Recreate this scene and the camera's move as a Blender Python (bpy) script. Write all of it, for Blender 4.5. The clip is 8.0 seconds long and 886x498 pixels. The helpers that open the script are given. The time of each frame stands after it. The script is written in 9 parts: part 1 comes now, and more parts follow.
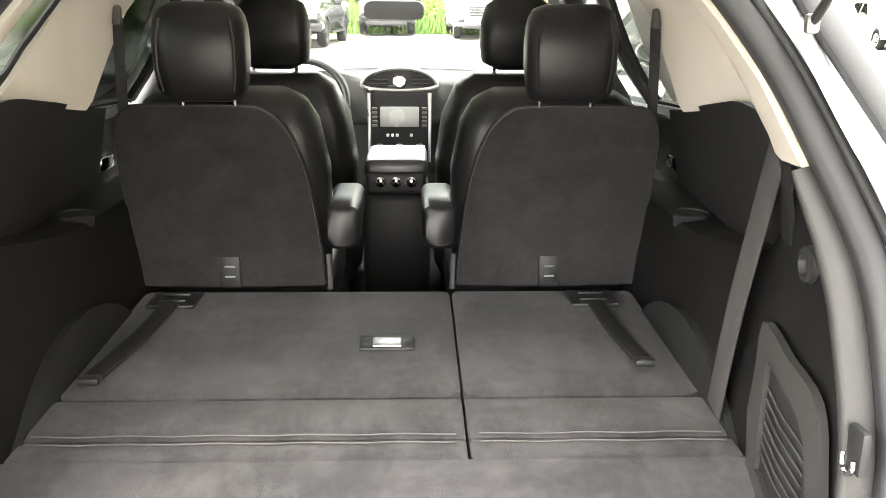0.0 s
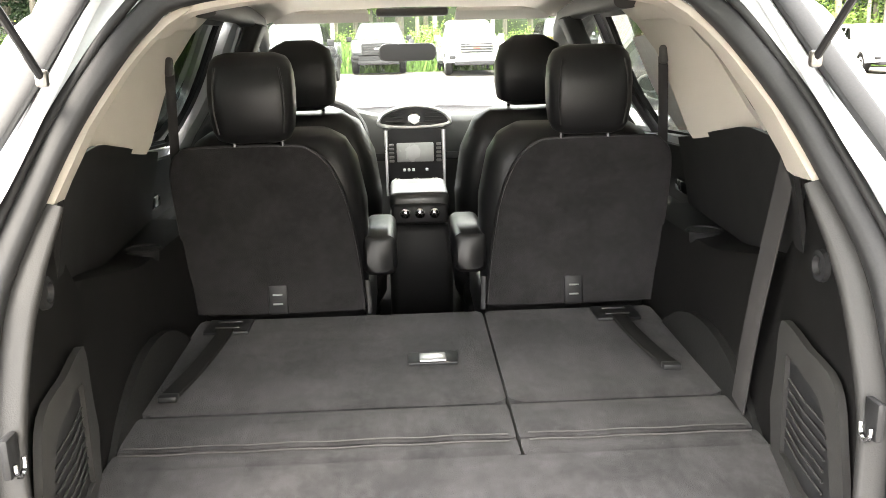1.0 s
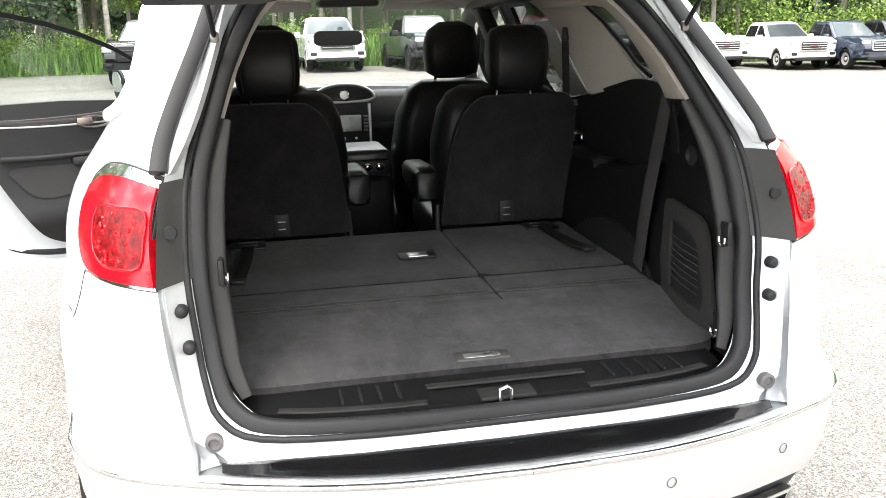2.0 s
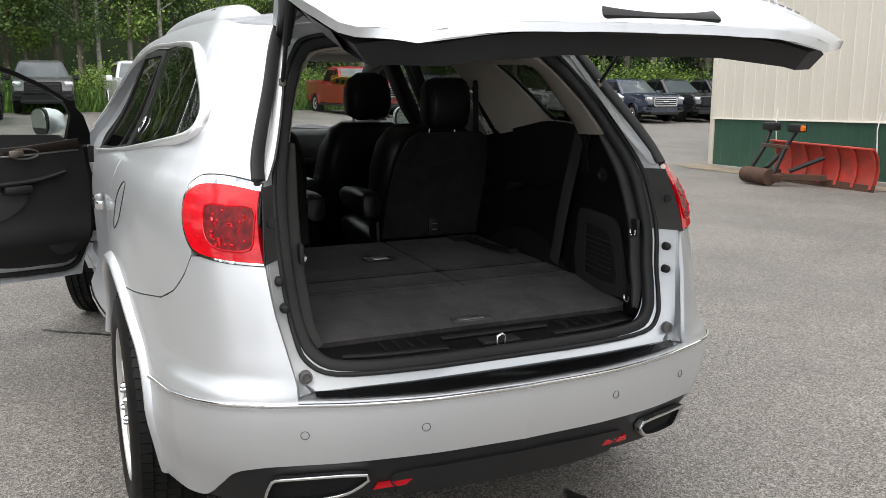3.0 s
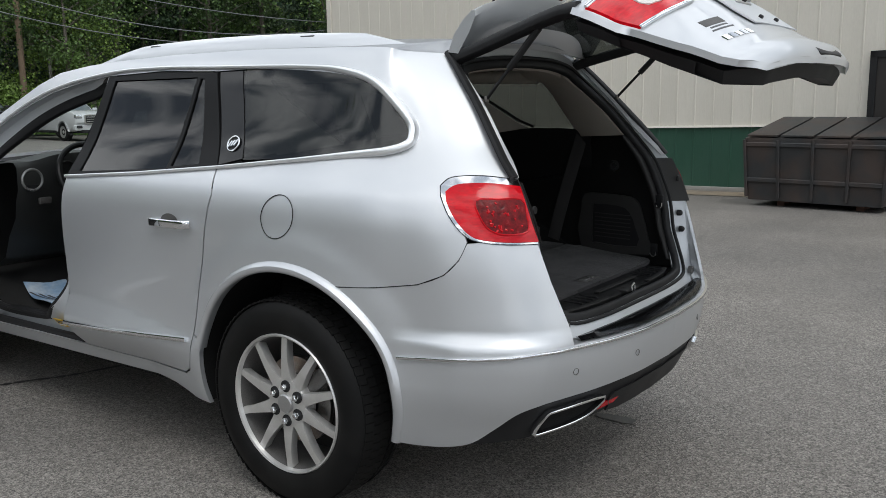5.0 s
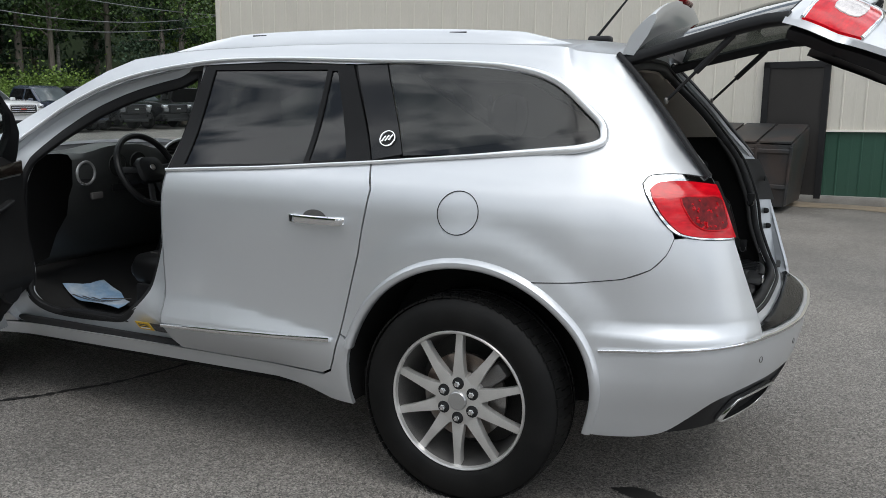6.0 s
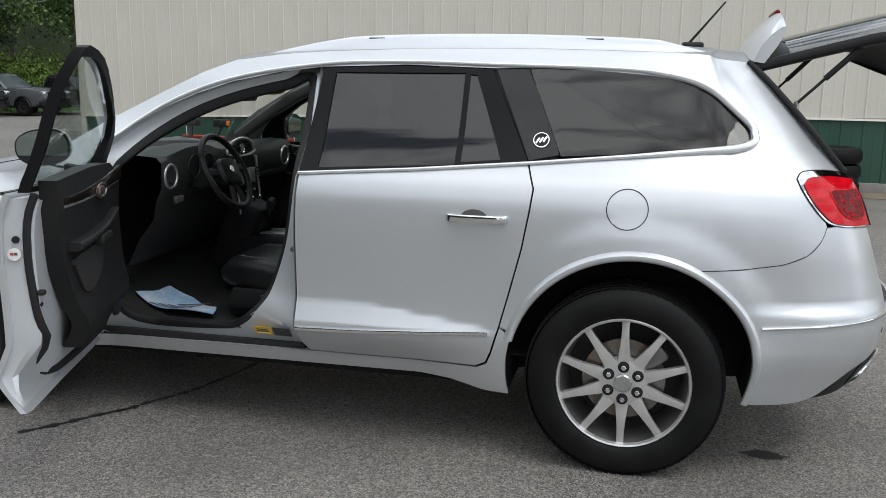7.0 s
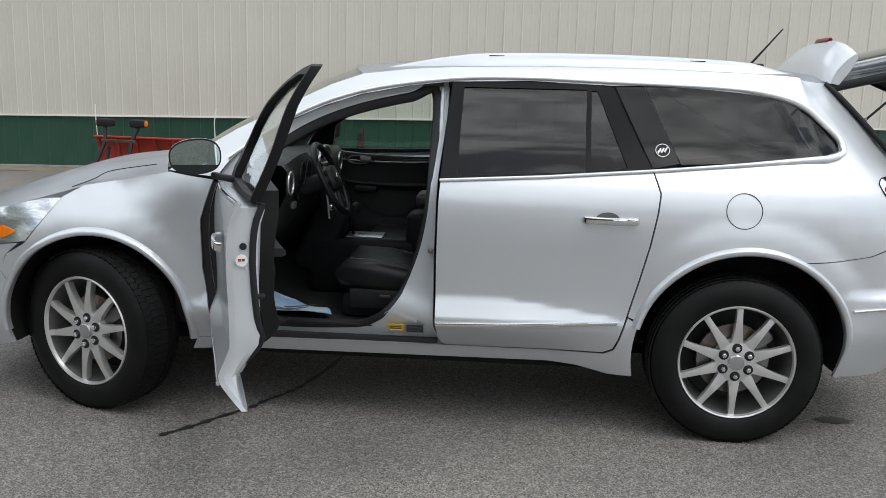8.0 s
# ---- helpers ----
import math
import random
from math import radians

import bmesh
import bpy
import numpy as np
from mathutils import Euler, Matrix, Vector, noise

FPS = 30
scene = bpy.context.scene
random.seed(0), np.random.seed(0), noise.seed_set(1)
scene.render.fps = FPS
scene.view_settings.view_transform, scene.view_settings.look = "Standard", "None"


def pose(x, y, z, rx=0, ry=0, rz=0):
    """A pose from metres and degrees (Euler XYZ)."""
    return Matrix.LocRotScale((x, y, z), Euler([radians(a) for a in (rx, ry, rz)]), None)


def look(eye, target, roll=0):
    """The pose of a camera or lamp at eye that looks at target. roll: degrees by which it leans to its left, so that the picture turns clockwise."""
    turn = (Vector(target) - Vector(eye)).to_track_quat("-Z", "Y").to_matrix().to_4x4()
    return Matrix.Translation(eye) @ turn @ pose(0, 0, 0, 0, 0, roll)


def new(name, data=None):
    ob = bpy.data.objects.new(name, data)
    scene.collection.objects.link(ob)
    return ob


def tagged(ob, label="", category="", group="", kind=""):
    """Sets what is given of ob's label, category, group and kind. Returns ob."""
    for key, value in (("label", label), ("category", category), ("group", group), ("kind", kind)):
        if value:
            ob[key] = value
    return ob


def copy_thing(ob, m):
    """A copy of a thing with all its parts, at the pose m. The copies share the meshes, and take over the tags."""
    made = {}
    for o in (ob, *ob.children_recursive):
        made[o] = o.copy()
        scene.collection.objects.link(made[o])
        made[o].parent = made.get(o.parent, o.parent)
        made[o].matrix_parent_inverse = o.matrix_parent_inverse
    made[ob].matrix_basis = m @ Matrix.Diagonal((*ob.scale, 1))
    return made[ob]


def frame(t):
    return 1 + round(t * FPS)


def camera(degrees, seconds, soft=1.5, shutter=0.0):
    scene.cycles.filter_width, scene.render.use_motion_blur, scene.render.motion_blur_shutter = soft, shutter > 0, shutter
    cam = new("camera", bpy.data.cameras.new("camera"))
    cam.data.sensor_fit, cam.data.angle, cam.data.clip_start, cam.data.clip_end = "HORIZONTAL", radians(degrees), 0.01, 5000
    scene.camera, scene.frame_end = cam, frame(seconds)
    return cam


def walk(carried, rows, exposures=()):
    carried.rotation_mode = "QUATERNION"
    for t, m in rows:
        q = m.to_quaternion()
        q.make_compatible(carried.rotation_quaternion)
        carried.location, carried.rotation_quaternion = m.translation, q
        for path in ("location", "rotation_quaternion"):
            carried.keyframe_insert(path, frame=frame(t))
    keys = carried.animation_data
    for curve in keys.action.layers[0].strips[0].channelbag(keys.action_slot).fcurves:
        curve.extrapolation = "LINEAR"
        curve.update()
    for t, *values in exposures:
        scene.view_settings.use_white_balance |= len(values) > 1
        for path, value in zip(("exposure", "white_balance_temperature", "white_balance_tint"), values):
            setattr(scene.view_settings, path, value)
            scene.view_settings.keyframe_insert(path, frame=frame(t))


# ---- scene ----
cam = camera(53.5, 8.0, soft=0.8)
PATH = [
    (0, (0.058, -1.685, 1.512), (0.125, 0.239, 0.971), 0.4),
    (0.5, (0.071, -1.694, 1.537), (0.073, 0.241, 1.033), -0.2),
    (1, (-0.046, -1.854, 1.529), (0.033, 0.089, 1.065), -1.4),
    (1.5, (-0.276, -2.212, 1.487), (0.045, -0.294, 1.02), -0.5),
    (2, (-0.464, -2.571, 1.485), (-0.067, -0.669, 1.01), -1.4),
    (2.2, (-0.571, -2.71, 1.473), (-0.098, -0.822, 1.015), -1.2),
    (3.3, (-1.458, -3.138, 1.503), (-0.509, -1.412, 1.157), 0.8),
    (3.5, (-1.668, -3.128, 1.508), (-0.628, -1.454, 1.167), 1.3),
    (4, (-2.242, -3.011, 1.524), (-0.967, -1.516, 1.153), 1.6),
    (4.2, (-2.435, -2.909, 1.502), (-1.073, -1.494, 1.126), 0.9),
    (5.3, (-3.351, -2.011, 1.505), (-1.707, -0.921, 1.174), -0.8),
    (5.5, (-3.471, -1.808, 1.518), (-1.803, -0.755, 1.187), -0.6),
    (6, (-3.791, -1.259, 1.501), (-2.008, -0.423, 1.155), 0.8),
    (6.5, (-4.071, -0.653, 1.511), (-2.199, -0.045, 1.152), 0.7),
    (7, (-4.378, -0.062, 1.558), (-2.466, 0.389, 1.184), 0.9),
    (7.5, (-4.617, 0.534, 1.585), (-2.673, 0.831, 1.219), 0.9),
    (8, (-4.9, 1.111, 1.602), (-2.938, 1.234, 1.233), 1.7),
]
EXPOSURES = [(0.0, 4.7, 7350, 10), (0.5, 4.45, 7350, 10), (1.0, 4.3, 7300, 10), (1.5, 3.95, 7100, 10), (1.8, 2.9, 7050, 10), (2.0, 2.45, 6850, 10), (2.2, 2.2, 6750, 10), (2.8, 1.1, 6750, 10), (3.3, 0.5, 6750, 10), (3.5, 0.4, 6700, 10), (4.0, 0.0, 6550, 9), (5.5, 0.1, 6350, 8), (6.5, 0.2, 6350, 8), (8.0, 0.25, 6350, 8)]
walk(cam, [(t, look(eye, target, roll)) for t, eye, target, roll in PATH], EXPOSURES)

# ---- daylight: a bright broken overcast ----
world = bpy.data.worlds.new("overcast")
scene.world = world
world.use_nodes = True
wn = world.node_tree.nodes
wl = world.node_tree.links
wn.clear()
w_out = wn.new("ShaderNodeOutputWorld")
w_bg = wn.new("ShaderNodeBackground")
w_sky = wn.new("ShaderNodeTexSky")
w_sky.sky_type = "NISHITA"
w_sky.sun_disc = False
w_sky.sun_elevation = radians(55)
w_sky.sun_rotation = radians(250)
w_sky.dust_density = 3.0
w_coord = wn.new("ShaderNodeTexCoord")
w_map = wn.new("ShaderNodeMapping")
w_map.inputs["Scale"].default_value = (1.0, 1.0, 3.2)
w_noise = wn.new("ShaderNodeTexNoise")
w_noise.inputs["Scale"].default_value = 3.6
w_noise.inputs["Detail"].default_value = 7.0
w_noise.inputs["Roughness"].default_value = 0.55
w_ramp = wn.new("ShaderNodeValToRGB")
w_ramp.color_ramp.elements[0].position = 0.44
w_ramp.color_ramp.elements[0].color = (2.7, 3.1, 3.7, 1)
w_ramp.color_ramp.elements[1].position = 0.58
w_ramp.color_ramp.elements[1].color = (13.5, 13.6, 13.8, 1)
w_mix = wn.new("ShaderNodeMixRGB")
w_mix.inputs["Fac"].default_value = 0.9
w_bg.inputs["Strength"].default_value = 0.15
wl.new(w_coord.outputs["Generated"], w_map.inputs["Vector"])
wl.new(w_map.outputs["Vector"], w_noise.inputs["Vector"])
wl.new(w_noise.outputs["Fac"], w_ramp.inputs["Fac"])
wl.new(w_sky.outputs["Color"], w_mix.inputs["Color1"])
wl.new(w_ramp.outputs["Color"], w_mix.inputs["Color2"])
wl.new(w_mix.outputs["Color"], w_bg.inputs["Color"])
wl.new(w_bg.outputs["Background"], w_out.inputs["Surface"])

sun = new("sun", bpy.data.lights.new("sun", "SUN"))
sun.data.energy = 0.9
sun.data.angle = radians(25)
sun.data.color = (1.0, 0.97, 0.92)
sun.matrix_world = look((-10, -14, 30), (0, 0, 0))



# ---- materials ----
def surface(name, color, rough=0.5, metal=0.0, vary=0.15, scale=8.0, fine=120.0, bump=0.1, bump_dist=0.002, coat=0.0,
            spec=0.5, other=None, other_scale=1.2, other_amount=0.5, stretch=(1, 1, 1), island=0.0, sheen=0.0, uneven=0.08):
    """A painted, woven or raw surface: colour with broad and fine variation, a second tone in patches, and fine relief."""
    m = bpy.data.materials.new(name)
    m.use_nodes = True
    n, l = m.node_tree.nodes, m.node_tree.links
    b = n["Principled BSDF"]
    co, mp = n.new("ShaderNodeTexCoord"), n.new("ShaderNodeMapping")
    mp.inputs["Scale"].default_value = stretch
    l.new(co.outputs["Object"], mp.inputs["Vector"])
    big, small = n.new("ShaderNodeTexNoise"), n.new("ShaderNodeTexNoise")
    big.inputs["Scale"].default_value, big.inputs["Detail"].default_value = scale, 5
    small.inputs["Scale"].default_value, small.inputs["Detail"].default_value = fine, 3
    for t in (big, small):
        l.new(mp.outputs["Vector"], t.inputs["Vector"])
    add = n.new("ShaderNodeMath")
    add.operation = "ADD"
    l.new(big.outputs["Fac"], add.inputs[0])
    l.new(small.outputs["Fac"], add.inputs[1])
    rng = n.new("ShaderNodeMapRange")
    rng.inputs["From Min"].default_value, rng.inputs["From Max"].default_value = 0.6, 1.4
    rng.inputs["To Min"].default_value, rng.inputs["To Max"].default_value = 1 - vary, 1 + vary
    l.new(add.outputs[0], rng.inputs["Value"])
    col = n.new("ShaderNodeMixRGB")
    col.inputs["Color1"].default_value = (*color, 1)
    col.inputs["Color2"].default_value = (*(other or color), 1)
    col.inputs["Fac"].default_value = 0
    if other:
        pat = n.new("ShaderNodeTexNoise")
        pat.inputs["Scale"].default_value, pat.inputs["Detail"].default_value = other_scale, 6
        l.new(mp.outputs["Vector"], pat.inputs["Vector"])
        pr = n.new("ShaderNodeMapRange")
        pr.inputs["From Min"].default_value, pr.inputs["From Max"].default_value = 0.42, 0.62
        pr.inputs["To Max"].default_value = other_amount
        l.new(pat.outputs["Fac"], pr.inputs["Value"])
        l.new(pr.outputs["Result"], col.inputs["Fac"])
    mul = n.new("ShaderNodeVectorMath")
    mul.operation = "SCALE"
    l.new(col.outputs["Color"], mul.inputs[0])
    l.new(rng.outputs["Result"], mul.inputs["Scale"])
    last = mul.outputs["Vector"]
    if island:
        geo = n.new("ShaderNodeNewGeometry")
        ir = n.new("ShaderNodeMapRange")
        ir.inputs["To Min"].default_value, ir.inputs["To Max"].default_value = 1 - island, 1 + island
        l.new(geo.outputs["Random Per Island"], ir.inputs["Value"])
        m2 = n.new("ShaderNodeVectorMath")
        m2.operation = "SCALE"
        l.new(last, m2.inputs[0])
        l.new(ir.outputs["Result"], m2.inputs["Scale"])
        last = m2.outputs["Vector"]
    l.new(last, b.inputs["Base Color"])
    b.inputs["Metallic"].default_value = metal
    rr = n.new("ShaderNodeMapRange")
    rr.inputs["To Min"].default_value, rr.inputs["To Max"].default_value = max(rough - uneven, 0.02), min(rough + uneven, 1)
    l.new(big.outputs["Fac"], rr.inputs["Value"])
    l.new(rr.outputs["Result"], b.inputs["Roughness"])
    b.inputs["Specular IOR Level"].default_value = spec
    b.inputs["Coat Weight"].default_value = coat
    b.inputs["Coat Roughness"].default_value = 0.04
    b.inputs["Sheen Weight"].default_value = sheen
    if bump:
        bp = n.new("ShaderNodeBump")
        bp.inputs["Strength"].default_value, bp.inputs["Distance"].default_value = bump, bump_dist
        l.new(small.outputs["Fac"], bp.inputs["Height"])
        l.new(bp.outputs["Normal"], b.inputs["Normal"])
    return m


def pane(name, tint, gloss=(1, 1, 1), ior=1.5):
    """Thin glass: it lets tinted light through and mirrors by its angle."""
    m = bpy.data.materials.new(name)
    m.use_nodes = True
    n, l = m.node_tree.nodes, m.node_tree.links
    n.clear()
    out, mix = n.new("ShaderNodeOutputMaterial"), n.new("ShaderNodeMixShader")
    tr, gl, lw = n.new("ShaderNodeBsdfTransparent"), n.new("ShaderNodeBsdfGlossy"), n.new("ShaderNodeLayerWeight")
    tr.inputs["Color"].default_value = (*tint, 1)
    gl.inputs["Color"].default_value = (*gloss, 1)
    gl.inputs["Roughness"].default_value = 0.02
    lw.inputs["Blend"].default_value = 0.5
    f0 = ((ior - 1) / (ior + 1)) ** 2
    pw, ad = n.new("ShaderNodeMath"), n.new("ShaderNodeMath")
    pw.operation, ad.operation = "POWER", "MULTIPLY_ADD"
    pw.inputs[1].default_value = 5
    ad.inputs[1].default_value, ad.inputs[2].default_value = 1 - f0, f0
    l.new(lw.outputs["Facing"], pw.inputs[0])
    l.new(pw.outputs[0], ad.inputs[0])
    l.new(ad.outputs[0], mix.inputs["Fac"])
    l.new(tr.outputs["BSDF"], mix.inputs[1])
    l.new(gl.outputs["BSDF"], mix.inputs[2])
    l.new(mix.outputs["Shader"], out.inputs["Surface"])
    return m


def asphalt():
    """Worn asphalt: pale and dark stones side by side, broad stains, pitted relief."""
    m = surface("worn_asphalt", (0.165, 0.154, 0.141), 0.68, 0, 0.25, 1.3, 300, 0, other=(0.206, 0.190, 0.171), other_scale=0.45, other_amount=0.8)
    n, l = m.node_tree.nodes, m.node_tree.links
    b = n["Principled BSDF"]
    co = n.new("ShaderNodeTexCoord")
    vo, se, rg, mu = n.new("ShaderNodeTexVoronoi"), n.new("ShaderNodeSeparateColor"), n.new("ShaderNodeMapRange"), n.new("ShaderNodeVectorMath")
    vo.inputs["Scale"].default_value = 170
    rg.inputs["To Min"].default_value, rg.inputs["To Max"].default_value = 0.35, 1.7
    mu.operation = "SCALE"
    was = b.inputs["Base Color"].links[0].from_socket
    l.new(co.outputs["Object"], vo.inputs["Vector"])
    l.new(vo.outputs["Color"], se.inputs["Color"])
    l.new(se.outputs["Red"], rg.inputs["Value"])
    l.new(was, mu.inputs[0])
    l.new(rg.outputs["Result"], mu.inputs["Scale"])
    v2, s2, r2, m2 = n.new("ShaderNodeTexVoronoi"), n.new("ShaderNodeSeparateColor"), n.new("ShaderNodeMapRange"), n.new("ShaderNodeVectorMath")
    v2.inputs["Scale"].default_value = 92
    r2.inputs["From Min"].default_value, r2.inputs["To Min"].default_value, r2.inputs["To Max"].default_value = 0.25, 0.82, 1.28
    m2.operation = "SCALE"
    l.new(co.outputs["Object"], v2.inputs["Vector"])
    l.new(v2.outputs["Color"], s2.inputs["Color"])
    l.new(s2.outputs["Green"], r2.inputs["Value"])
    l.new(mu.outputs["Vector"], m2.inputs[0])
    l.new(r2.outputs["Result"], m2.inputs["Scale"])
    l.new(m2.outputs["Vector"], b.inputs["Base Color"])
    bp = n.new("ShaderNodeBump")
    bp.inputs["Strength"].default_value, bp.inputs["Distance"].default_value = 0.8, 0.006
    l.new(vo.outputs["Distance"], bp.inputs["Height"])
    l.new(bp.outputs["Normal"], b.inputs["Normal"])
    return m


def carpet(name, low, high):
    """Short pile carpet: brushed patches at two scales, dust and pile relief."""
    m = surface(name, low, 0.97, 0, 0.25, 12, 650, 0.8, 0.003, spec=0.1, sheen=0.15)
    n, l = m.node_tree.nodes, m.node_tree.links
    b = n["Principled BSDF"]
    co = n.new("ShaderNodeTexCoord")
    fac = None
    for scale, stretch, amount in ((3.4, (1, 1.8, 1), 0.40), (13.0, (1, 0.40, 1), 0.35), (60.0, (1, 0.6, 1), 0.25)):
        mp, nz, rg = n.new("ShaderNodeMapping"), n.new("ShaderNodeTexNoise"), n.new("ShaderNodeMapRange")
        mp.inputs["Scale"].default_value = stretch
        nz.inputs["Scale"].default_value, nz.inputs["Detail"].default_value = scale, 6
        rg.inputs["From Min"].default_value, rg.inputs["From Max"].default_value, rg.inputs["To Max"].default_value = 0.45, 0.60, amount
        l.new(co.outputs["Object"], mp.inputs["Vector"])
        l.new(mp.outputs["Vector"], nz.inputs["Vector"])
        l.new(nz.outputs["Fac"], rg.inputs["Value"])
        if fac:
            ad = n.new("ShaderNodeMath")
            ad.operation = "ADD"
            l.new(fac, ad.inputs[0])
            l.new(rg.outputs["Result"], ad.inputs[1])
            fac = ad.outputs[0]
        else:
            fac = rg.outputs["Result"]
    mx = n.new("ShaderNodeMixRGB")
    was = b.inputs["Base Color"].links[0].from_socket
    mx.inputs["Color2"].default_value = (*high, 1)
    l.new(fac, mx.inputs["Fac"])
    l.new(was, mx.inputs["Color1"])
    l.new(mx.outputs["Color"], b.inputs["Base Color"])
    return m


PAINT = surface("silver_paint", (0.625, 0.64, 0.66), 0.40, 0.66, 0.025, 1.5, 900, 0.02, 0.0004, coat=0.55, uneven=0.01)
PAINT_IN = surface("silver_jamb_paint", (0.58, 0.60, 0.62), 0.38, 0.35, 0.05, 2, 300, 0.02)
CHROME = surface("chrome", (0.78, 0.79, 0.8), 0.07, 1.0, 0.02, 5, 100, 0, uneven=0.03)
BRIGHT = surface("bright_anodised_moulding", (0.90, 0.91, 0.92), 0.30, 0.70, 0.02, 5, 100, 0, uneven=0.03)
BLACK_GLOSS = surface("black_gloss", (0.010, 0.010, 0.011), 0.12, 0, 0.1, 4, 200, 0, spec=0.3)
BLACK_SATIN = surface("black_satin_panel", (0.012, 0.012, 0.0125), 0.45, 0, 0.1, 4, 200, 0.05, spec=0.1)
COVER = surface("grey_lamp_cover", (0.10, 0.098, 0.095), 0.6, 0, 0.12, 6, 480, 0.3, 0.001)
BLACK = surface("black_plastic", (0.015, 0.015, 0.016), 0.5, 0, 0.25, 10, 500, 0.2, 0.0006, spec=0.28)
FRAME_BLACK = surface("black_door_frame", (0.008, 0.008, 0.0085), 0.5, 0, 0.2, 12, 300, 0.05, 0.0006, spec=0.15)
RUBBER = surface("rubber_seal", (0.017, 0.017, 0.018), 0.55, 0, 0.2, 12, 300, 0.1, 0.0006, spec=0.28)
TYRE = surface("tyre_rubber", (0.008, 0.008, 0.008), 0.5, 0, 0.3, 9, 220, 0.2, 0.001, other=(0.018, 0.017, 0.016), other_scale=5, other_amount=0.3, spec=0.14)
BARREL = surface("grey_rim_barrel", (0.16, 0.155, 0.15), 0.45, 0.6, 0.25, 12, 200, 0.1)
RIM = surface("machined_rim", (0.70, 0.69, 0.675), 0.33, 0.7, 0.08, 12, 400, 0.05, other=(0.5, 0.49, 0.47), other_scale=9, other_amount=0.35)
RIM_DARK = surface("rim_inside", (0.035, 0.034, 0.033), 0.5, 0.6, 0.3, 10, 200, 0.1)
STEEL = surface("brake_steel", (0.24, 0.23, 0.22), 0.4, 0.9, 0.3, 20, 200, 0.1, other=(0.2, 0.12, 0.07), other_scale=14)
WELL = surface("wheel_well_liner", (0.012, 0.012, 0.012), 0.85, 0, 0.4, 10, 150, 0.3, spec=0.15)
TINT = pane("tinted_glass", (0.34, 0.355, 0.345), ior=1.50)
TINT_DOOR = pane("privacy_door_glass", (0.17, 0.18, 0.178), ior=1.52)
TINT_DULL = pane("dull_tinted_glass", (0.32, 0.335, 0.325), ior=1.15)
CLEAR = pane("clear_glass", (0.86, 0.90, 0.88), ior=1.38)
LENS_RED = surface("red_lens", (0.60, 0.004, 0.012), 0.10, 0, 0.25, 9, 45, 0.12, 0.003, coat=0.15, spec=0.3, other=(0.42, 0.003, 0.010), other_scale=16, other_amount=0.6, stretch=(1, 1, 3))
LENS_DEEP = surface("red_lens_ribs", (0.15, 0.002, 0.004), 0.25, 0, 0.5, 60, 60, 0.6, 0.004, coat=0.05, spec=0.2)
LENS_CLEAR = surface("clear_ribbed_lens", (0.72, 0.66, 0.64), 0.15, 0.2, 0.3, 30, 160, 0.5, 0.003, coat=0.6, stretch=(1, 1, 6))
AMBER = surface("amber_lens", (0.75, 0.18, 0.01), 0.15, 0, 0.2, 30, 120, 0.3, coat=0.6)
HEADLAMP = surface("headlamp_reflector", (0.70, 0.72, 0.74), 0.14, 0.75, 0.25, 9, 40, 0.06, 0.002, coat=1, other=(0.48, 0.49, 0.50), other_scale=7, other_amount=0.8, stretch=(1, 1, 3))
CARPET = carpet("charcoal_carpet", (0.0135, 0.0125, 0.0135), (0.056, 0.0515, 0.0545))
CARPET_NAP = carpet("brushed_carpet", (0.0105, 0.0098, 0.0108), (0.051, 0.0468, 0.0495))
CABIN_CARPET = surface("black_cabin_carpet", (0.009, 0.0087, 0.0087), 0.95, 0, 0.3, 6, 420, 0.6, 0.003)
CARPET_BACK = carpet("seat_back_carpet", (0.0120, 0.0114, 0.0120), (0.0255, 0.0240, 0.0250))
LEATHER = surface("black_leather", (0.0075, 0.0075, 0.008), 0.40, 0, 0.2, 6, 260, 0.12, 0.0008, spec=0.28)
POCKET = surface("grey_pocket_frame", (0.027, 0.026, 0.0255), 0.55, 0, 0.12, 6, 480, 0.3, 0.001)
TRIM_EDGE = surface("charcoal_trim_edge", (0.0165, 0.016, 0.016), 0.55, 0, 0.15, 6, 480, 0.35, 0.001, spec=0.28)
STITCH = surface("pale_stitching", (0.062, 0.058, 0.057), 0.9, 0, 0.3, 60, 500, 0.4, 0.001)
TRIM = surface("charcoal_trim", (0.014, 0.0138, 0.014), 0.55, 0, 0.15, 6, 480, 0.35, 0.001, spec=0.28)
# Charcoal trim lightened for the edge facing daylight; sill lip and latch cover share it.
RING = surface("daylit_grey_trim", (0.021, 0.0203, 0.020), 0.6, 0, 0.12, 6, 480, 0.3, 0.001, spec=0.3)
# Black leather with colour and gloss raised for the windscreen glare on the lid.
LID_LEATHER = surface("lid_leather_with_glare", (0.020, 0.021, 0.021), 0.42, 0, 0.15, 6, 260, 0.1, 0.0006, spec=0.6)
DOOR_CLOTH = surface("charcoal_door_insert", (0.026, 0.025, 0.0245), 0.7, 0, 0.15, 8, 500, 0.3, 0.001, spec=0.25)
TRIM_MID = surface("grey_trim", (0.060, 0.057, 0.055), 0.55, 0, 0.12, 6, 480, 0.3, 0.001)
BEIGE = surface("cream_pillar_trim", (0.64, 0.595, 0.53), 0.7, 0, 0.06, 5, 420, 0.2, 0.0008)
HEADLINER = surface("cream_headliner", (0.62, 0.585, 0.53), 0.95, 0, 0.06, 6, 600, 0.3, 0.001)
WOOD = surface("dark_wood_trim", (0.014, 0.010, 0.008), 0.25, 0, 0.4, 14, 90, 0.05, coat=0.6, stretch=(1, 0.15, 1))
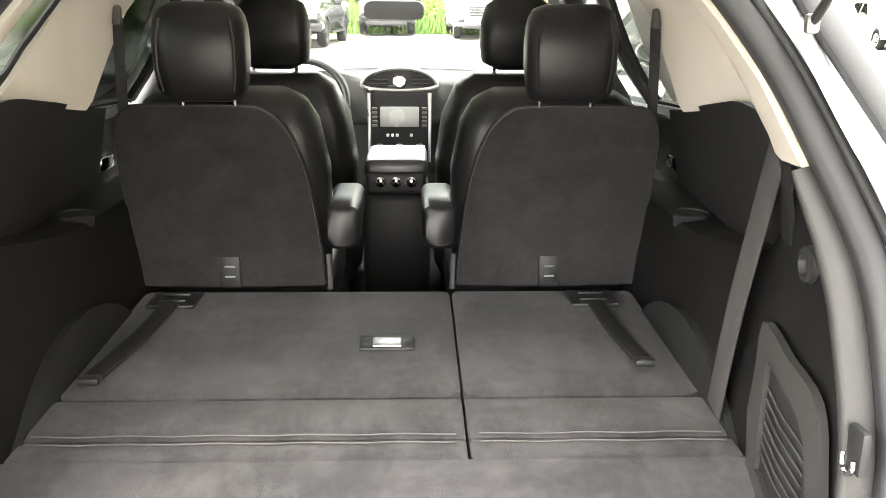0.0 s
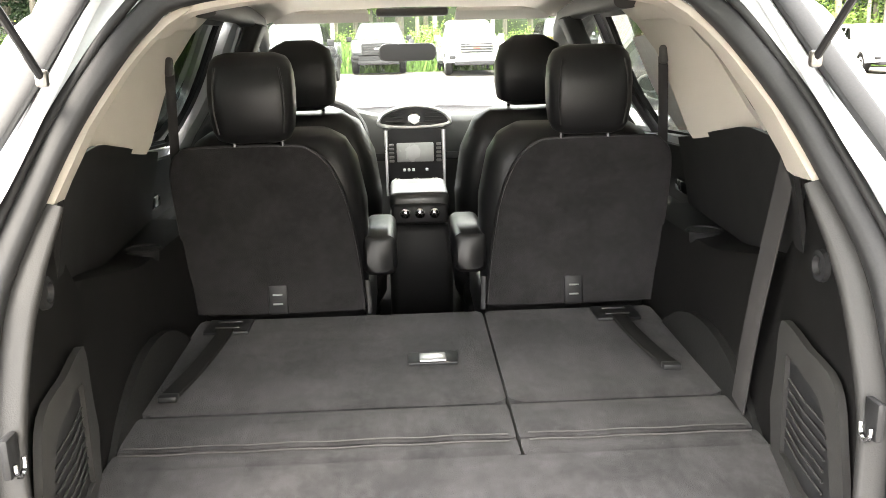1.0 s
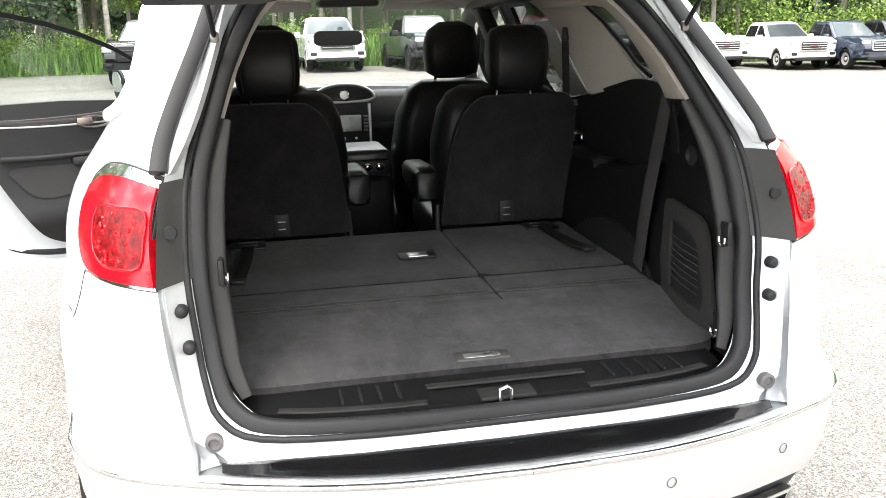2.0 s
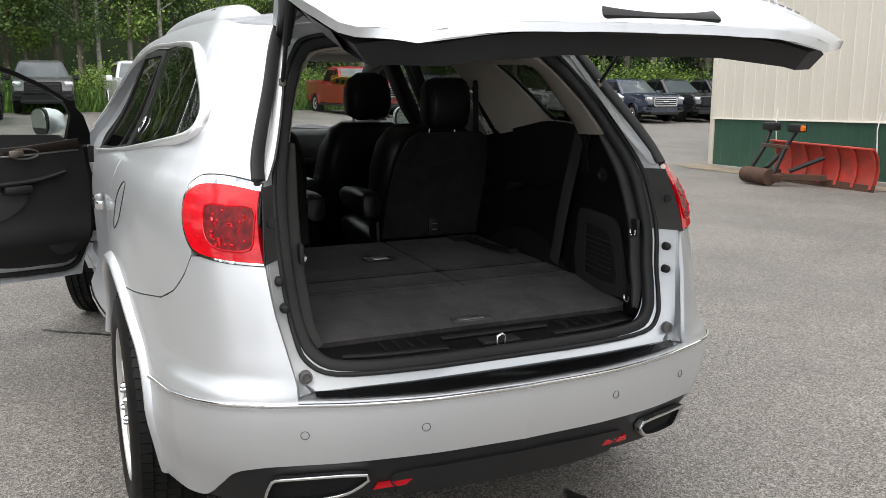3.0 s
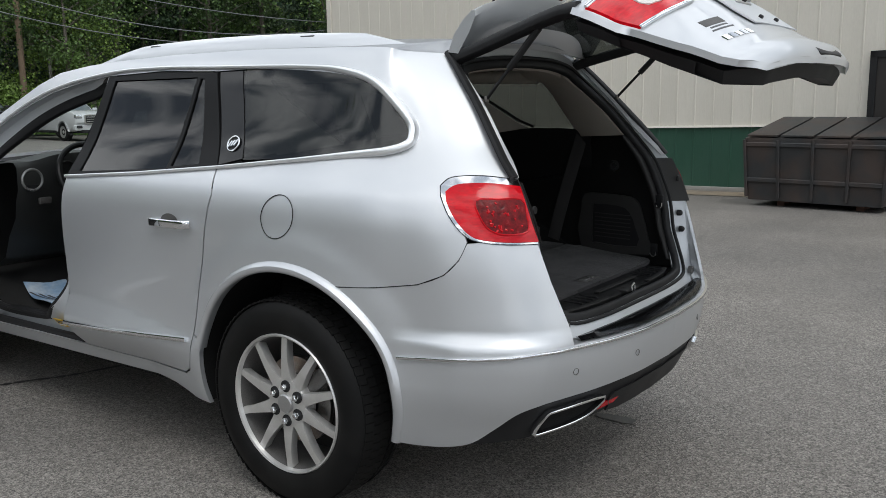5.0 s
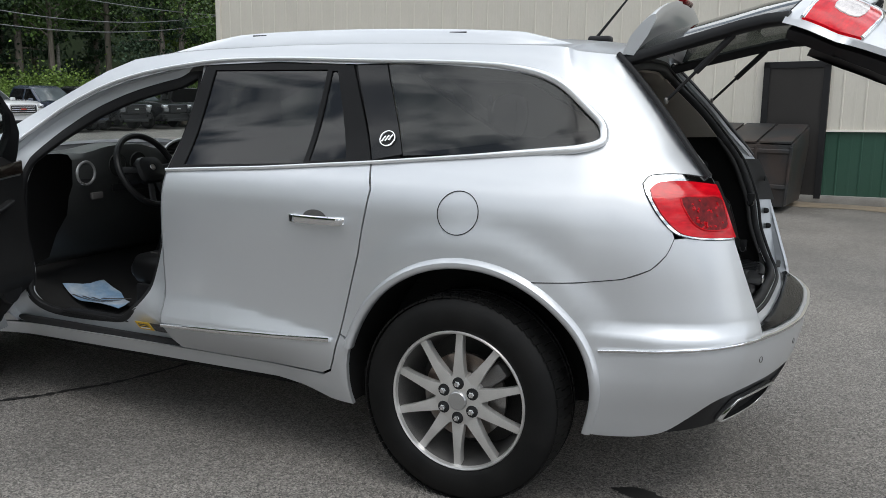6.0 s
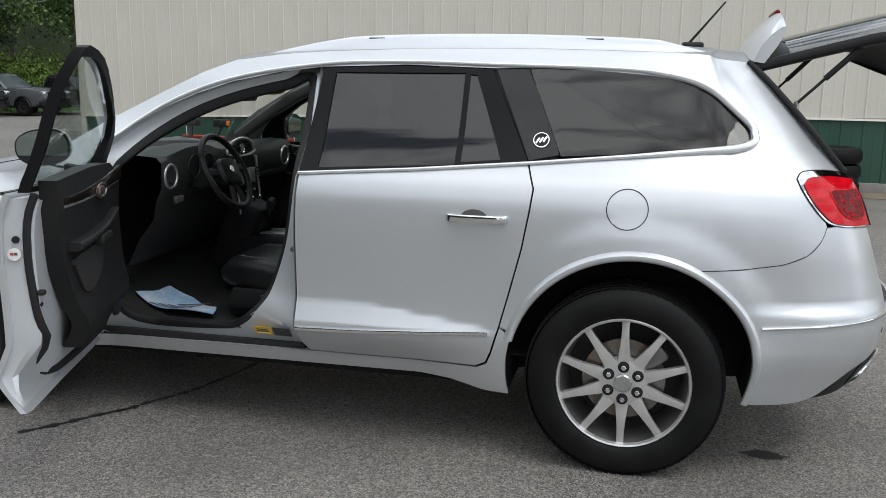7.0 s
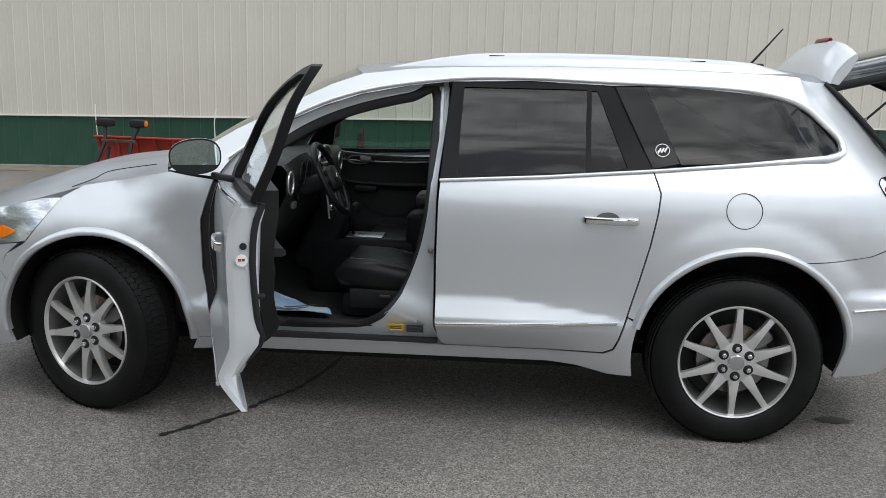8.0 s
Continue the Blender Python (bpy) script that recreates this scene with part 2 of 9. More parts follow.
DASH = surface("dash_top", (0.060, 0.062, 0.061), 0.36, 0, 0.15, 6, 420, 0.2, 0.001, spec=0.5)
SATIN = surface("satin_silver_trim", (0.45, 0.45, 0.45), 0.3, 0.8, 0.08, 12, 200, 0.03)
SCREEN = surface("pale_screen", (0.20, 0.205, 0.20), 0.25, 0, 0.05, 8, 50, 0)
BELT = surface("woven_seat_belt", (0.030, 0.028, 0.028), 0.8, 0, 0.15, 20, 700, 0.4, 0.001)
STRAP = surface("black_strap", (0.014, 0.0135, 0.013), 0.8, 0, 0.2, 20, 700, 0.4, 0.001, spec=0.2)
PAPER = surface("blue_white_paper", (0.22, 0.35, 0.52), 0.7, 0, 0.15, 10, 60, 0.1, other=(0.50, 0.55, 0.60), other_scale=6, other_amount=0.8)
YELLOW = surface("yellow_label", (0.78, 0.50, 0.04), 0.5, 0, 0.1, 20, 90, 0)
WHITE = surface("white_label", (0.75, 0.75, 0.73), 0.5, 0, 0.08, 20, 90, 0)
INK = surface("dark_ink", (0.06, 0.06, 0.065), 0.5, 0, 0.1, 20, 90, 0)
ASPHALT = asphalt()
GRAVEL = surface("sandy_verge", (0.26, 0.21, 0.15), 0.95, 0, 0.35, 6, 140, 0.6, 0.01, other=(0.17, 0.15, 0.12), other_scale=1.5)
TAR = surface("tar_seam", (0.018, 0.017, 0.017), 0.6, 0, 0.3, 20, 200, 0.3)
OIL = surface("oil_stain", (0.028, 0.027, 0.026), 0.45, 0, 0.3, 14, 200, 0.3)
SIDING = surface("cream_metal_siding", (0.66, 0.625, 0.55), 0.45, 0, 0.05, 1.5, 60, 0.05, other=(0.55, 0.52, 0.45), other_scale=0.5, other_amount=0.5, stretch=(1, 1, 0.3))
GREEN = surface("green_metal_siding", (0.022, 0.075, 0.048), 0.45, 0, 0.1, 2, 60, 0.05, other=(0.035, 0.085, 0.06), other_scale=0.8)
CONCRETE = surface("concrete", (0.36, 0.35, 0.33), 0.9, 0, 0.2, 4, 120, 0.4)
DOOR_DARK = surface("dark_bronze_door", (0.035, 0.032, 0.03), 0.4, 0.2, 0.1, 4, 100, 0.05)
PLOW_RED = surface("faded_red_paint", (0.50, 0.05, 0.035), 0.5, 0.1, 0.2, 5, 120, 0.2, other=(0.22, 0.06, 0.04), other_scale=4, other_amount=0.6)
RUST = surface("rusty_steel", (0.10, 0.05, 0.032), 0.85, 0.3, 0.35, 7, 90, 0.5, 0.003, other=(0.045, 0.035, 0.03), other_scale=4)
BIN = surface("dark_bin_steel", (0.035, 0.036, 0.037), 0.5, 0.3, 0.3, 3, 90, 0.3, other=(0.10, 0.055, 0.035), other_scale=2.6, other_amount=0.3)
GRASS = surface("grass", (0.10, 0.19, 0.035), 0.9, 0, 0.5, 3, 60, 0.6, 0.02, other=(0.07, 0.13, 0.03), other_scale=0.6, island=0.4)
LEAF = surface("leaves", (0.075, 0.135, 0.028), 0.6, 0, 0.45, 0.8, 9, 0, other=(0.028, 0.062, 0.020), other_scale=0.35, other_amount=0.8, island=0.45)
LEAF_DARK = surface("conifer_needles", (0.022, 0.048, 0.022), 0.7, 0, 0.45, 0.8, 9, 0, other=(0.036, 0.068, 0.026), other_scale=0.35, island=0.4)
BIRCH = surface("pale_birch_bark", (0.34, 0.325, 0.29), 0.8, 0, 0.35, 3, 30, 0.3, 0.01, other=(0.12, 0.11, 0.10), other_scale=3, other_amount=0.7, stretch=(1, 1, 3))
LEAF_BRIGHT = surface("bright_leaves", (0.165, 0.255, 0.045), 0.6, 0, 0.4, 0.8, 9, 0, other=(0.07, 0.14, 0.03), other_scale=0.5, island=0.4)
BARK = surface("grey_bark", (0.17, 0.15, 0.125), 0.9, 0, 0.4, 6, 60, 0.6, 0.01, stretch=(1, 1, 0.2))
FOREST = surface("dark_woods_backdrop", (0.03, 0.045, 0.02), 1.0, 0, 0.5, 0.5, 12, 0.5)
TRUCK = {k: surface(k + "_truck_paint", c, 0.25, 0.1, 0.04, 1, 60, 0, coat=0.8) for k, c in
         (("white", (0.72, 0.73, 0.74)), ("black", (0.014, 0.015, 0.017)), ("navy", (0.025, 0.035, 0.06)), ("red", (0.28, 0.012, 0.015)), ("grey", (0.10, 0.105, 0.11)))}
CABLE = surface("weathered_cable", (0.16, 0.165, 0.17), 0.6, 0, 0.1, 5, 50, 0)



# ---- mesh tools ----
from mathutils.geometry import delaunay_2d_cdt


def finish(name, bm, material, parent=None, label="", flat=False, angle=35):
    bmesh.ops.recalc_face_normals(bm, faces=bm.faces)
    me = bpy.data.meshes.new(name)
    bm.to_mesh(me)
    bm.free()
    me.materials.append(material)
    if not flat:
        me.polygons.foreach_set("use_smooth", [True] * len(me.polygons))
        me.set_sharp_from_angle(angle=radians(angle))
        if "true_normal" in me.attributes:
            true_normals(me)
    ob = new(name, me)
    if parent:
        ob.parent = parent
    if label:
        ob["label"] = label
    return ob


def true_normals(me):
    """Shade both faces of a panel by the normals of the form it was laid on, so that its triangles don't show."""
    k, nl = len(me.vertices), len(me.loops)
    nv = np.zeros(k * 3)
    me.attributes["true_normal"].data.foreach_get("vector", nv)
    nv = nv.reshape(-1, 3)
    lv, pn, lt = np.zeros(nl, int), np.zeros(len(me.polygons) * 3), np.zeros(len(me.polygons), int)
    me.loops.foreach_get("vertex_index", lv)
    me.polygons.foreach_get("normal", pn)
    me.polygons.foreach_get("loop_total", lt)
    pn = np.repeat(pn.reshape(-1, 3), lt, axis=0)
    n = nv[lv]
    d = (n * pn).sum(1)
    out = np.where((np.abs(d) > 0.6)[:, None], n * np.sign(d)[:, None], pn)
    me.normals_split_custom_set([tuple(q) for q in out])
    me.attributes.remove(me.attributes["true_normal"])


def part(name, bm, material, parent, label="", flat=False, angle=35):
    return finish(name, bm, material, parent, label, flat, angle)


def spline(xs, ys):
    """A smooth curve through the given values."""
    xs, ys = np.array(xs, float), np.array(ys, float)
    d = np.diff(ys) / np.diff(xs)
    m = np.r_[d[0], (d[:-1] + d[1:]) / 2, d[-1]]

    def value(x):
        x = min(max(x, xs[0]), xs[-1])
        i = min(max(int(np.searchsorted(xs, x)) - 1, 0), len(xs) - 2)
        h = xs[i + 1] - xs[i]
        t = (x - xs[i]) / h
        return float((1 + 2 * t) * (1 - t) ** 2 * ys[i] + t * (1 - t) ** 2 * h * m[i] + t * t * (3 - 2 * t) * ys[i + 1] + t * t * (t - 1) * h * m[i + 1])

    return value


def smooth_line(pts, n=8, closed=False):
    """More points along a curve through pts, in two or three dimensions."""
    p = [np.array(q, float) for q in pts]
    k = len(p)
    out = []
    for i in range(k if closed else k - 1):
        a, b, c, d = (p[(i - 1) % k] if closed or i else p[0], p[i], p[(i + 1) % k], p[(i + 2) % k] if closed or i + 2 < k else p[-1])
        for s in range(n):
            t = s / n
            out.append(tuple(0.5 * (2 * b + (c - a) * t + (2 * a - 5 * b + 4 * c - d) * t * t + (3 * b - a - 3 * c + d) * t ** 3)))
    if not closed:
        out.append(tuple(p[-1]))
    return out


def inside(p, poly):
    x, y = p
    hit = False
    for i in range(len(poly)):
        (x0, y0), (x1, y1) = poly[i - 1], poly[i]
        if (y0 > y) != (y1 > y) and x < (x1 - x0) * (y - y0) / (y1 - y0) + x0:
            hit = not hit
    return hit


def dense(poly, step):
    out = []
    for i in range(len(poly)):
        a, b = np.array(poly[i]), np.array(poly[(i + 1) % len(poly)])
        k = max(1, int(np.ceil(np.linalg.norm(b - a) / step)))
        out += [tuple(a + (b - a) * j / k) for j in range(k)]
    return out


def sheet(bm, outline, place, holes=(), step=0.05, thick=0.0, true=False):
    """A panel with the given outline and holes in its own two coordinates, laid out by place(u, v) and given a thickness along place's third value."""
    loops = [dense(outline, step)] + [dense(h, step) for h in holes]
    pts, edges = [], []
    for lp in loops:
        k = len(pts)
        pts += lp
        edges += [(k + i, k + (i + 1) % len(lp)) for i in range(len(lp))]
    lo, hi = np.min(loops[0], axis=0), np.max(loops[0], axis=0)
    rim = np.array(pts)
    for u in np.arange(lo[0] + step / 2, hi[0], step):
        for v in np.arange(lo[1] + step / 2, hi[1], step):
            if inside((u, v), loops[0]) and not any(inside((u, v), h) for h in loops[1:]):
                if np.min((rim[:, 0] - u) ** 2 + (rim[:, 1] - v) ** 2) > (0.45 * step) ** 2:
                    pts.append((u, v))
    vs, _, faces, *_ = delaunay_2d_cdt([Vector(p) for p in pts], edges, [], 0, 1e-6)
    good = []
    for f in faces:
        c = sum((Vector(vs[i]) for i in f), Vector((0, 0))) / 3
        if inside(c, loops[0]) and not any(inside(c, h) for h in loops[1:]):
            good.append(tuple(f))
    used = sorted({i for f in good for i in f})
    if true:
        lay, e = bm.verts.layers.float_vector.new("true_normal"), 0.006
    top = {i: bm.verts.new(place(vs[i][0], vs[i][1], 0.0)) for i in used}
    if true:
        norm = {}
        for i in used:
            u, v = vs[i]
            a = place(u + e, v, 0.0) - place(u - e, v, 0.0)
            b = place(u, v + e, 0.0) - place(u, v - e, 0.0)
            norm[i] = a.cross(b).normalized()
            top[i][lay] = norm[i]
    count = {}
    for f in good:
        bm.faces.new([top[i] for i in f])
        for a, b in zip(f, f[1:] + f[:1]):
            count[(a, b)] = 1
    if thick:
        low = {i: bm.verts.new(place(vs[i][0], vs[i][1], thick)) for i in used}
        if true:
            for i in used:
                low[i][lay] = norm[i]
        for f in good:
            bm.faces.new([low[i] for i in reversed(f)])
        for a, b in count:
            if (b, a) not in count:
                bm.faces.new((top[b], top[a], low[a], low[b]))
    return bm


def sweep(bm, pts, profile, closed=False, up=(0, 0, 1), cap=True, scale=None):
    """Draw a closed profile (pairs: across, up) along a line of points."""
    p = [Vector(q) for q in pts]
    k, rings = len(p), []
    for i in range(k):
        a = p[(i - 1) % k] if closed or i else p[i]
        b = p[(i + 1) % k] if closed or i + 1 < k else p[i]
        t = (b - a).normalized()
        u = up[i] if isinstance(up, list) else up
        s = t.cross(Vector(u))
        s = s.normalized() if s.length > 1e-5 else Vector((1, 0, 0))
        v = s.cross(t).normalized()
        g = scale[i] if scale else 1
        rings.append([bm.verts.new(p[i] + s * (x * g) + v * (y * g)) for x, y in profile])
    m = len(profile)
    for i in range(k if closed else k - 1):
        r0, r1 = rings[i], rings[(i + 1) % k]
        for j in range(m):
            bm.faces.new((r0[j], r0[(j + 1) % m], r1[(j + 1) % m], r1[j]))
    if cap and not closed:
        bm.faces.new(rings[0])
        bm.faces.new(list(reversed(rings[-1])))
    return bm


def disc(r, n=10, ry=None):
    return [(r * math.cos(2 * math.pi * i / n), (ry or r) * math.sin(2 * math.pi * i / n)) for i in range(n)]


def rounded(w, h, r, n=4):
    """A rectangle with round corners, as pairs."""
    out = []
    for cx, cy, a0 in ((w / 2 - r, h / 2 - r, 0), (-w / 2 + r, h / 2 - r, 90), (-w / 2 + r, -h / 2 + r, 180), (w / 2 - r, -h / 2 + r, 270)):
        for i in range(n + 1):
            a = radians(a0 + 90 * i / n)
            out.append((cx + r * math.cos(a), cy + r * math.sin(a)))
    return out


def box(bm, c, s, r=0.01, seg=2, m=None):
    """A box with rounded edges at c, of size s; m turns it."""
    res = bmesh.ops.create_cube(bm, size=1)
    vs = res["verts"]
    for v in vs:
        v.co = Vector((v.co.x * s[0], v.co.y * s[1], v.co.z * s[2]))
    if r:
        es = list({e for v in vs for e in v.link_edges})
        out = bmesh.ops.bevel(bm, geom=es, offset=min(r, min(s) * 0.49), segments=seg, profile=0.5, affect="EDGES")
        vs = list({v for f in out["faces"] for v in f.verts} | {v for v in vs if v.is_valid})
    mm = Matrix.Translation(c) @ (m if m else Matrix())
    for v in vs:
        v.co = mm @ v.co
    return bm


def loft(bm, rings, cap=True, closed=True):
    """Join rings of points, one after the other."""
    rs = [[bm.verts.new(p) for p in ring] for ring in rings]
    k = len(rs[0])
    for a, b in zip(rs, rs[1:]):
        for j in range(k if closed else k - 1):
            bm.faces.new((a[j], a[(j + 1) % k], b[(j + 1) % k], b[j]))
    if cap and closed:
        bm.faces.new(list(reversed(rs[0])))
        bm.faces.new(rs[-1])
    return bm


def lathe(bm, profile, axis_point, n=48, spin="x"):
    """Turn a profile of (along, radius) pairs round an axis through axis_point."""
    rings = []
    for a, r in profile:
        ring = []
        for i in range(n):
            t = 2 * math.pi * i / n
            c, s = r * math.cos(t), r * math.sin(t)
            ring.append(Vector(axis_point) + Vector({"x": (a, c, s), "y": (c, a, s), "z": (c, s, a)}[spin]))
        rings.append(ring)
    return loft(bm, rings, cap=True)


def bmnew():
    return bmesh.new()


def thing(name, label, category, at=(0, 0, 0), group="", kind=""):
    e = new(name)
    e.location = at
    e.empty_display_size = 0.2
    return tagged(e, label, category, group, kind)



# ---- the ground ----
bm = bmnew()


def rise(y):
    return 0.0125 * min(max(0.0, y - 8.0), 32.0)


def ground_z(x, y):
    """The lot falls a little towards the building's corner and rises towards the woods."""
    dip = 0.24 * min(1, max(0, (x - 5) / 6)) * min(1, max(0, (y - 1) / 10)) * min(1, max(0, (24 - y) / 10))
    low = 0.55 * min(1, max(0, (x - 8) / 12)) * min(1, max(0, (y - 14) / 14))
    return rise(y) - dip - low


lines = [-600, -200, -60, -20, -8, 0, 1, 3, 5, 7, 8, 9, 11, 14, 17, 20, 24, 28, 33, 40, 60, 100, 600]
loft(bm, [[Vector((x, y, ground_z(x, y))) for x in lines] for y in lines], closed=False, cap=False)
ground = finish("ground", bm, ASPHALT, flat=True)
tagged(ground, "worn grey asphalt of a car dealer's lot", "ground", kind="structure")

# ---- the car: y runs forward, x to its own right, the rear axle stands over y = 0 ----
car = thing("parked_suv", "silver seven-seat family SUV with its driver's door and tailgate open", "car")
U = [-1.76, -1.44, -1.13, -0.93, -0.738, -0.517, -0.4, -0.1, 0.5, 1.5, 2.5, 3.0, 3.3, 3.555, 3.78, 4.04, 4.35, 4.65]
plan_x = spline(U, [0, 0.317, 0.617, 0.78, 0.87, 0.922, 0.942, 0.965, 0.972, 0.972, 0.968, 0.962, 0.945, 0.90, 0.80, 0.60, 0.30, 0])
plan_y = spline(U, [-1.12, -1.10, -1.014, -0.90, -0.73, -0.515, -0.4, -0.1, 0.5, 1.5, 2.5, 3.0, 3.3, 3.55, 3.75, 3.92, 4.0, 4.03])
half = spline([0.2, 0.32, 0.42, 0.53, 0.585, 0.66, 0.80, 0.95, 1.04, 1.10, 1.18, 1.25, 1.34, 1.45, 1.60, 1.68, 1.74],
              [0.885, 0.925, 0.944, 0.956, 0.953, 0.950, 0.953, 0.958, 0.954, 0.944, 0.912, 0.862, 0.805, 0.752, 0.685, 0.635, 0.57])
tuck = spline([0.2, 0.35, 0.5, 0.68, 0.85, 1.03, 1.22, 1.35, 1.45, 1.65, 1.75], [0.16, 0.10, 0.03, 0.0, 0.035, 0.085, 0.15, 0.26, 0.34, 0.52, 0.6])
AXLES = (0.0, 3.025)
HUB_Z, TYRE_R = 0.385, 0.39
ARCH = {0.0: (-0.022, HUB_Z + 0.018, 0.499), 3.025: (3.015, HUB_Z + 0.008, 0.474)}  # centre and radius of each wheel opening


def skin(u, z, s=-1, inward=0.0):
    """The outer skin of the body at the distance u along its side and the height z."""
    x = plan_x(u) * half(z) / 0.972
    for a in AXLES:
        r = math.hypot(u - ARCH[a][0], z - ARCH[a][1]) + 0.499 - ARCH[a][2]
        x += 0.014 * max(0.0, min(1.0, (0.70 - r) / 0.19)) ** 2
        e = max(0.0, min(1.0, (0.665 - r) / 0.105)) * max(0.0, min(1.0, (z - 0.60) / 0.22))
        x += 0.010 * e * e * (3 - 2 * e)
    # pressed ledge along the doors, above the bright strip
    f = max(0.0, min(1.0, (u - 0.50) / 0.55)) * max(0.0, min(1.0, (2.60 - u) / 0.3))
    if f:
        top = 0.565 + 0.075 * f
        e = max(0.0, min(1.0, (top - z) / (top - 0.540)))
        x += 0.036 * f ** 0.7 * e * (1 - 0.95 * max(0.0, min(1.0, (0.51 - z) / 0.13)))
    lo = max(0.0, min(1.0, (u - 0.52) / 0.35)) * max(0.0, min(1.0, (2.62 - u) / 0.3))
    x -= 0.042 * lo * min(1.0, max(0.0, (0.53 - z) / 0.14)) ** 1.4
    k = max(0.0, min(1.0, (-0.42 - u) / 0.3)) * max(0.0, min(1.0, (u + 1.15) / 0.12))
    h = max(0.0, min(1.0, (0.738 - z) / 0.055))
    x += 0.036 * k * (h * h * (3 - 2 * h) - 0.55 * max(0.0, min(1.0, (0.62 - z) / 0.2)))
    w = max(0.0, min(1.0, (-0.12 - u) / 0.85))
    y = plan_y(u) + tuck(z) * w * w * (3 - 2 * w)
    wf = max(0.0, min(1.0, (u - 3.1) / 0.9))
    y -= (0.25 * max(0.0, z - 0.75) + 0.35 * max(0.0, 0.4 - z)) * wf
    # rounded shoulder of the front wing, up to the bonnet
    g = max(0.0, min(1.0, (u - 2.5) / 0.45))
    h = max(0.0, min(1.0, (z - 0.70) / 0.40))
    x -= 0.125 * g * g * (3 - 2 * g) * h * h
    p = Vector((x, y, z))
    if inward:
        e = 0.01
        a, b = Vector((plan_x(u + e) - plan_x(u - e), plan_y(u + e) - plan_y(u - e), 0)), None
        n = Vector((a.y, -a.x, 0)).normalized()
        p -= n * inward
    p.x *= s
    return p


def side_place(s):
    return lambda u, z, t: skin(u, z, s, t)


def arc(cx, cz, r, a0, a1, n=16):
    return [(cx + r * math.cos(radians(a0 + (a1 - a0) * i / n)), cz + r * math.sin(radians(a0 + (a1 - a0) * i / n))) for i in range(n + 1)]


def uz(*pts):
    """Side points given by their y and height, as points of the skin."""
    out = []
    for y, z in pts:
        lo, hi = -1.2, 3.4
        for _ in range(40):
            mid = (lo + hi) / 2
            lo, hi = (mid, hi) if skin(mid, z, 1).y < y else (lo, mid)
        out.append((lo, z))
    return out


REAR_EDGE = [(0.415, 1.238), (0.385, 1.145), (0.395, 1.06), (0.422, 0.905), (0.462, 0.74), (0.503, 0.58), (0.535, 0.47), (0.555, 0.42), (0.60, 0.395)]
DLO_TOP = [(0.60, 1.617), (0.98, 1.628), (1.36, 1.615), (1.56, 1.59), (1.78, 1.545), (1.95, 1.488), (2.10, 1.42), (2.25, 1.33), (2.37, 1.225), (2.42, 1.15)]
ROOF_EDGE = [(2.66, 1.17), (2.52, 1.265), (2.36, 1.365), (2.10, 1.50), (1.93, 1.585), (1.78, 1.64), (1.56, 1.668), (1.36, 1.682), (0.94, 1.697), (0.44, 1.70), (0.0, 1.69), (-0.25, 1.682), (-0.5, 1.675), (-0.8, 1.665)]
PILLAR = [(-1.02, 1.655), (-1.03, 1.585), (-1.035, 1.49), (-1.035, 1.38), (-1.035, 1.285), (-1.03, 1.235)]
QUARTER_GLASS = smooth_line(uz((0.60, 1.617), (0.40, 1.620), (0.12, 1.608), (-0.12, 1.582), (-0.30, 1.508), (-0.405, 1.418), (-0.432, 1.362), (-0.415, 1.335), (-0.36, 1.320)), 5) + [(0.0, 1.285), (0.415, 1.243)]
SEAM = uz((-0.245, 0.862), (-0.42, 0.872), (-0.57, 0.893), (-0.66, 0.93), (-0.705, 0.98), (-0.725, 1.035))
FRONT_LAMP = uz((-0.715, 1.06), (-0.66, 1.12), (-0.62, 1.18), (-0.605, 1.213))
LAMP_TOP = [(-0.78, 1.238), (-0.90, 1.242), (-1.02, 1.228)]
LAMP_LOW = [(-0.86, 1.040), (-0.95, 1.030), (-1.06, 1.026)]
LAMP = smooth_line([FRONT_LAMP[-1]] + LAMP_TOP, 4) + smooth_line(LAMP_LOW[::-1] + FRONT_LAMP[:3], 4)

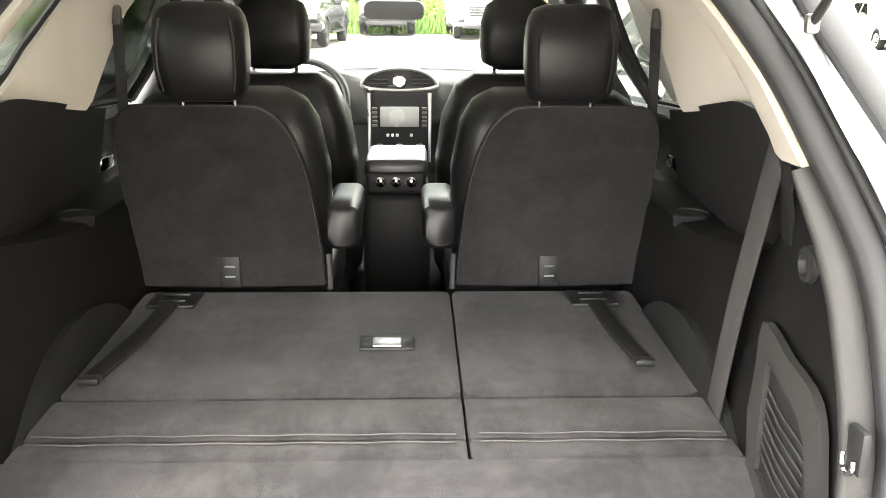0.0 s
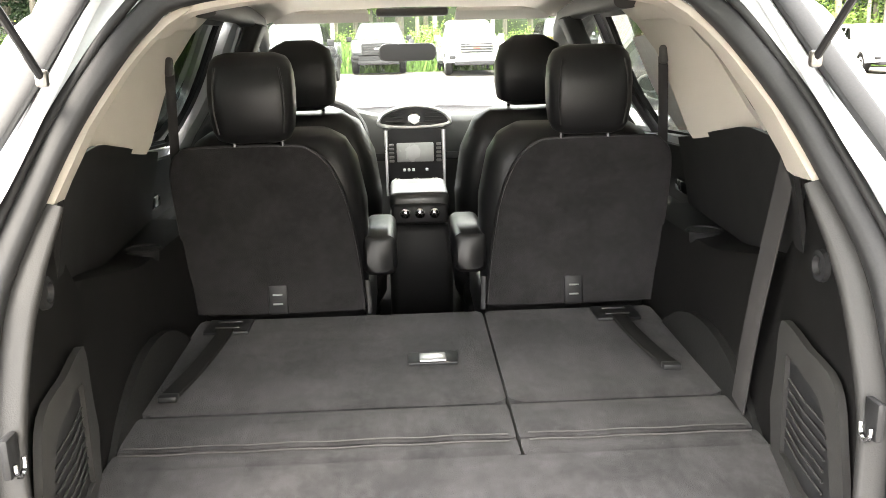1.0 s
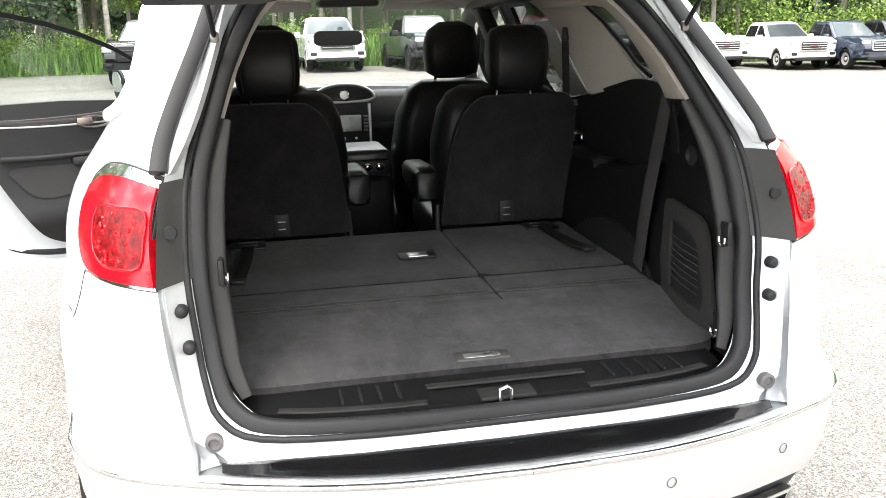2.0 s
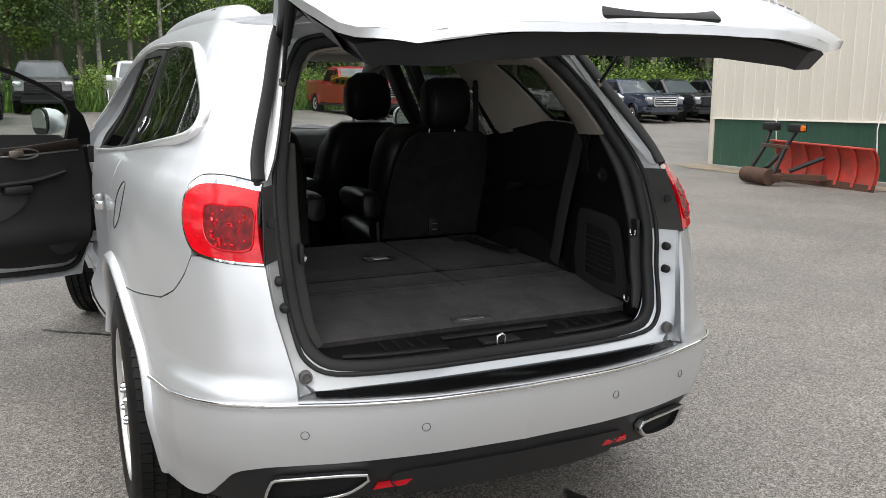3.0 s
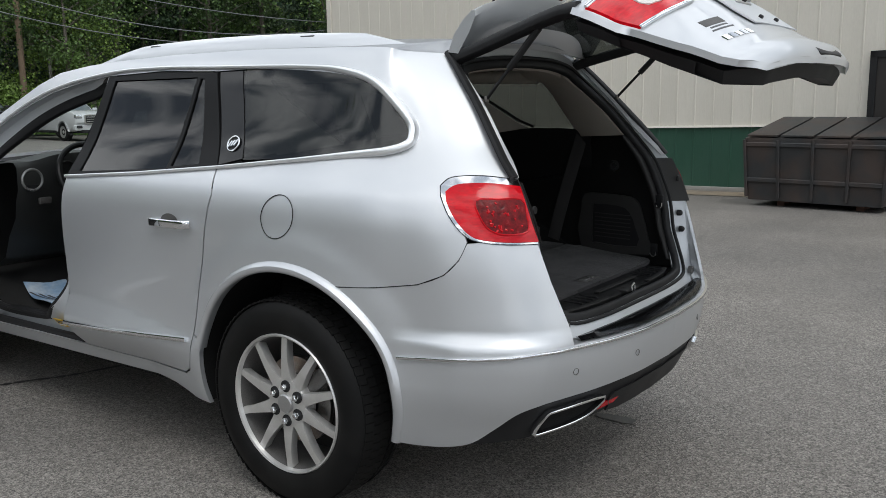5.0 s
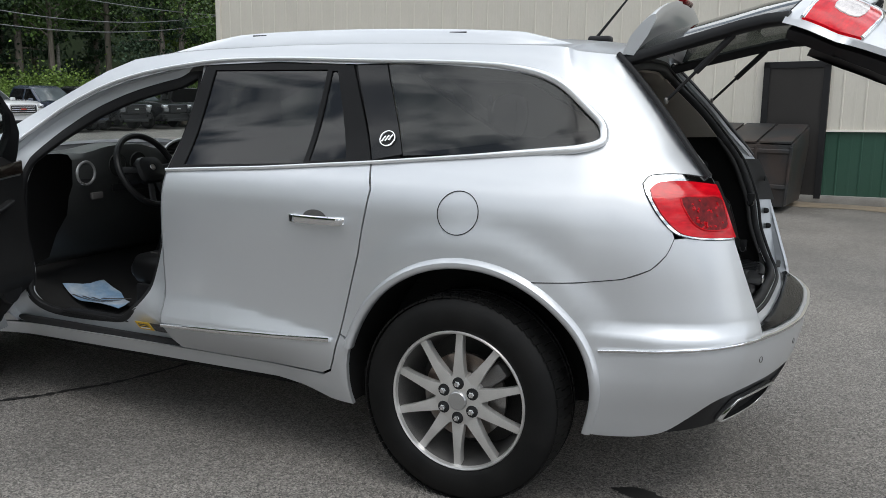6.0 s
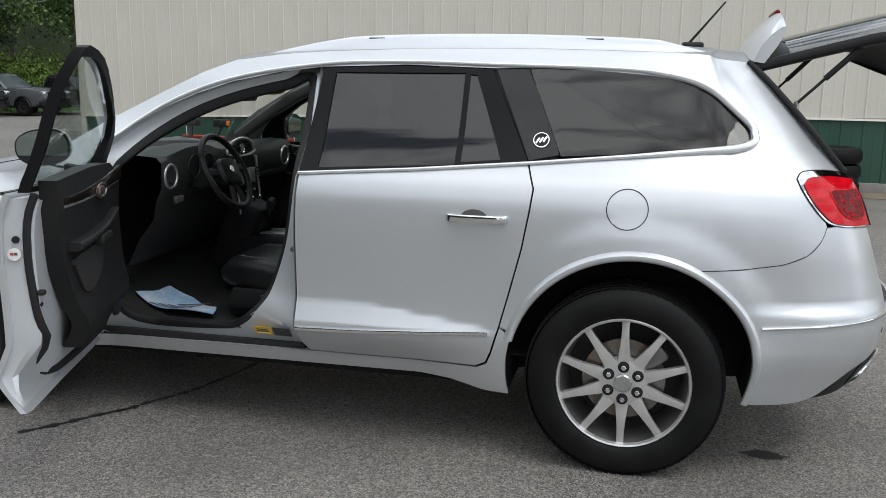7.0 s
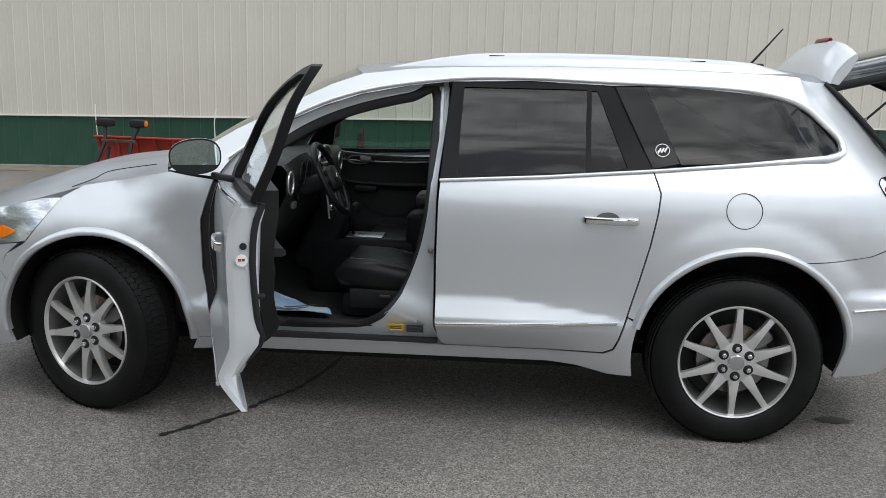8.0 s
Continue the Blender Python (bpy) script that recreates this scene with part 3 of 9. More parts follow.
for s in (-1, 1):
    # body side with roof rail and pillars
    outline = REAR_EDGE[:6] + arc(*ARCH[0.0], 18.5, 115, 18) + SEAM + FRONT_LAMP + LAMP_TOP + PILLAR[::-1] + ROOF_EDGE[::-1] + DLO_TOP[::-1]
    bm = bmnew()
    sheet(bm, outline + QUARTER_GLASS[1:-1], side_place(s), step=0.034, thick=0.018, true=True)
    body = part("body_side", bm, PAINT, car, "silver painted quarter panel and roof rail", angle=30)
    # sill panel under the doors
    bm = bmnew()
    sheet(bm, [(0.503, 0.575), (0.535, 0.465), (0.555, 0.417), (0.60, 0.393), (1.0, 0.391), (1.6, 0.391), (2.2, 0.384), (2.52, 0.38), (2.55, 0.318), (2.2, 0.322), (1.4, 0.328), (0.85, 0.332), (0.72, 0.322), (0.58, 0.292)] + arc(*ARCH[0.0], -13, 16.5, 6), lambda u, z, t: skin(u, z, s, t - 0.003 + 0.22 * max(0.0, 0.372 - z) * max(0.0, min(1.0, (u - 0.55) / 0.25))), step=0.03, thick=0.02, true=True)
    part("sill_panel", bm, PAINT, car, "silver rocker panel below the doors")
    # front wing
    bm = bmnew()
    wing = [(2.435, 1.135), (2.492, 0.95), (2.488, 0.72), (2.448, 0.50), (2.375, 0.39), (2.56, 0.38)] + arc(*ARCH[3.025], 182, 25, 20) + [(3.50, 0.66), (3.46, 0.74), (3.36, 0.80), (3.20, 1.02), (3.10, 1.075), (2.9, 1.11), (2.66, 1.16)]
    sheet(bm, wing, side_place(s), step=0.05, thick=0.015, true=True)
    part("front_wing", bm, PAINT, car, "silver front wing over the wheel")
    # rear bumper half, with the shoulder below the lamp
    bm = bmnew()
    bump = arc(*ARCH[0.0], 115.3, 188, 14) + smooth_line([(-0.535, 0.325), (-0.62, 0.322), (-0.76, 0.330), (-0.84, 0.352), (-0.90, 0.408), (-0.955, 0.462), (-1.02, 0.488), (-1.12, 0.502), (-1.44, 0.515), (-1.76, 0.515)], 4) + [ (-1.76, 0.688), (-1.44, 0.688), (-1.12, 0.69), (-1.10, 0.78), (-1.075, 0.90), (-1.06, 1.022)] + [(u, z - 0.004) for u, z in LAMP_LOW[::-1][1:]] + [(u, z - 0.0035) for u, z in SEAM[::-1]]
    sheet(bm, bump, side_place(s), step=0.022, thick=0.012, true=True)
    part("rear_bumper", bm, PAINT, car, "silver rear bumper cover")
    # black lower valance with the exhaust cut-out
    bm = bmnew()
    sheet(bm, [(-0.74, 0.345), (-0.84, 0.40), (-0.95, 0.50), (-1.1, 0.53), (-1.44, 0.54), (-1.76, 0.54), (-1.76, 0.40), (-1.5, 0.40), (-1.4, 0.384), (-1.2, 0.366), (-1.0, 0.352), (-0.90, 0.345), (-0.80, 0.338)],
          lambda u, z, t: skin(u, z, s, 0.012 + t), step=0.05, thick=0.02)
    part("lower_valance", bm, BLACK, car, "matt black lower bumper valance")
    # front bumper half
    bm = bmnew()
    sheet(bm, arc(*ARCH[3.025], 24, -12, 8) + [(3.6, 0.26), (4.0, 0.24), (4.65, 0.24), (4.65, 0.62), (4.3, 0.70), (3.9, 0.737), (3.6, 0.768), (3.40, 0.797), (3.465, 0.737), (3.50, 0.655)], side_place(s), step=0.06, thick=0.012, true=True)
    part("front_bumper", bm, PAINT, car, "silver front bumper")
    # headlamp
    bm = bmnew()
    sheet(bm, [(3.205, 1.015), (3.36, 0.81), (3.6, 0.77), (3.9, 0.74), (4.0, 0.80), (3.8, 0.90), (3.5, 0.965), (3.3, 1.01)], side_place(s), step=0.05, thick=0.02)
    hl = part("headlamp", bm, HEADLAMP, car, "clear headlamp with a silver reflector")
    bm = bmnew()
    sheet(bm, [(3.42, 0.850), (3.48, 0.818), (3.68, 0.790), (3.66, 0.845), (3.50, 0.875)], lambda u, z, t: skin(u, z, s, -0.004 + t), step=0.04, thick=0.006)
    part("turn_signal", bm, AMBER, hl, "amber front turn signal")
    bm = bmnew()
    sheet(bm, [(4.2, 0.45), (4.65, 0.45), (4.65, 0.72), (4.15, 0.72)], lambda u, z, t: skin(u, z, s, -0.01 + t), step=0.06, thick=0.02)
    part("grille", bm, BLACK_GLOSS, car, "dark radiator grille")
    # wheel arch lips: a rolled silver flare that runs out into the skin
    for a, a0, a1 in ((0.0, 15, 189), (3.025, -4, 182)):
        ac, az, ar = ARCH[a]
        bm = bmnew()
        rings = []
        for k in range(57):
            q = radians(a0 + (a1 - a0) * k / 56)
            low = max(0.0, (k - 36) / 20) if a == 0.0 else 0.0
            f = 1.0 - 0.55 * low * low
            rings.append([skin(ac + (ar + d) * math.cos(q), az + (ar + d) * math.sin(q), s, -h * f) for d, h in ((0.012, -0.030), (-0.008, -0.026), (-0.013, 0.003), (-0.012, 0.013), (-0.007, 0.019), (0.001, 0.0215), (0.011, 0.020), (0.019, 0.013), (0.025, 0.004), (0.027, -0.006))])
        loft(bm, rings)
        part("arch_flare", bm, PAINT, car, "silver wheel arch flare")
        bm = bmnew()
        ring = []
        edge = arc(ac, az, ar + 0.004, -12, 187, 28)
        for d in (0.02, 0.045):
            ring.append([skin(u, z, s, d) for u, z in edge])
        ring.append([Vector((s * 0.60, p.y, p.z)) for p in ring[1]])
        loft(bm, ring, cap=False, closed=False)
        bm.faces.new([bm.verts.new(p) for p in ring[2]])
        part("wheel_well", bm, WELL, car, "black wheel well liner")
    # chrome line round the side windows
    line = [(1.385, 1.172), (0.9, 1.203), (0.415, 1.243), (0.0, 1.283)] + smooth_line(uz((-0.36, 1.318), (-0.425, 1.335), (-0.448, 1.362), (-0.415, 1.425), (-0.305, 1.522), (-0.12, 1.597)) + [(0.12, 1.622), (0.60, 1.633), (0.98, 1.641), (1.36, 1.628), (1.78, 1.56), (2.10, 1.434), (2.38, 1.235)], 5)
    widths = [1.0 + 1.1 * max(0.0, min(1.0, (0.05 - u) / 0.35)) * (1 if z < 1.615 else 0.6) for u, z in line]
    bm = bmnew()
    sweep(bm, [skin(u, z, s, -0.005) for u, z in line], rounded(0.014, 0.019, 0.005, 3), up=(s, 0, 0), scale=widths)
    part("window_moulding", bm, BRIGHT, car, "chrome moulding round the side windows")
    # black backing behind the gap between door frame and pillar panel
    bm = bmnew()
    sheet(bm, [(0.30, 1.235), (0.47, 1.232), (0.66, 1.628), (0.46, 1.628)], lambda u, z, t: skin(u, z, s, 0.014 + t), step=0.06, thick=0.004)
    part("pillar_backing", bm, RUBBER, car, "black pillar backing")
    # rear quarter window
    bm = bmnew()
    sheet(bm, [(0.59, 1.612), (0.455, 1.614), (0.30, 1.277), (0.42, 1.252)], side_place(s), step=0.05, thick=0.006)
    ap = part("pillar_applique", bm, BLACK_GLOSS, car, "gloss black pillar panel")
    bm = bmnew()
    sheet(bm, [(0.448, 1.614)] + QUARTER_GLASS[7:-2] + [(0.0, 1.29), (0.293, 1.272)], side_place(s), step=0.05, thick=0.005)
    part("quarter_window", bm, TINT if s < 0 else TINT_DULL, car, "dark tinted rear quarter window")
    bm = bmnew()
    c = skin(0.377, 1.331, s, -0.003)
    bt = Matrix.Translation(c) @ Euler((0, radians(-28 * s), 0)).to_matrix().to_4x4()
    sweep(bm, [(s * 0.004, 0.031 * math.cos(a), 0.031 * math.sin(a)) for a in np.linspace(0, 2 * math.pi, 28, endpoint=False)], disc(0.0032, 6), closed=True, up=(1, 0, 0))
    bm.transform(bt)
    badge = part("badge", bm, CHROME, ap, "round chrome pillar badge")
    bm = bmnew()
    lathe(bm, [(0.0, 0.031), (s * 0.002, 0.030)], (0, 0, 0), 28)
    bm.transform(bt)
    part("badge_face", bm, BLACK, badge, "black badge face")
    for k in (-1, 0, 1):
        bm = bmnew()
        box(bm, (s * 0.006, 0.0145 * k, -0.003 * k), (0.005, 0.009, 0.030), 0.002, 1, Euler((radians(28), 0, 0)).to_matrix().to_4x4())
        bm.transform(bt)
        part("shield", bm, CHROME, badge)
    # fuel flap on the near side only
    if s < 0:
        bm = bmnew()
        pts = [skin(0.02 + 0.079 * math.cos(a), 1.084 + 0.077 * math.sin(a), s, -0.0015) for a in np.linspace(0, 2 * math.pi, 40, endpoint=False)]
        sweep(bm, pts, disc(0.0018, 6), closed=True, up=(s, 0, 0))
        part("fuel_flap_gap", bm, BLACK, car, "round gap of the fuel flap")
    # seams drawn by the panel gaps
    for seam in (SEAM,):
        bm = bmnew()
        sweep(bm, [skin(u, z, s, 0.0) for u, z in smooth_line(seam, 4)], disc(0.0012, 6), up=(s, 0, 0))
        part("panel_gap", bm, BLACK, car)
    # tail lamp
    bm = bmnew()
    sheet(bm, [(-1.06 + (u + 1.06) * 0.93, 1.085 + (z - 1.085) * 0.87) for u, z in LAMP], lambda u, z, t: skin(u, z, s, -0.012 + t), step=0.03, thick=0.03, true=True)
    lamp = part("tail_lamp", bm, LENS_RED, car, "red tail lamp lens wrapping the rear corner")
    pocket = smooth_line([(-0.862, 1.168), (-0.94, 1.172), (-1.018, 1.168), (-1.030, 1.12), (-1.026, 1.068), (-0.96, 1.061), (-0.915, 1.070), (-0.882, 1.10)], 3, True)
    # patch laid on the lens; its darker red gives the look of a shaded recess
    bm = bmnew()
    sheet(bm, pocket, lambda u, z, t: skin(u, z, s, -0.0135 + t), step=0.03, thick=0.006)
    refl = part("pocket_patch", bm, LENS_DEEP, lamp, "proud faceted patch darkened to look like a sunken bulb pocket")
    bm = bmnew()
    sweep(bm, [skin(u, z, s, -0.0135) for u, z in pocket], rounded(0.006, 0.003, 0.001, 2), closed=True, up=(s, 0, 0))
    part("pocket_rim", bm, LENS_RED, lamp, "bright red rim of the bulb pocket")
    facets = random.Random(7)
    for k in range(22):
        u, z = -0.895 - 0.12 * facets.random(), 1.073 + 0.088 * facets.random()
        bm = bmnew()
        c = skin(u, z, s, -0.0120)
        box(bm, c, (0.006, 0.006 + 0.010 * facets.random(), 0.005 + 0.008 * facets.random()), 0.0015, 1, Euler((facets.random() * 3, facets.random() - 0.5, facets.random() - 0.5)).to_matrix().to_4x4())
        part("facet", bm, LENS_RED, refl)
    bm = bmnew()
    sheet(bm, LAMP, lambda u, z, t: skin(u, z, s, -0.005 + t), step=0.03, thick=0.02, true=True)
    part("lamp_bezel", bm, CHROME, lamp, "chrome bezel of the tail lamp")
    bm = bmnew()
    sweep(bm, [skin(u, z, s, -0.002) for u, z in LAMP], disc(0.0032, 6), closed=True, up=(s, 0, 0))
    part("lamp_gap", bm, RUBBER, lamp, "dark gap round the lamp")
    # chrome strip on the bumper
    bm = bmnew()
    strip = [(u, 0.642 + 0.038 * min(1, max(0, (-0.5 - u) / 0.5))) for u in np.linspace(-0.51, -1.76, 26)]
    sweep(bm, [skin(u, z, s, -0.004) for u, z in strip], rounded(0.012, 0.016, 0.004, 2), up=(s, 0, 0))
    part("bumper_strip", bm, CHROME, car, "chrome strip along the bumper")
    # parking sensors
    for u, z in ((-1.135, 0.595), (-1.45, 0.60)):
        bm = bmnew()
        c = skin(u, z, s, -0.001)
        d = skin(u - 0.02, z, s) - skin(u + 0.02, z, s)
        n = Vector((d.y, -d.x, 0)).normalized() * (-1 if s < 0 else 1)
        m = n.to_track_quat("Z", "Y").to_matrix().to_4x4()
        pts = [c + m @ Vector((0.011 * math.cos(a), 0.011 * math.sin(a), 0)) for a in np.linspace(0, 2 * math.pi, 20, endpoint=False)]
        sweep(bm, pts, disc(0.0011, 5), closed=True, up=n)
        part("parking_sensor", bm, TRIM_MID, car, "round parking sensor")
    # exhaust tip: a chrome trapezoid frame
    bm = bmnew()
    tip = smooth_line([(-1.045, 0.378), (-1.06, 0.445), (-1.10, 0.462), (-1.30, 0.470), (-1.27, 0.415), (-1.20, 0.390), (-1.08, 0.374)], 3, True)
    sweep(bm, [skin(u, z, s, -0.004) for u, z in tip], rounded(0.010, 0.026, 0.004, 2), closed=True, up=(s * 0.4, -1, 0))
    ex = part("exhaust_tip", bm, CHROME, car, "chrome trapezoid exhaust tip")
    # no hollow here: a black sheet before the valance gives the shade inside
    bm = bmnew()
    sheet(bm, tip, lambda u, z, t: skin(u, z, s, 0.009 + t), step=0.05, thick=0.004)
    part("exhaust_hollow_shade", bm, WELL, ex, "matt black sheet standing for the dark hollow of the tip")
    bm = bmnew()
    sheet(bm, [(-1.325, 0.402), (-1.44, 0.412), (-1.43, 0.432), (-1.335, 0.425)], lambda u, z, t: skin(u, z, s, 0.004 + t), step=0.05, thick=0.008)
    part("reflector", bm, LENS_RED, car, "red bumper reflector")
    # roof rail
    bm = bmnew()
    ys = list(np.linspace(1.80, -0.26, 32))
    roof_z = spline([-0.5, -0.26, 0.2, 0.9, 1.4, 1.75], [1.66, 1.688, 1.715, 1.722, 1.700, 1.655])
    pts, sc = [], []
    for y in ys:
        e = min(1.0, (y + 0.30) / 0.25, (1.86 - y) / 0.6)
        pts.append(Vector((s * (0.525 - 0.02 * (1 - e)), y, roof_z(y) - 0.012 + 0.020 * e)))
        sc.append(0.35 + 0.65 * e)
    prof = [(-0.055, -0.04), (-0.052, 0.004), (-0.044, 0.020), (-0.028, 0.030), (-0.004, 0.034), (0.020, 0.031), (0.042, 0.021), (0.060, 0.005), (0.074, -0.014), (0.082, -0.04)]
    sweep(bm, pts, [(-x * s, z) for x, z in prof], up=(0, 0, 1), scale=sc)
    rail = part("roof_rail", bm, PAINT, car, "silver raised roof rail")
    for y in (0.2, 1.15):
        bm = bmnew()
        box(bm, (s * 0.566, y, roof_z(y) + 0.026), (0.010, 0.075, 0.008), 0.003)
        part("rail_slot", bm, BLACK, rail, "dark slot in the rail")

# centre filler of the lower valance and tow cover
bm = bmnew()
sheet(bm, smooth_line([(-0.30, 0.375), (0.30, 0.375), (0.36, 0.40), (0.38, 0.435), (0.30, 0.465), (-0.30, 0.465), (-0.38, 0.435), (-0.36, 0.40)], 3, True), lambda x, z, t: skin(-1.76 + abs(x) * 1.02, z, 1 if x >= 0 else -1, 0.004 + t), step=0.04, thick=0.012)
part("tow_cover", bm, BLACK, car, "black tow hook cover")

# roof skin
bm = bmnew()
mid_z = spline([-0.55, -0.45, -0.2, 0.2, 0.8, 1.36, 1.75, 1.9], [1.685, 1.70, 1.732, 1.748, 1.755, 1.735, 1.69, 1.66])


def roof_point(t, u):
    """t from -1 to 1 across the roof."""
    ez = float(np.interp(-u, [-q[0] for q in ROOF_EDGE] + [1.02], [q[1] for q in ROOF_EDGE] + [1.655]))
    e = skin(u, ez, 1)
    cz = max(mid_z(e.y), ez)
    bow = -0.07 * min(1, max(0, -e.y / 0.4)) + 0.12 * max(0, min(1, (e.y - 1.3) / 0.4))
    k = 1 - abs(t) ** 2.2
    return Vector((e.x * t, e.y + bow * (1 - t * t), ez + (cz - ez) * k))


loft(bm, [[roof_point(t, u) for t in np.linspace(-1, 1, 25)] for u in np.linspace(1.78, -1.02, 40)], closed=False, cap=False)
bmesh.ops.solidify(bm, geom=bm.faces[:], thickness=0.006)
part("roof", bm, PAINT, car, "silver roof skin")
bm = bmnew()
c = Vector((0.0, -0.215, mid_z(-0.215) + 0.004))
box(bm, c + Vector((0, 0, 0.008)), (0.06, 0.10, 0.03), 0.012, 3)
ant = part("antenna", bm, BLACK, car, "short black roof antenna")
bm = bmnew()
sweep(bm, [c + Vector((0, 0.02, 0.015)), c + Vector((0, -0.05, 0.10)), c + Vector((0, -0.135, 0.205))], disc(0.0055, 8), scale=[1.2, 1, 0.7])
part("mast", bm, BLACK, ant, "black antenna mast")

# bonnet
bm = bmnew()
bonnet_edge = [(2.66, 1.155), (2.9, 1.105), (3.1, 1.07), (3.25, 1.03), (3.5, 0.96), (3.75, 0.87), (3.92, 0.78)]
be = smooth_line(bonnet_edge, 4)
rows = []
for u, z in be:
    e = skin(u, z, 1)
    fr = (u - 2.66) / 1.26
    row = []
    for t in np.linspace(-1, 1, 21):
        k = 1 - abs(t) ** 2.4
        row.append(Vector((e.x * t, e.y + k * (0.17 - 0.13 * fr + 0.18 * fr ** 3), z + k * (0.055 + 0.03 * math.sin(math.pi * min(1, fr * 1.1))) + 0.012 * math.exp(-((abs(t) - 0.62) / 0.08) ** 2) * (1 - fr))))
    rows.append(row)
loft(bm, rows, closed=False, cap=False)
bmesh.ops.solidify(bm, geom=bm.faces[:], thickness=0.006)
bonnet = part("bonnet", bm, PAINT, car, "silver bonnet")
for s in (-1, 1):
    bm = bmnew()
    pts = smooth_line([(s * 0.72, 2.78, 1.178), (s * 0.735, 3.0, 1.140), (s * 0.76, 3.08, 1.100), (s * 0.86, 3.14, 1.07)], 5)
    sweep(bm, pts, disc(0.0025, 6))
    part("bonnet_gap", bm, BLACK, bonnet)
# cowl and windscreen
bm = bmnew()
loft(bm, [[Vector((0.80 * t, 2.64 + 0.18 * (1 - t * t) + d, 1.15 + h + 0.03 * (1 - t * t))) for t in np.linspace(-1, 1, 15)] for d, h in ((-0.10, -0.01), (0.02, 0.012), (0.05, -0.02))], closed=False, cap=False)
bmesh.ops.solidify(bm, geom=bm.faces[:], thickness=0.01)
part("cowl", bm, BLACK, car, "black cowl below the windscreen")
bm = bmnew()
rows = []
for k in np.linspace(0, 1, 12):
    u = 2.60 + (1.80 - 2.60) * k
    z = float(np.interp(u, [1.80, 1.93, 2.10, 2.36, 2.52, 2.60], [1.63, 1.585, 1.50, 1.365, 1.265, 1.205]))
    e = skin(u, z, 1)
    rows.append([Vector(((e.x - 0.015) * t, e.y + (0.15 - 0.07 * k) * (1 - t * t), z + (0.01 + 0.045 * k) * (1 - t * t))) for t in np.linspace(-1, 1, 15)])
loft(bm, rows, closed=False, cap=False)
ws = part("windscreen", bm, CLEAR, car, "clear laminated windscreen")


def screen_at(t, k, back):
    """A point on the inside of the windscreen: t across, k up from its foot."""
    u = 2.60 + (1.80 - 2.60) * k
    z = float(np.interp(u, [1.80, 1.93, 2.10, 2.36, 2.52, 2.60], [1.63, 1.585, 1.50, 1.365, 1.265, 1.205]))
    e = skin(u, z, 1)
    return Vector(((e.x - 0.015) * t, e.y + (0.15 - 0.07 * k) * (1 - t * t) - 0.010 - back, z + (0.01 + 0.045 * k) * (1 - t * t) - 0.008 - back))


bm = bmnew()
sheet(bm, [(0.80 + 0.13 * math.cos(a), 0.58 + (0.075 if math.sin(a) > 0 else 0.045) * math.sin(a)) for a in np.linspace(0, 2 * math.pi, 28, endpoint=False)], screen_at, step=0.03, thick=0.001)
sticker = part("price_sticker", bm, YELLOW, ws, "orange-yellow oval sticker at the top of the windscreen")
for k in range(4):
    bm = bmnew()
    t0 = 0.712 + 0.046 * k
    sheet(bm, [(t0, 0.565), (t0 + 0.026, 0.565), (t0 + 0.026, 0.615), (t0, 0.615)], lambda t, q, d: screen_at(t, q, d + 0.002), step=0.03, thick=0.001)
    part("print_bar", bm, INK, sticker, "dark printed bar")



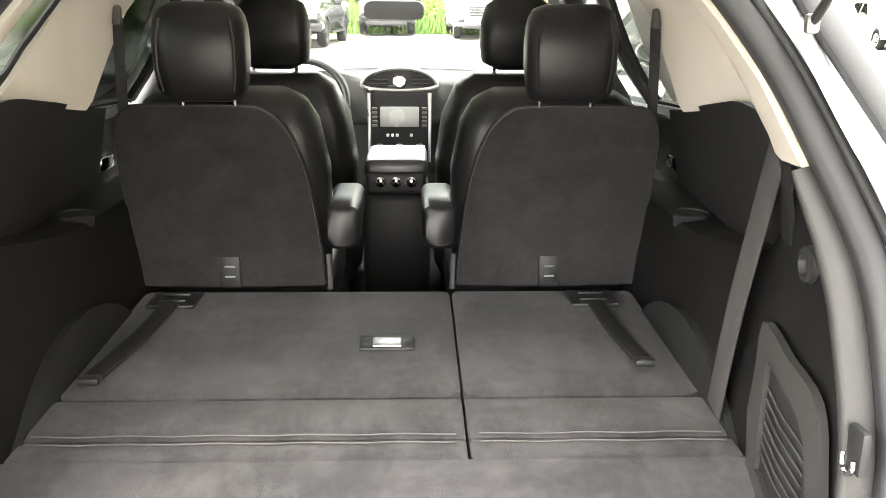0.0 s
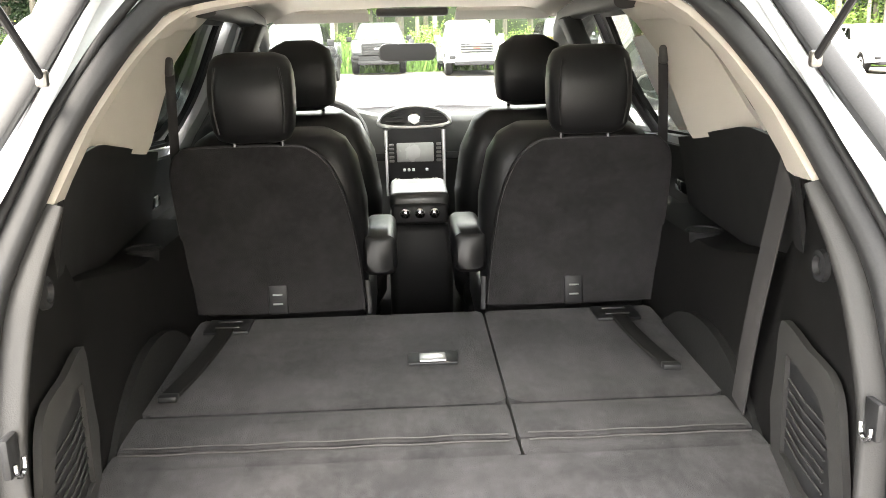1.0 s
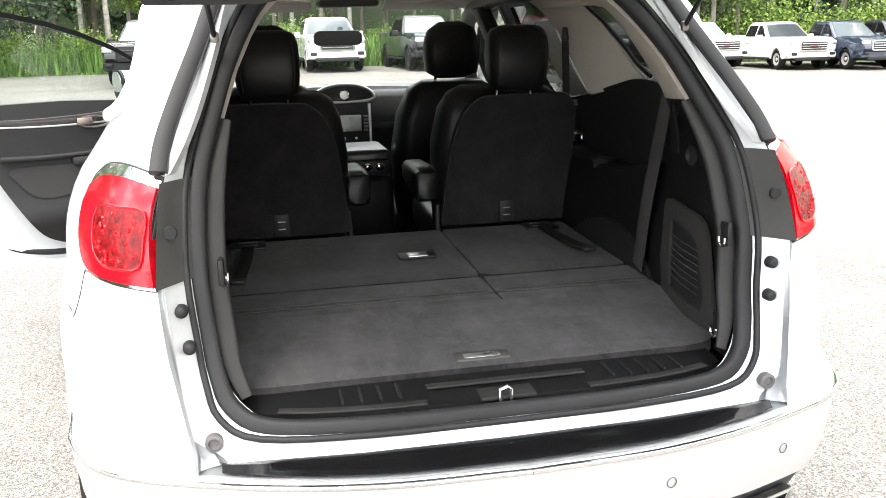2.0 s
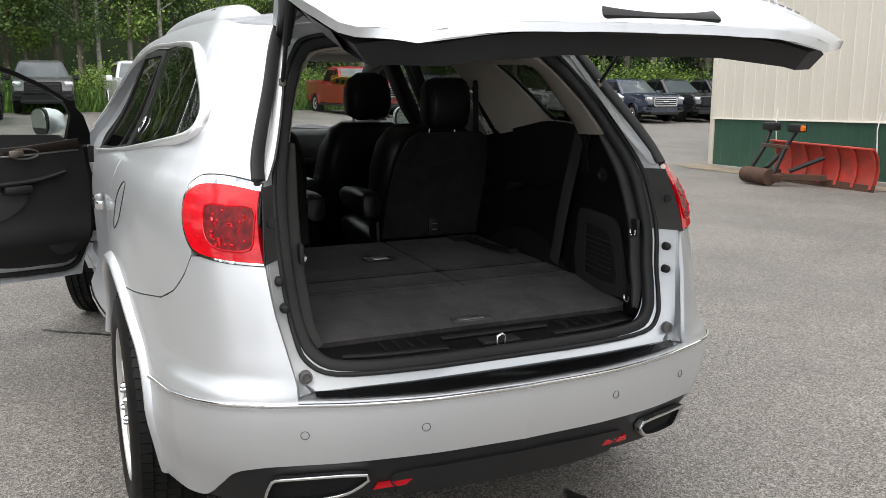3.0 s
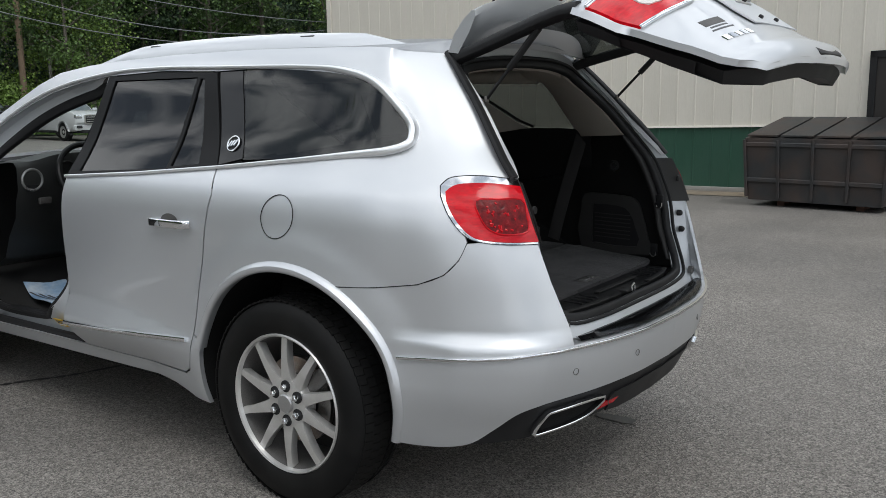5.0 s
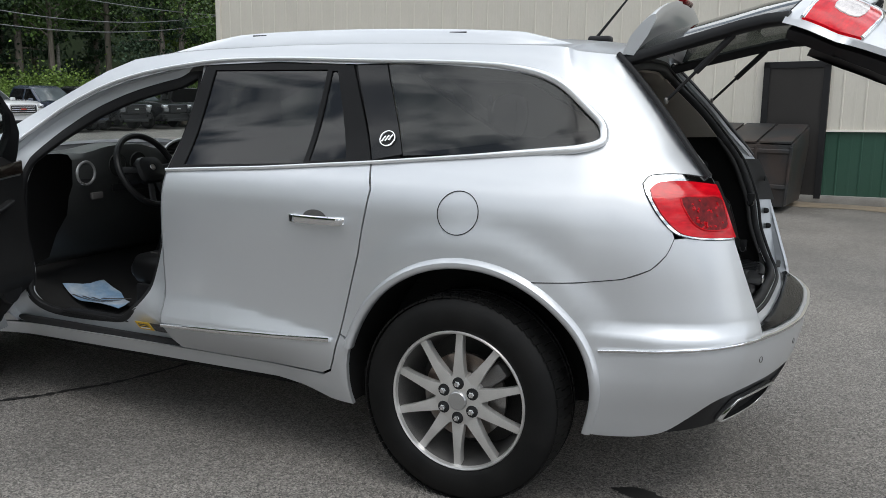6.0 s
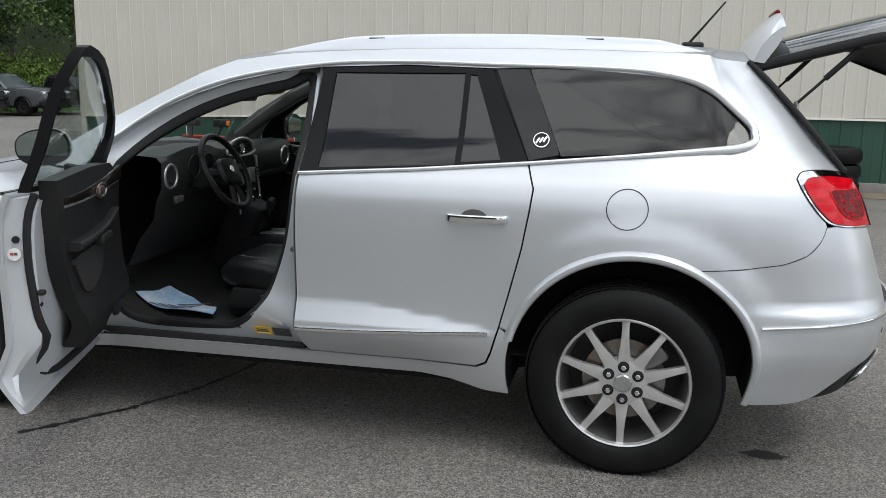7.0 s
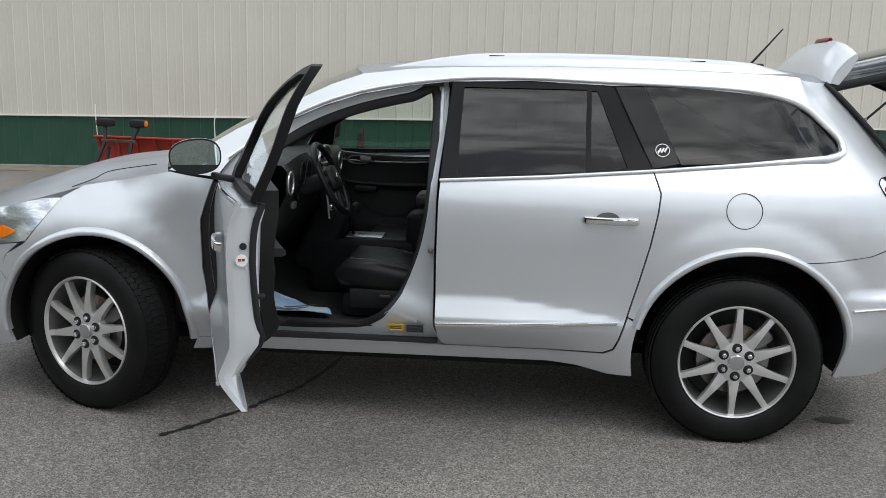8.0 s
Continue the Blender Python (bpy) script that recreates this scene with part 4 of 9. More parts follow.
# ---- wheels: ten-spoke alloys ----
def build_wheel():
    """A left wheel at the origin, its outer face towards -x."""
    bm = bmnew()
    prof = [(0.09, 0.255), (0.115, 0.275), (0.126, 0.315), (0.118, 0.360), (0.098, 0.383), (0.06, 0.389), (0.0, 0.390), (-0.06, 0.389), (-0.098, 0.383), (-0.118, 0.362),
            (-0.127, 0.318), (-0.122, 0.290), (-0.115, 0.272), (-0.105, 0.262), (-0.09, 0.255)]
    rings = []
    for a, r in prof:
        rings.append([Vector((a, r * math.cos(2 * math.pi * i / 72), r * math.sin(2 * math.pi * i / 72))) for i in range(72)])
    loft(bm, rings + [rings[0]], cap=False)
    bmesh.ops.remove_doubles(bm, verts=bm.verts, dist=1e-5)
    tyre = finish("tyre", bm, TYRE)
    # tread ribs and blocks
    bm = bmnew()
    for a in (-0.085, -0.045, 0.0, 0.045, 0.085):
        for i in range(72):
            t = 2 * math.pi * (i + (0.5 if abs(a) > 0.06 else 0)) / 72
            r = 0.3915 if abs(a) < 0.06 else 0.3885
            box(bm, (a, r * math.cos(t), r * math.sin(t)), (0.036, 0.0315, 0.006), 0, 1, Euler((t - math.pi / 2, 0, 0.25 if a > 0 else -0.25)).to_matrix().to_4x4())
    tread = finish("tread", bm, TYRE, tyre, flat=True)
    # barrel and lip
    bm = bmnew()
    prof = [(-0.092, 0.256), (-0.104, 0.264), (-0.112, 0.267), (-0.117, 0.263), (-0.114, 0.2565), (-0.100, 0.252), (-0.092, 0.256)]
    rings = [[Vector((a, r * math.cos(2 * math.pi * i / 64), r * math.sin(2 * math.pi * i / 64))) for i in range(64)] for a, r in prof]
    loft(bm, rings, cap=False)
    rim = finish("rim", bm, RIM, tyre, "machined alloy rim with a bright lip")
    bm = bmnew()
    loft(bm, [[Vector((a, r * math.cos(2 * math.pi * i / 64), r * math.sin(2 * math.pi * i / 64))) for i in range(64)] for a, r in ((0.08, 0.225), (-0.02, 0.234), (-0.07, 0.245), (-0.102, 0.2535), (-0.092, 0.258), (0.08, 0.262))], cap=False)
    finish("barrel", bm, BARREL, rim, "grey rim barrel")
    # spokes
    for k in range(10):
        t = 2 * math.pi * k / 10 + math.pi / 2
        bm = bmnew()
        secs = []
        for f in np.linspace(0, 1, 7):
            r = 0.085 + (0.252 - 0.085) * f
            wid = 0.0125 + 0.016 * (1 - f) ** 1.6 + 0.003 * f ** 4
            x = -0.098 - 0.006 * math.sin(f * math.pi)
            sec = [(x + 0.034, -wid * 0.8), (x + 0.010, -wid), (x, -wid * 0.9), (x - 0.002, 0), (x, wid * 0.9), (x + 0.010, wid), (x + 0.034, wid * 0.8)]
            secs.append([Vector((a, r * math.cos(t) - b * math.sin(t), r * math.sin(t) + b * math.cos(t))) for a, b in sec])
        loft(bm, secs)
        finish("spoke", bm, RIM, rim)
    bm = bmnew()
    lathe(bm, [(-0.05, 0.10), (-0.085, 0.10), (-0.099, 0.093), (-0.103, 0.060), (-0.103, 0.02)], (0, 0, 0), 40)
    finish("hub", bm, RIM, rim)
    bm = bmnew()
    lathe(bm, [(-0.095, 0.036), (-0.110, 0.036), (-0.114, 0.032), (-0.115, 0.02)], (0, 0, 0), 28)
    finish("centre_cap", bm, SATIN, rim, "silver centre cap")
    for k in range(6):
        t = 2 * math.pi * (k + 0.5) / 6
        bm = bmnew()
        lathe(bm, [(-0.085, 0.023), (-0.1045, 0.023), (-0.1048, 0.012)], (0, 0.066 * math.cos(t), 0.066 * math.sin(t)), 14)
        finish("lug_pocket", bm, BLACK, rim, "dark lug pocket")
        bm = bmnew()
        lathe(bm, [(-0.09, 0.0115), (-0.118, 0.0115), (-0.123, 0.008)], (0, 0.066 * math.cos(t), 0.066 * math.sin(t)), 6)
        finish("lug_nut", bm, CHROME, rim)
    bm = bmnew()
    lathe(bm, [(-0.02, 0.165), (-0.04, 0.165), (-0.04, 0.10), (-0.02, 0.10)], (0, 0, 0), 48)
    finish("brake_disc", bm, STEEL, tyre, "worn steel brake disc")
    bm = bmnew()
    box(bm, (-0.03, -0.11, 0.09), (0.07, 0.07, 0.13), 0.02, 2, Euler((radians(50), 0, 0)).to_matrix().to_4x4())
    finish("brake_caliper", bm, BARREL, tyre, "grey brake caliper")
    bm = bmnew()
    lathe(bm, [(0.075, 0.228), (0.07, 0.02)], (0, 0, 0), 40)
    finish("rim_back", bm, RIM_DARK, tyre)
    return tyre


first = build_wheel()
first.name = "wheel"
first["label"] = "black road tyre on a ten-spoke alloy wheel"
for s in (-1, 1):
    for a in AXLES:
        turn = 0 if s < 0 else 180
        steer = -21 if a > 1 else 0
        w = first if (s < 0 and a == 0) else copy_thing(first, Matrix())
        w.parent = car
        w.matrix_basis = Matrix.Translation((s * 0.855, a, HUB_Z + 0.004)) @ Euler((0, 0, radians(turn + steer))).to_matrix().to_4x4() @ Euler((radians(7 if a > 1 else 0), 0, 0)).to_matrix().to_4x4()



# ---- doors ----
def door_skin(bm, outline, s, lift=0.0):
    return sheet(bm, outline, lambda u, z, t: skin(u, z, s, -lift + t), step=0.021, thick=0.02, true=True)


def pull_handle(s, u0, u1, z, parent):
    # flat oval without depth; the shade of the handle cup is in its colour
    bm = bmnew()
    c = skin((u0 + u1) / 2 + 0.015, z, s, -0.001)
    pts = [c + Vector((0, 0.056 * math.cos(a), 0.036 * math.sin(a))) for a in np.linspace(0, 2 * math.pi, 24, endpoint=False)]
    vs = [bm.verts.new(p) for p in pts]
    bm.faces.new(vs)
    cup = part("handle_cup_shade", bm, BARREL, parent, "flat grey oval standing for the shaded cup behind the handle")
    bm = bmnew()
    pts = [skin(u, z, s, -d) for u, d in ((u1 + 0.005, 0.008), (u1 - 0.02, 0.028), ((u0 + u1) / 2, 0.036), (u0 + 0.02, 0.030), (u0 - 0.003, 0.010))]
    sweep(bm, smooth_line(pts, 4), rounded(0.034, 0.016, 0.006, 3), up=(s, 0, 0))
    h = part("door_handle", bm, CHROME, parent, "chrome pull handle")
    bm = bmnew()
    box(bm, skin(u0 + 0.045, z, s, -0.036), (0.010, 0.003, 0.032), 0.001, 1)
    part("handle_gap", bm, BLACK, h)


UPPER_REAR = [(0.422, 1.245), (0.607, 1.612), (0.98, 1.622), (1.352, 1.610), (1.372, 1.40), (1.383, 1.178), (0.9, 1.21)]
for s in (-1, 1):
    bm = bmnew()
    lower = [(0.422, 1.237), (0.392, 1.145), (0.402, 1.06), (0.429, 0.905), (0.469, 0.74), (0.510, 0.58), (0.542, 0.47), (0.562, 0.424), (0.605, 0.401), (0.9, 0.396), (1.345, 0.396), (1.372, 0.44), (1.385, 0.52), (1.389, 0.80), (1.386, 1.08), (1.381, 1.17), (0.9, 1.202)]
    door_skin(bm, lower, s)
    rd = part("rear_door", bm, PAINT, car, "closed silver rear passenger door", angle=30)
    bm = bmnew()
    sheet(bm, UPPER_REAR, lambda u, z, t: skin(u, z, s, -0.002 + t), holes=([(0.722, 1.595), (1.296, 1.592), (1.304, 1.40), (1.306, 1.196), (0.722, 1.227)], [(0.672, 1.588), (0.700, 1.590), (0.700, 1.236), (0.535, 1.252)]), step=0.04, thick=0.022)
    part("window_frame", bm, FRAME_BLACK, rd, "satin black window frame")
    for glass in ([(0.716, 1.600), (1.300, 1.597), (1.312, 1.40), (1.316, 1.190), (0.716, 1.221)], [(0.665, 1.594), (0.706, 1.594), (0.706, 1.229), (0.525, 1.247)]):
        bm = bmnew()
        sheet(bm, glass, lambda u, z, t: skin(u, z, s, 0.005 + t), step=0.05, thick=0.004)
        part("window", bm, TINT_DOOR if s < 0 else TINT_DULL, rd, "dark tinted door window")
    bm = bmnew()
    sweep(bm, [skin(u, z, s, -0.004) for u, z in ((1.383, 0.512), (1.1, 0.523), (0.8, 0.537), (0.55, 0.551))], rounded(0.020, 0.016, 0.005, 2), up=(s, 0, 0))
    part("door_strip", bm, CHROME, rd, "chrome strip along the door")
    pull_handle(s, 0.490, 0.722, 1.022, rd)
    if s < 0:
        bm = bmnew()
        box(bm, Vector((s * 0.69, 1.40, 1.40)), (0.02, 0.02, 0.40), 0.004, 1, Euler((0, radians(21), 0)).to_matrix().to_4x4())
        part("pillar_edge", bm, PAINT_IN, car, "silver B-pillar edge")

FRONT_LOW = [(1.402, 1.166), (1.408, 1.08), (1.410, 0.80), (1.405, 0.52), (1.395, 0.44), (1.385, 0.402), (1.44, 0.396), (1.8, 0.394), (2.2, 0.388), (2.34, 0.388), (2.405, 0.50), (2.447, 0.72), (2.455, 0.95), (2.412, 1.128), (2.1, 1.128), (1.75, 1.145)]
FRONT_TOP = [(1.402, 1.172), (1.385, 1.40), (1.383, 1.62), (1.392, 1.645), (1.415, 1.650), (1.56, 1.620), (1.78, 1.565), (1.95, 1.505), (2.10, 1.430), (2.25, 1.335), (2.36, 1.228), (2.405, 1.134), (2.1, 1.134), (1.75, 1.151)]
FRONT_HOLE = [(1.440, 1.19), (1.425, 1.40), (1.422, 1.592), (1.56, 1.574), (1.78, 1.522), (1.95, 1.460), (2.07, 1.398), (2.19, 1.315), (2.225, 1.165), (1.75, 1.172)]

OPEN_TOP = [(1.402, 1.172), (1.385, 1.40), (1.383, 1.625), (1.392, 1.650), (1.415, 1.658), (1.56, 1.645), (1.70, 1.622), (1.85, 1.585), (2.0, 1.535), (2.15, 1.467), (2.28, 1.385), (2.37, 1.30), (2.42, 1.20), (2.425, 1.134), (2.1, 1.134), (1.75, 1.151)]
OPEN_HOLE = [(1.422, 1.19), (1.408, 1.40), (1.406, 1.622), (1.56, 1.622), (1.70, 1.599), (1.85, 1.562), (2.0, 1.512), (2.14, 1.450), (2.25, 1.385), (2.300, 1.30), (2.290, 1.165), (1.75, 1.172)]


def front_door(s, angle):
    """A front door, turned on its hinges by the angle."""
    bm = bmnew()
    door_skin(bm, FRONT_LOW, s)
    hinge = Vector((s * 0.95, 2.42, 0))
    d = part("front_door", bm, PAINT, car, "silver driver's door standing wide open" if angle else "closed silver front passenger door", angle=30)
    d.matrix_basis = Matrix.Translation(hinge) @ Euler((0, 0, radians(angle * s))).to_matrix().to_4x4() @ Matrix.Translation(-hinge)
    # pressed inner shell, set in from the outer skin
    inner = [(1.425, 1.15), (1.43, 0.80), (1.424, 0.52), (1.40, 0.415), (2.30, 0.41), (2.36, 0.52), (2.40, 0.75), (2.405, 0.95), (2.37, 1.12), (1.75, 1.13)]
    thin = lambda z: max(0.2, min(1.0, 0.2 + (z - 0.41) / 0.30))
    bm = bmnew()
    rings = []
    for t in (0.018, 0.082, 0.114):
        k = 0 if t < 0.10 else 0.03
        cx, cz = 1.9, 0.8
        rings.append([skin(u + (cx - u) * k, z + (cz - z) * k, s, t * thin(z)) for u, z in dense(inner, 0.06)])
    loft(bm, rings, cap=False)
    bmesh.ops.contextual_create(bm, geom=[v for v in bm.verts][-len(rings[0]):])
    part("inner_shell", bm, PAINT_IN, d, "silver pressed inner door shell")
    # rubber seal round the shell
    bm = bmnew()
    seal = dense(smooth_line([(1.425, 1.165), (1.430, 0.95), (1.434, 0.82), (1.448, 0.70), (1.50, 0.575), (1.60, 0.490), (1.72, 0.455), (1.84, 0.443), (2.10, 0.432), (2.29, 0.44), (2.37, 0.54), (2.415, 0.75), (2.415, 0.95), (2.38, 1.13)], 3)[::-1], 0.08)[::-1]
    sweep(bm, [skin(u, z, s, (0.082 + 0.036 * max(0.0, min(1.0, (u - 1.43) / 0.04, (2.40 - u) / 0.04))) * thin(z) + 0.012) for u, z in seal if not (z > 1.10 and 1.46 < u < 2.36)], rounded(0.030, 0.024, 0.008, 2), up=(s, 0, 0))
    part("door_seal", bm, RUBBER, d, "black door seal")
    # trim card with armrest, pocket, wood band
    bm = bmnew()
    card = [(1.470, 1.205)] + smooth_line([(1.478, 1.14), (1.50, 1.00), (1.55, 0.88), (1.63, 0.72), (1.71, 0.59), (1.79, 0.52), (1.92, 0.487), (2.10, 0.480), (2.28, 0.50), (2.36, 0.70), (2.375, 0.95), (2.345, 1.14)], 3) + [(2.20, 1.200), (1.9, 1.212)]
    card = card if angle else [(u, 0.48 + (z - 0.48) * 0.885) for u, z in card]
    sheet(bm, card, lambda u, z, t: skin(u, min(z, 1.10), s, 0.116 * min(1.0, thin(z) + 0.25) + t + 0.03 * math.exp(-((z - 0.62) / 0.10) ** 2)) + Vector((0, 0, max(0, z - 1.10))), step=0.05, thick=0.064)
    part("trim_card", bm, TRIM, d, "black moulded door trim card")
    bm = bmnew()
    pts = smooth_line([(1.585, 0.953), (1.75, 0.948), (1.95, 0.952), (2.10, 0.965), (2.24, 1.00)], 4)
    sweep(bm, [skin(u, z, s, 0.19) for u, z in pts], rounded(0.032, 0.085, 0.014, 3), up=(s, 0, 0), scale=[1 - 0.5 * i / len(pts) for i in range(len(pts))])
    box(bm, skin(1.98, 0.918, s, 0.195), (0.07, 0.15, 0.045), 0.014, 2)
    part("armrest", bm, TRIM, d, "padded armrest")
    bm = bmnew()
    pts = smooth_line([(1.53, 1.124), (1.75, 1.118), (2.0, 1.124), (2.2, 1.140), (2.32, 1.150)], 4)
    sweep(bm, [skin(u, z, s, 0.172) for u, z in pts], rounded(0.050, 0.012, 0.005, 2), up=(s, 0, 0), scale=[0.55 + 0.75 * i / len(pts) for i in range(len(pts))])
    part("wood_band", bm, WOOD, d, "dark wood trim band")
    bm = bmnew()
    sweep(bm, [skin(u, z - 0.018 - 0.018 * i / len(pts), s, 0.176) for i, (u, z) in enumerate(pts)], rounded(0.010, 0.012, 0.003, 2), up=(s, 0, 0))
    part("metal_band", bm, SATIN, d, "thin satin metal line")
    bm = bmnew()
    c = skin(2.03, 1.105, s, 0.182)
    sweep(bm, [c + Vector((0, 0.075 * math.cos(a), 0.027 * math.sin(a))) for a in np.linspace(0, 2 * math.pi, 24, endpoint=False)], disc(0.006, 6), closed=True, up=(1, 0, 0))
    box(bm, c + Vector((-s * 0.010, -0.045, 0.004)), (0.014, 0.075, 0.036), 0.006)
    part("inside_handle", bm, STEEL, d, "dull metal inside door handle")
    bm = bmnew()
    sheet(bm, smooth_line([(1.62, 0.90), (1.80, 0.905), (2.00, 0.90), (2.02, 0.85), (1.93, 0.775), (1.80, 0.745), (1.71, 0.765), (1.655, 0.83)], 3, True), lambda u, z, t: skin(u, z, s, 0.166 + t), step=0.05, thick=0.028)
    part("door_insert", bm, DOOR_CLOTH, d, "charcoal soft door insert")
    bm = bmnew()
    lathe(bm, [(0, 0.085), (-s * 0.012, 0.08), (-s * 0.014, 0.07)], skin(2.20, 0.62, s, 0.185), 24)
    part("speaker", bm, BLACK, d, "round door speaker grille")
    # window frame and glass
    bm = bmnew()
    hole = OPEN_HOLE if angle else FRONT_HOLE
    bulge = lambda z: (0.022 * math.sin(math.pi * max(0.0, min(1.0, (z - 1.13) / 0.53))) - 0.055 * max(0.0, min(1.0, (1.50 - z) / 0.37))) if angle else 0.0
    sheet(bm, OPEN_TOP if angle else FRONT_TOP, lambda u, z, t: skin(u, z, s, t - bulge(z)), holes=(hole,), step=0.04, thick=0.038)
    part("window_frame", bm, FRAME_BLACK, d, "black door window frame")
    bm = bmnew()
    cu, cz = np.mean(hole, axis=0)
    sheet(bm, [(cu + (u - cu) * 1.02, cz + (z - cz) * 1.03) for u, z in hole], lambda u, z, t: skin(u, z, s, 0.02 + t - bulge(z)), step=0.06, thick=0.004)
    part("window", bm, CLEAR, d, "clear front door glass")
    bm = bmnew()
    sweep(bm, [skin(u, z, s, -0.004) for u, z in ((1.405, 0.512), (1.7, 0.502), (2.0, 0.498), (2.38, 0.497))], rounded(0.020, 0.016, 0.005, 2), up=(s, 0, 0))
    part("door_strip", bm, CHROME, d, "chrome strip along the door")
    bm = bmnew()
    sweep(bm, [skin(u, z, s, -0.004) for u, z in ((1.405, 1.169), (1.75, 1.148), (2.1, 1.131), (2.40, 1.131))], rounded(0.012, 0.014, 0.004, 2), up=(s, 0, 0))
    part("belt_moulding", bm, CHROME, d, "chrome belt moulding")
    pull_handle(s, 1.50, 1.73, 0.995, d)
    # mirror
    bm = bmnew()
    c = skin(2.275, 1.165, s, -0.0) + Vector((s * 0.0, 0, 0))
    box(bm, c + Vector((s * 0.0, 0.01, 0.0)), (0.11, 0.05, 0.030), 0.012, 2, Euler((0, radians(-12 * s), 0)).to_matrix().to_4x4())
    foot = part("mirror_foot", bm, BLACK, d, "black mirror foot")
    bm = bmnew()
    mc = c + Vector((s * 0.120, 0.0, 0.096))
    oval_m = lambda w, h: [(0.5 * w * math.copysign(abs(math.cos(q)) ** 0.85, math.cos(q)), 0.5 * h * math.copysign(abs(math.sin(q)) ** 0.8, math.sin(q)) * (1.0 + 0.16 * s * math.cos(q) * (-1 if math.sin(q) > 0 else 0.3))) for q in np.linspace(0, 2 * math.pi, 32, endpoint=False)]
    secs = []
    for f, g in ((-0.045, 0.97), (-0.03, 1.0), (0.0, 0.98), (0.04, 0.86), (0.07, 0.62), (0.085, 0.3)):
        secs.append([mc + Vector((x * g * (1 if x * s > 0 else 1.0), f, zz * g)) for x, zz in oval_m(0.222, 0.156)])
    loft(bm, secs)
    mir = part("wing_mirror", bm, PAINT, d, "silver wing mirror housing")
    bm = bmnew()
    loft(bm, [[mc + Vector((x, f, zz)) for x, zz in oval_m(0.221, 0.155)] for f in (-0.049, -0.035)])
    part("mirror_rim", bm, BLACK, mir, "black mirror rim")
    bm = bmnew()
    loft(bm, [[mc + Vector((x, f, zz)) for x, zz in oval_m(0.208, 0.142)] for f in (-0.0525, -0.05)])
    for v in bm.verts:
        v.co.y -= 0.10 * (v.co.z - mc.z)
    part("mirror_glass", bm, surface("mirror_glass", (0.36, 0.43, 0.41), 0.02, 1.0, 0, 1, 1, 0, uneven=0.0), mir, "mirror glass")
    if angle:
        bm = bmnew()
        lathe(bm, [(0.0, 0.022), (-0.006, 0.022)], Vector(skin(1.428, 0.96, s, 0.055)) + Vector((0, -0.006, 0)), 16, spin="y")
        lb = part("round_label", bm, WHITE, d, "round white label on the door edge")
        for dx, w, mt in ((-0.007, 0.012, PLOW_RED), (0.006, 0.010, INK)):
            bm = bmnew()
            box(bm, Vector(skin(1.428, 0.962, s, 0.055)) + Vector((dx, -0.0128, 0)), (w, 0.0012, 0.009), 0, 1)
            part("print_mark", bm, mt, lb)
        bm = bmnew()
        lathe(bm, [(0.0, 0.013), (-0.008, 0.012)], Vector(skin(1.43, 1.01, s, 0.06)) + Vector((0, -0.006, 0)), 14, spin="y")
        part("grommet", bm, BLACK, d, "black rubber grommet")
        bm = bmnew()
        box(bm, skin(1.452, 0.82, s, 0.112) + Vector((0, -0.006, 0)), (0.045, 0.03, 0.018), 0.006)
        part("door_latch", bm, BLACK, d, "dark door latch opening")
        for u, z, t in ((1.444, 0.862, 0.096), (1.452, 0.775, 0.108)):
            bm = bmnew()
            lathe(bm, [(0.012, 0.010), (-0.008, 0.010), (-0.009, 0.006)], skin(u, z, s, t), 14, spin="y")
            part("shell_hole", bm, BLACK, d, "round dark hole beside the latch")
        for z in (0.60, 1.0):
            bm = bmnew()
            box(bm, skin(2.44, z, s, 0.07), (0.05, 0.09, 0.055), 0.008)
            part("door_hinge", bm, PAINT_IN, d, "silver door hinge")
    return d


front_door(-1, 69.3)
front_door(1, 0.0)

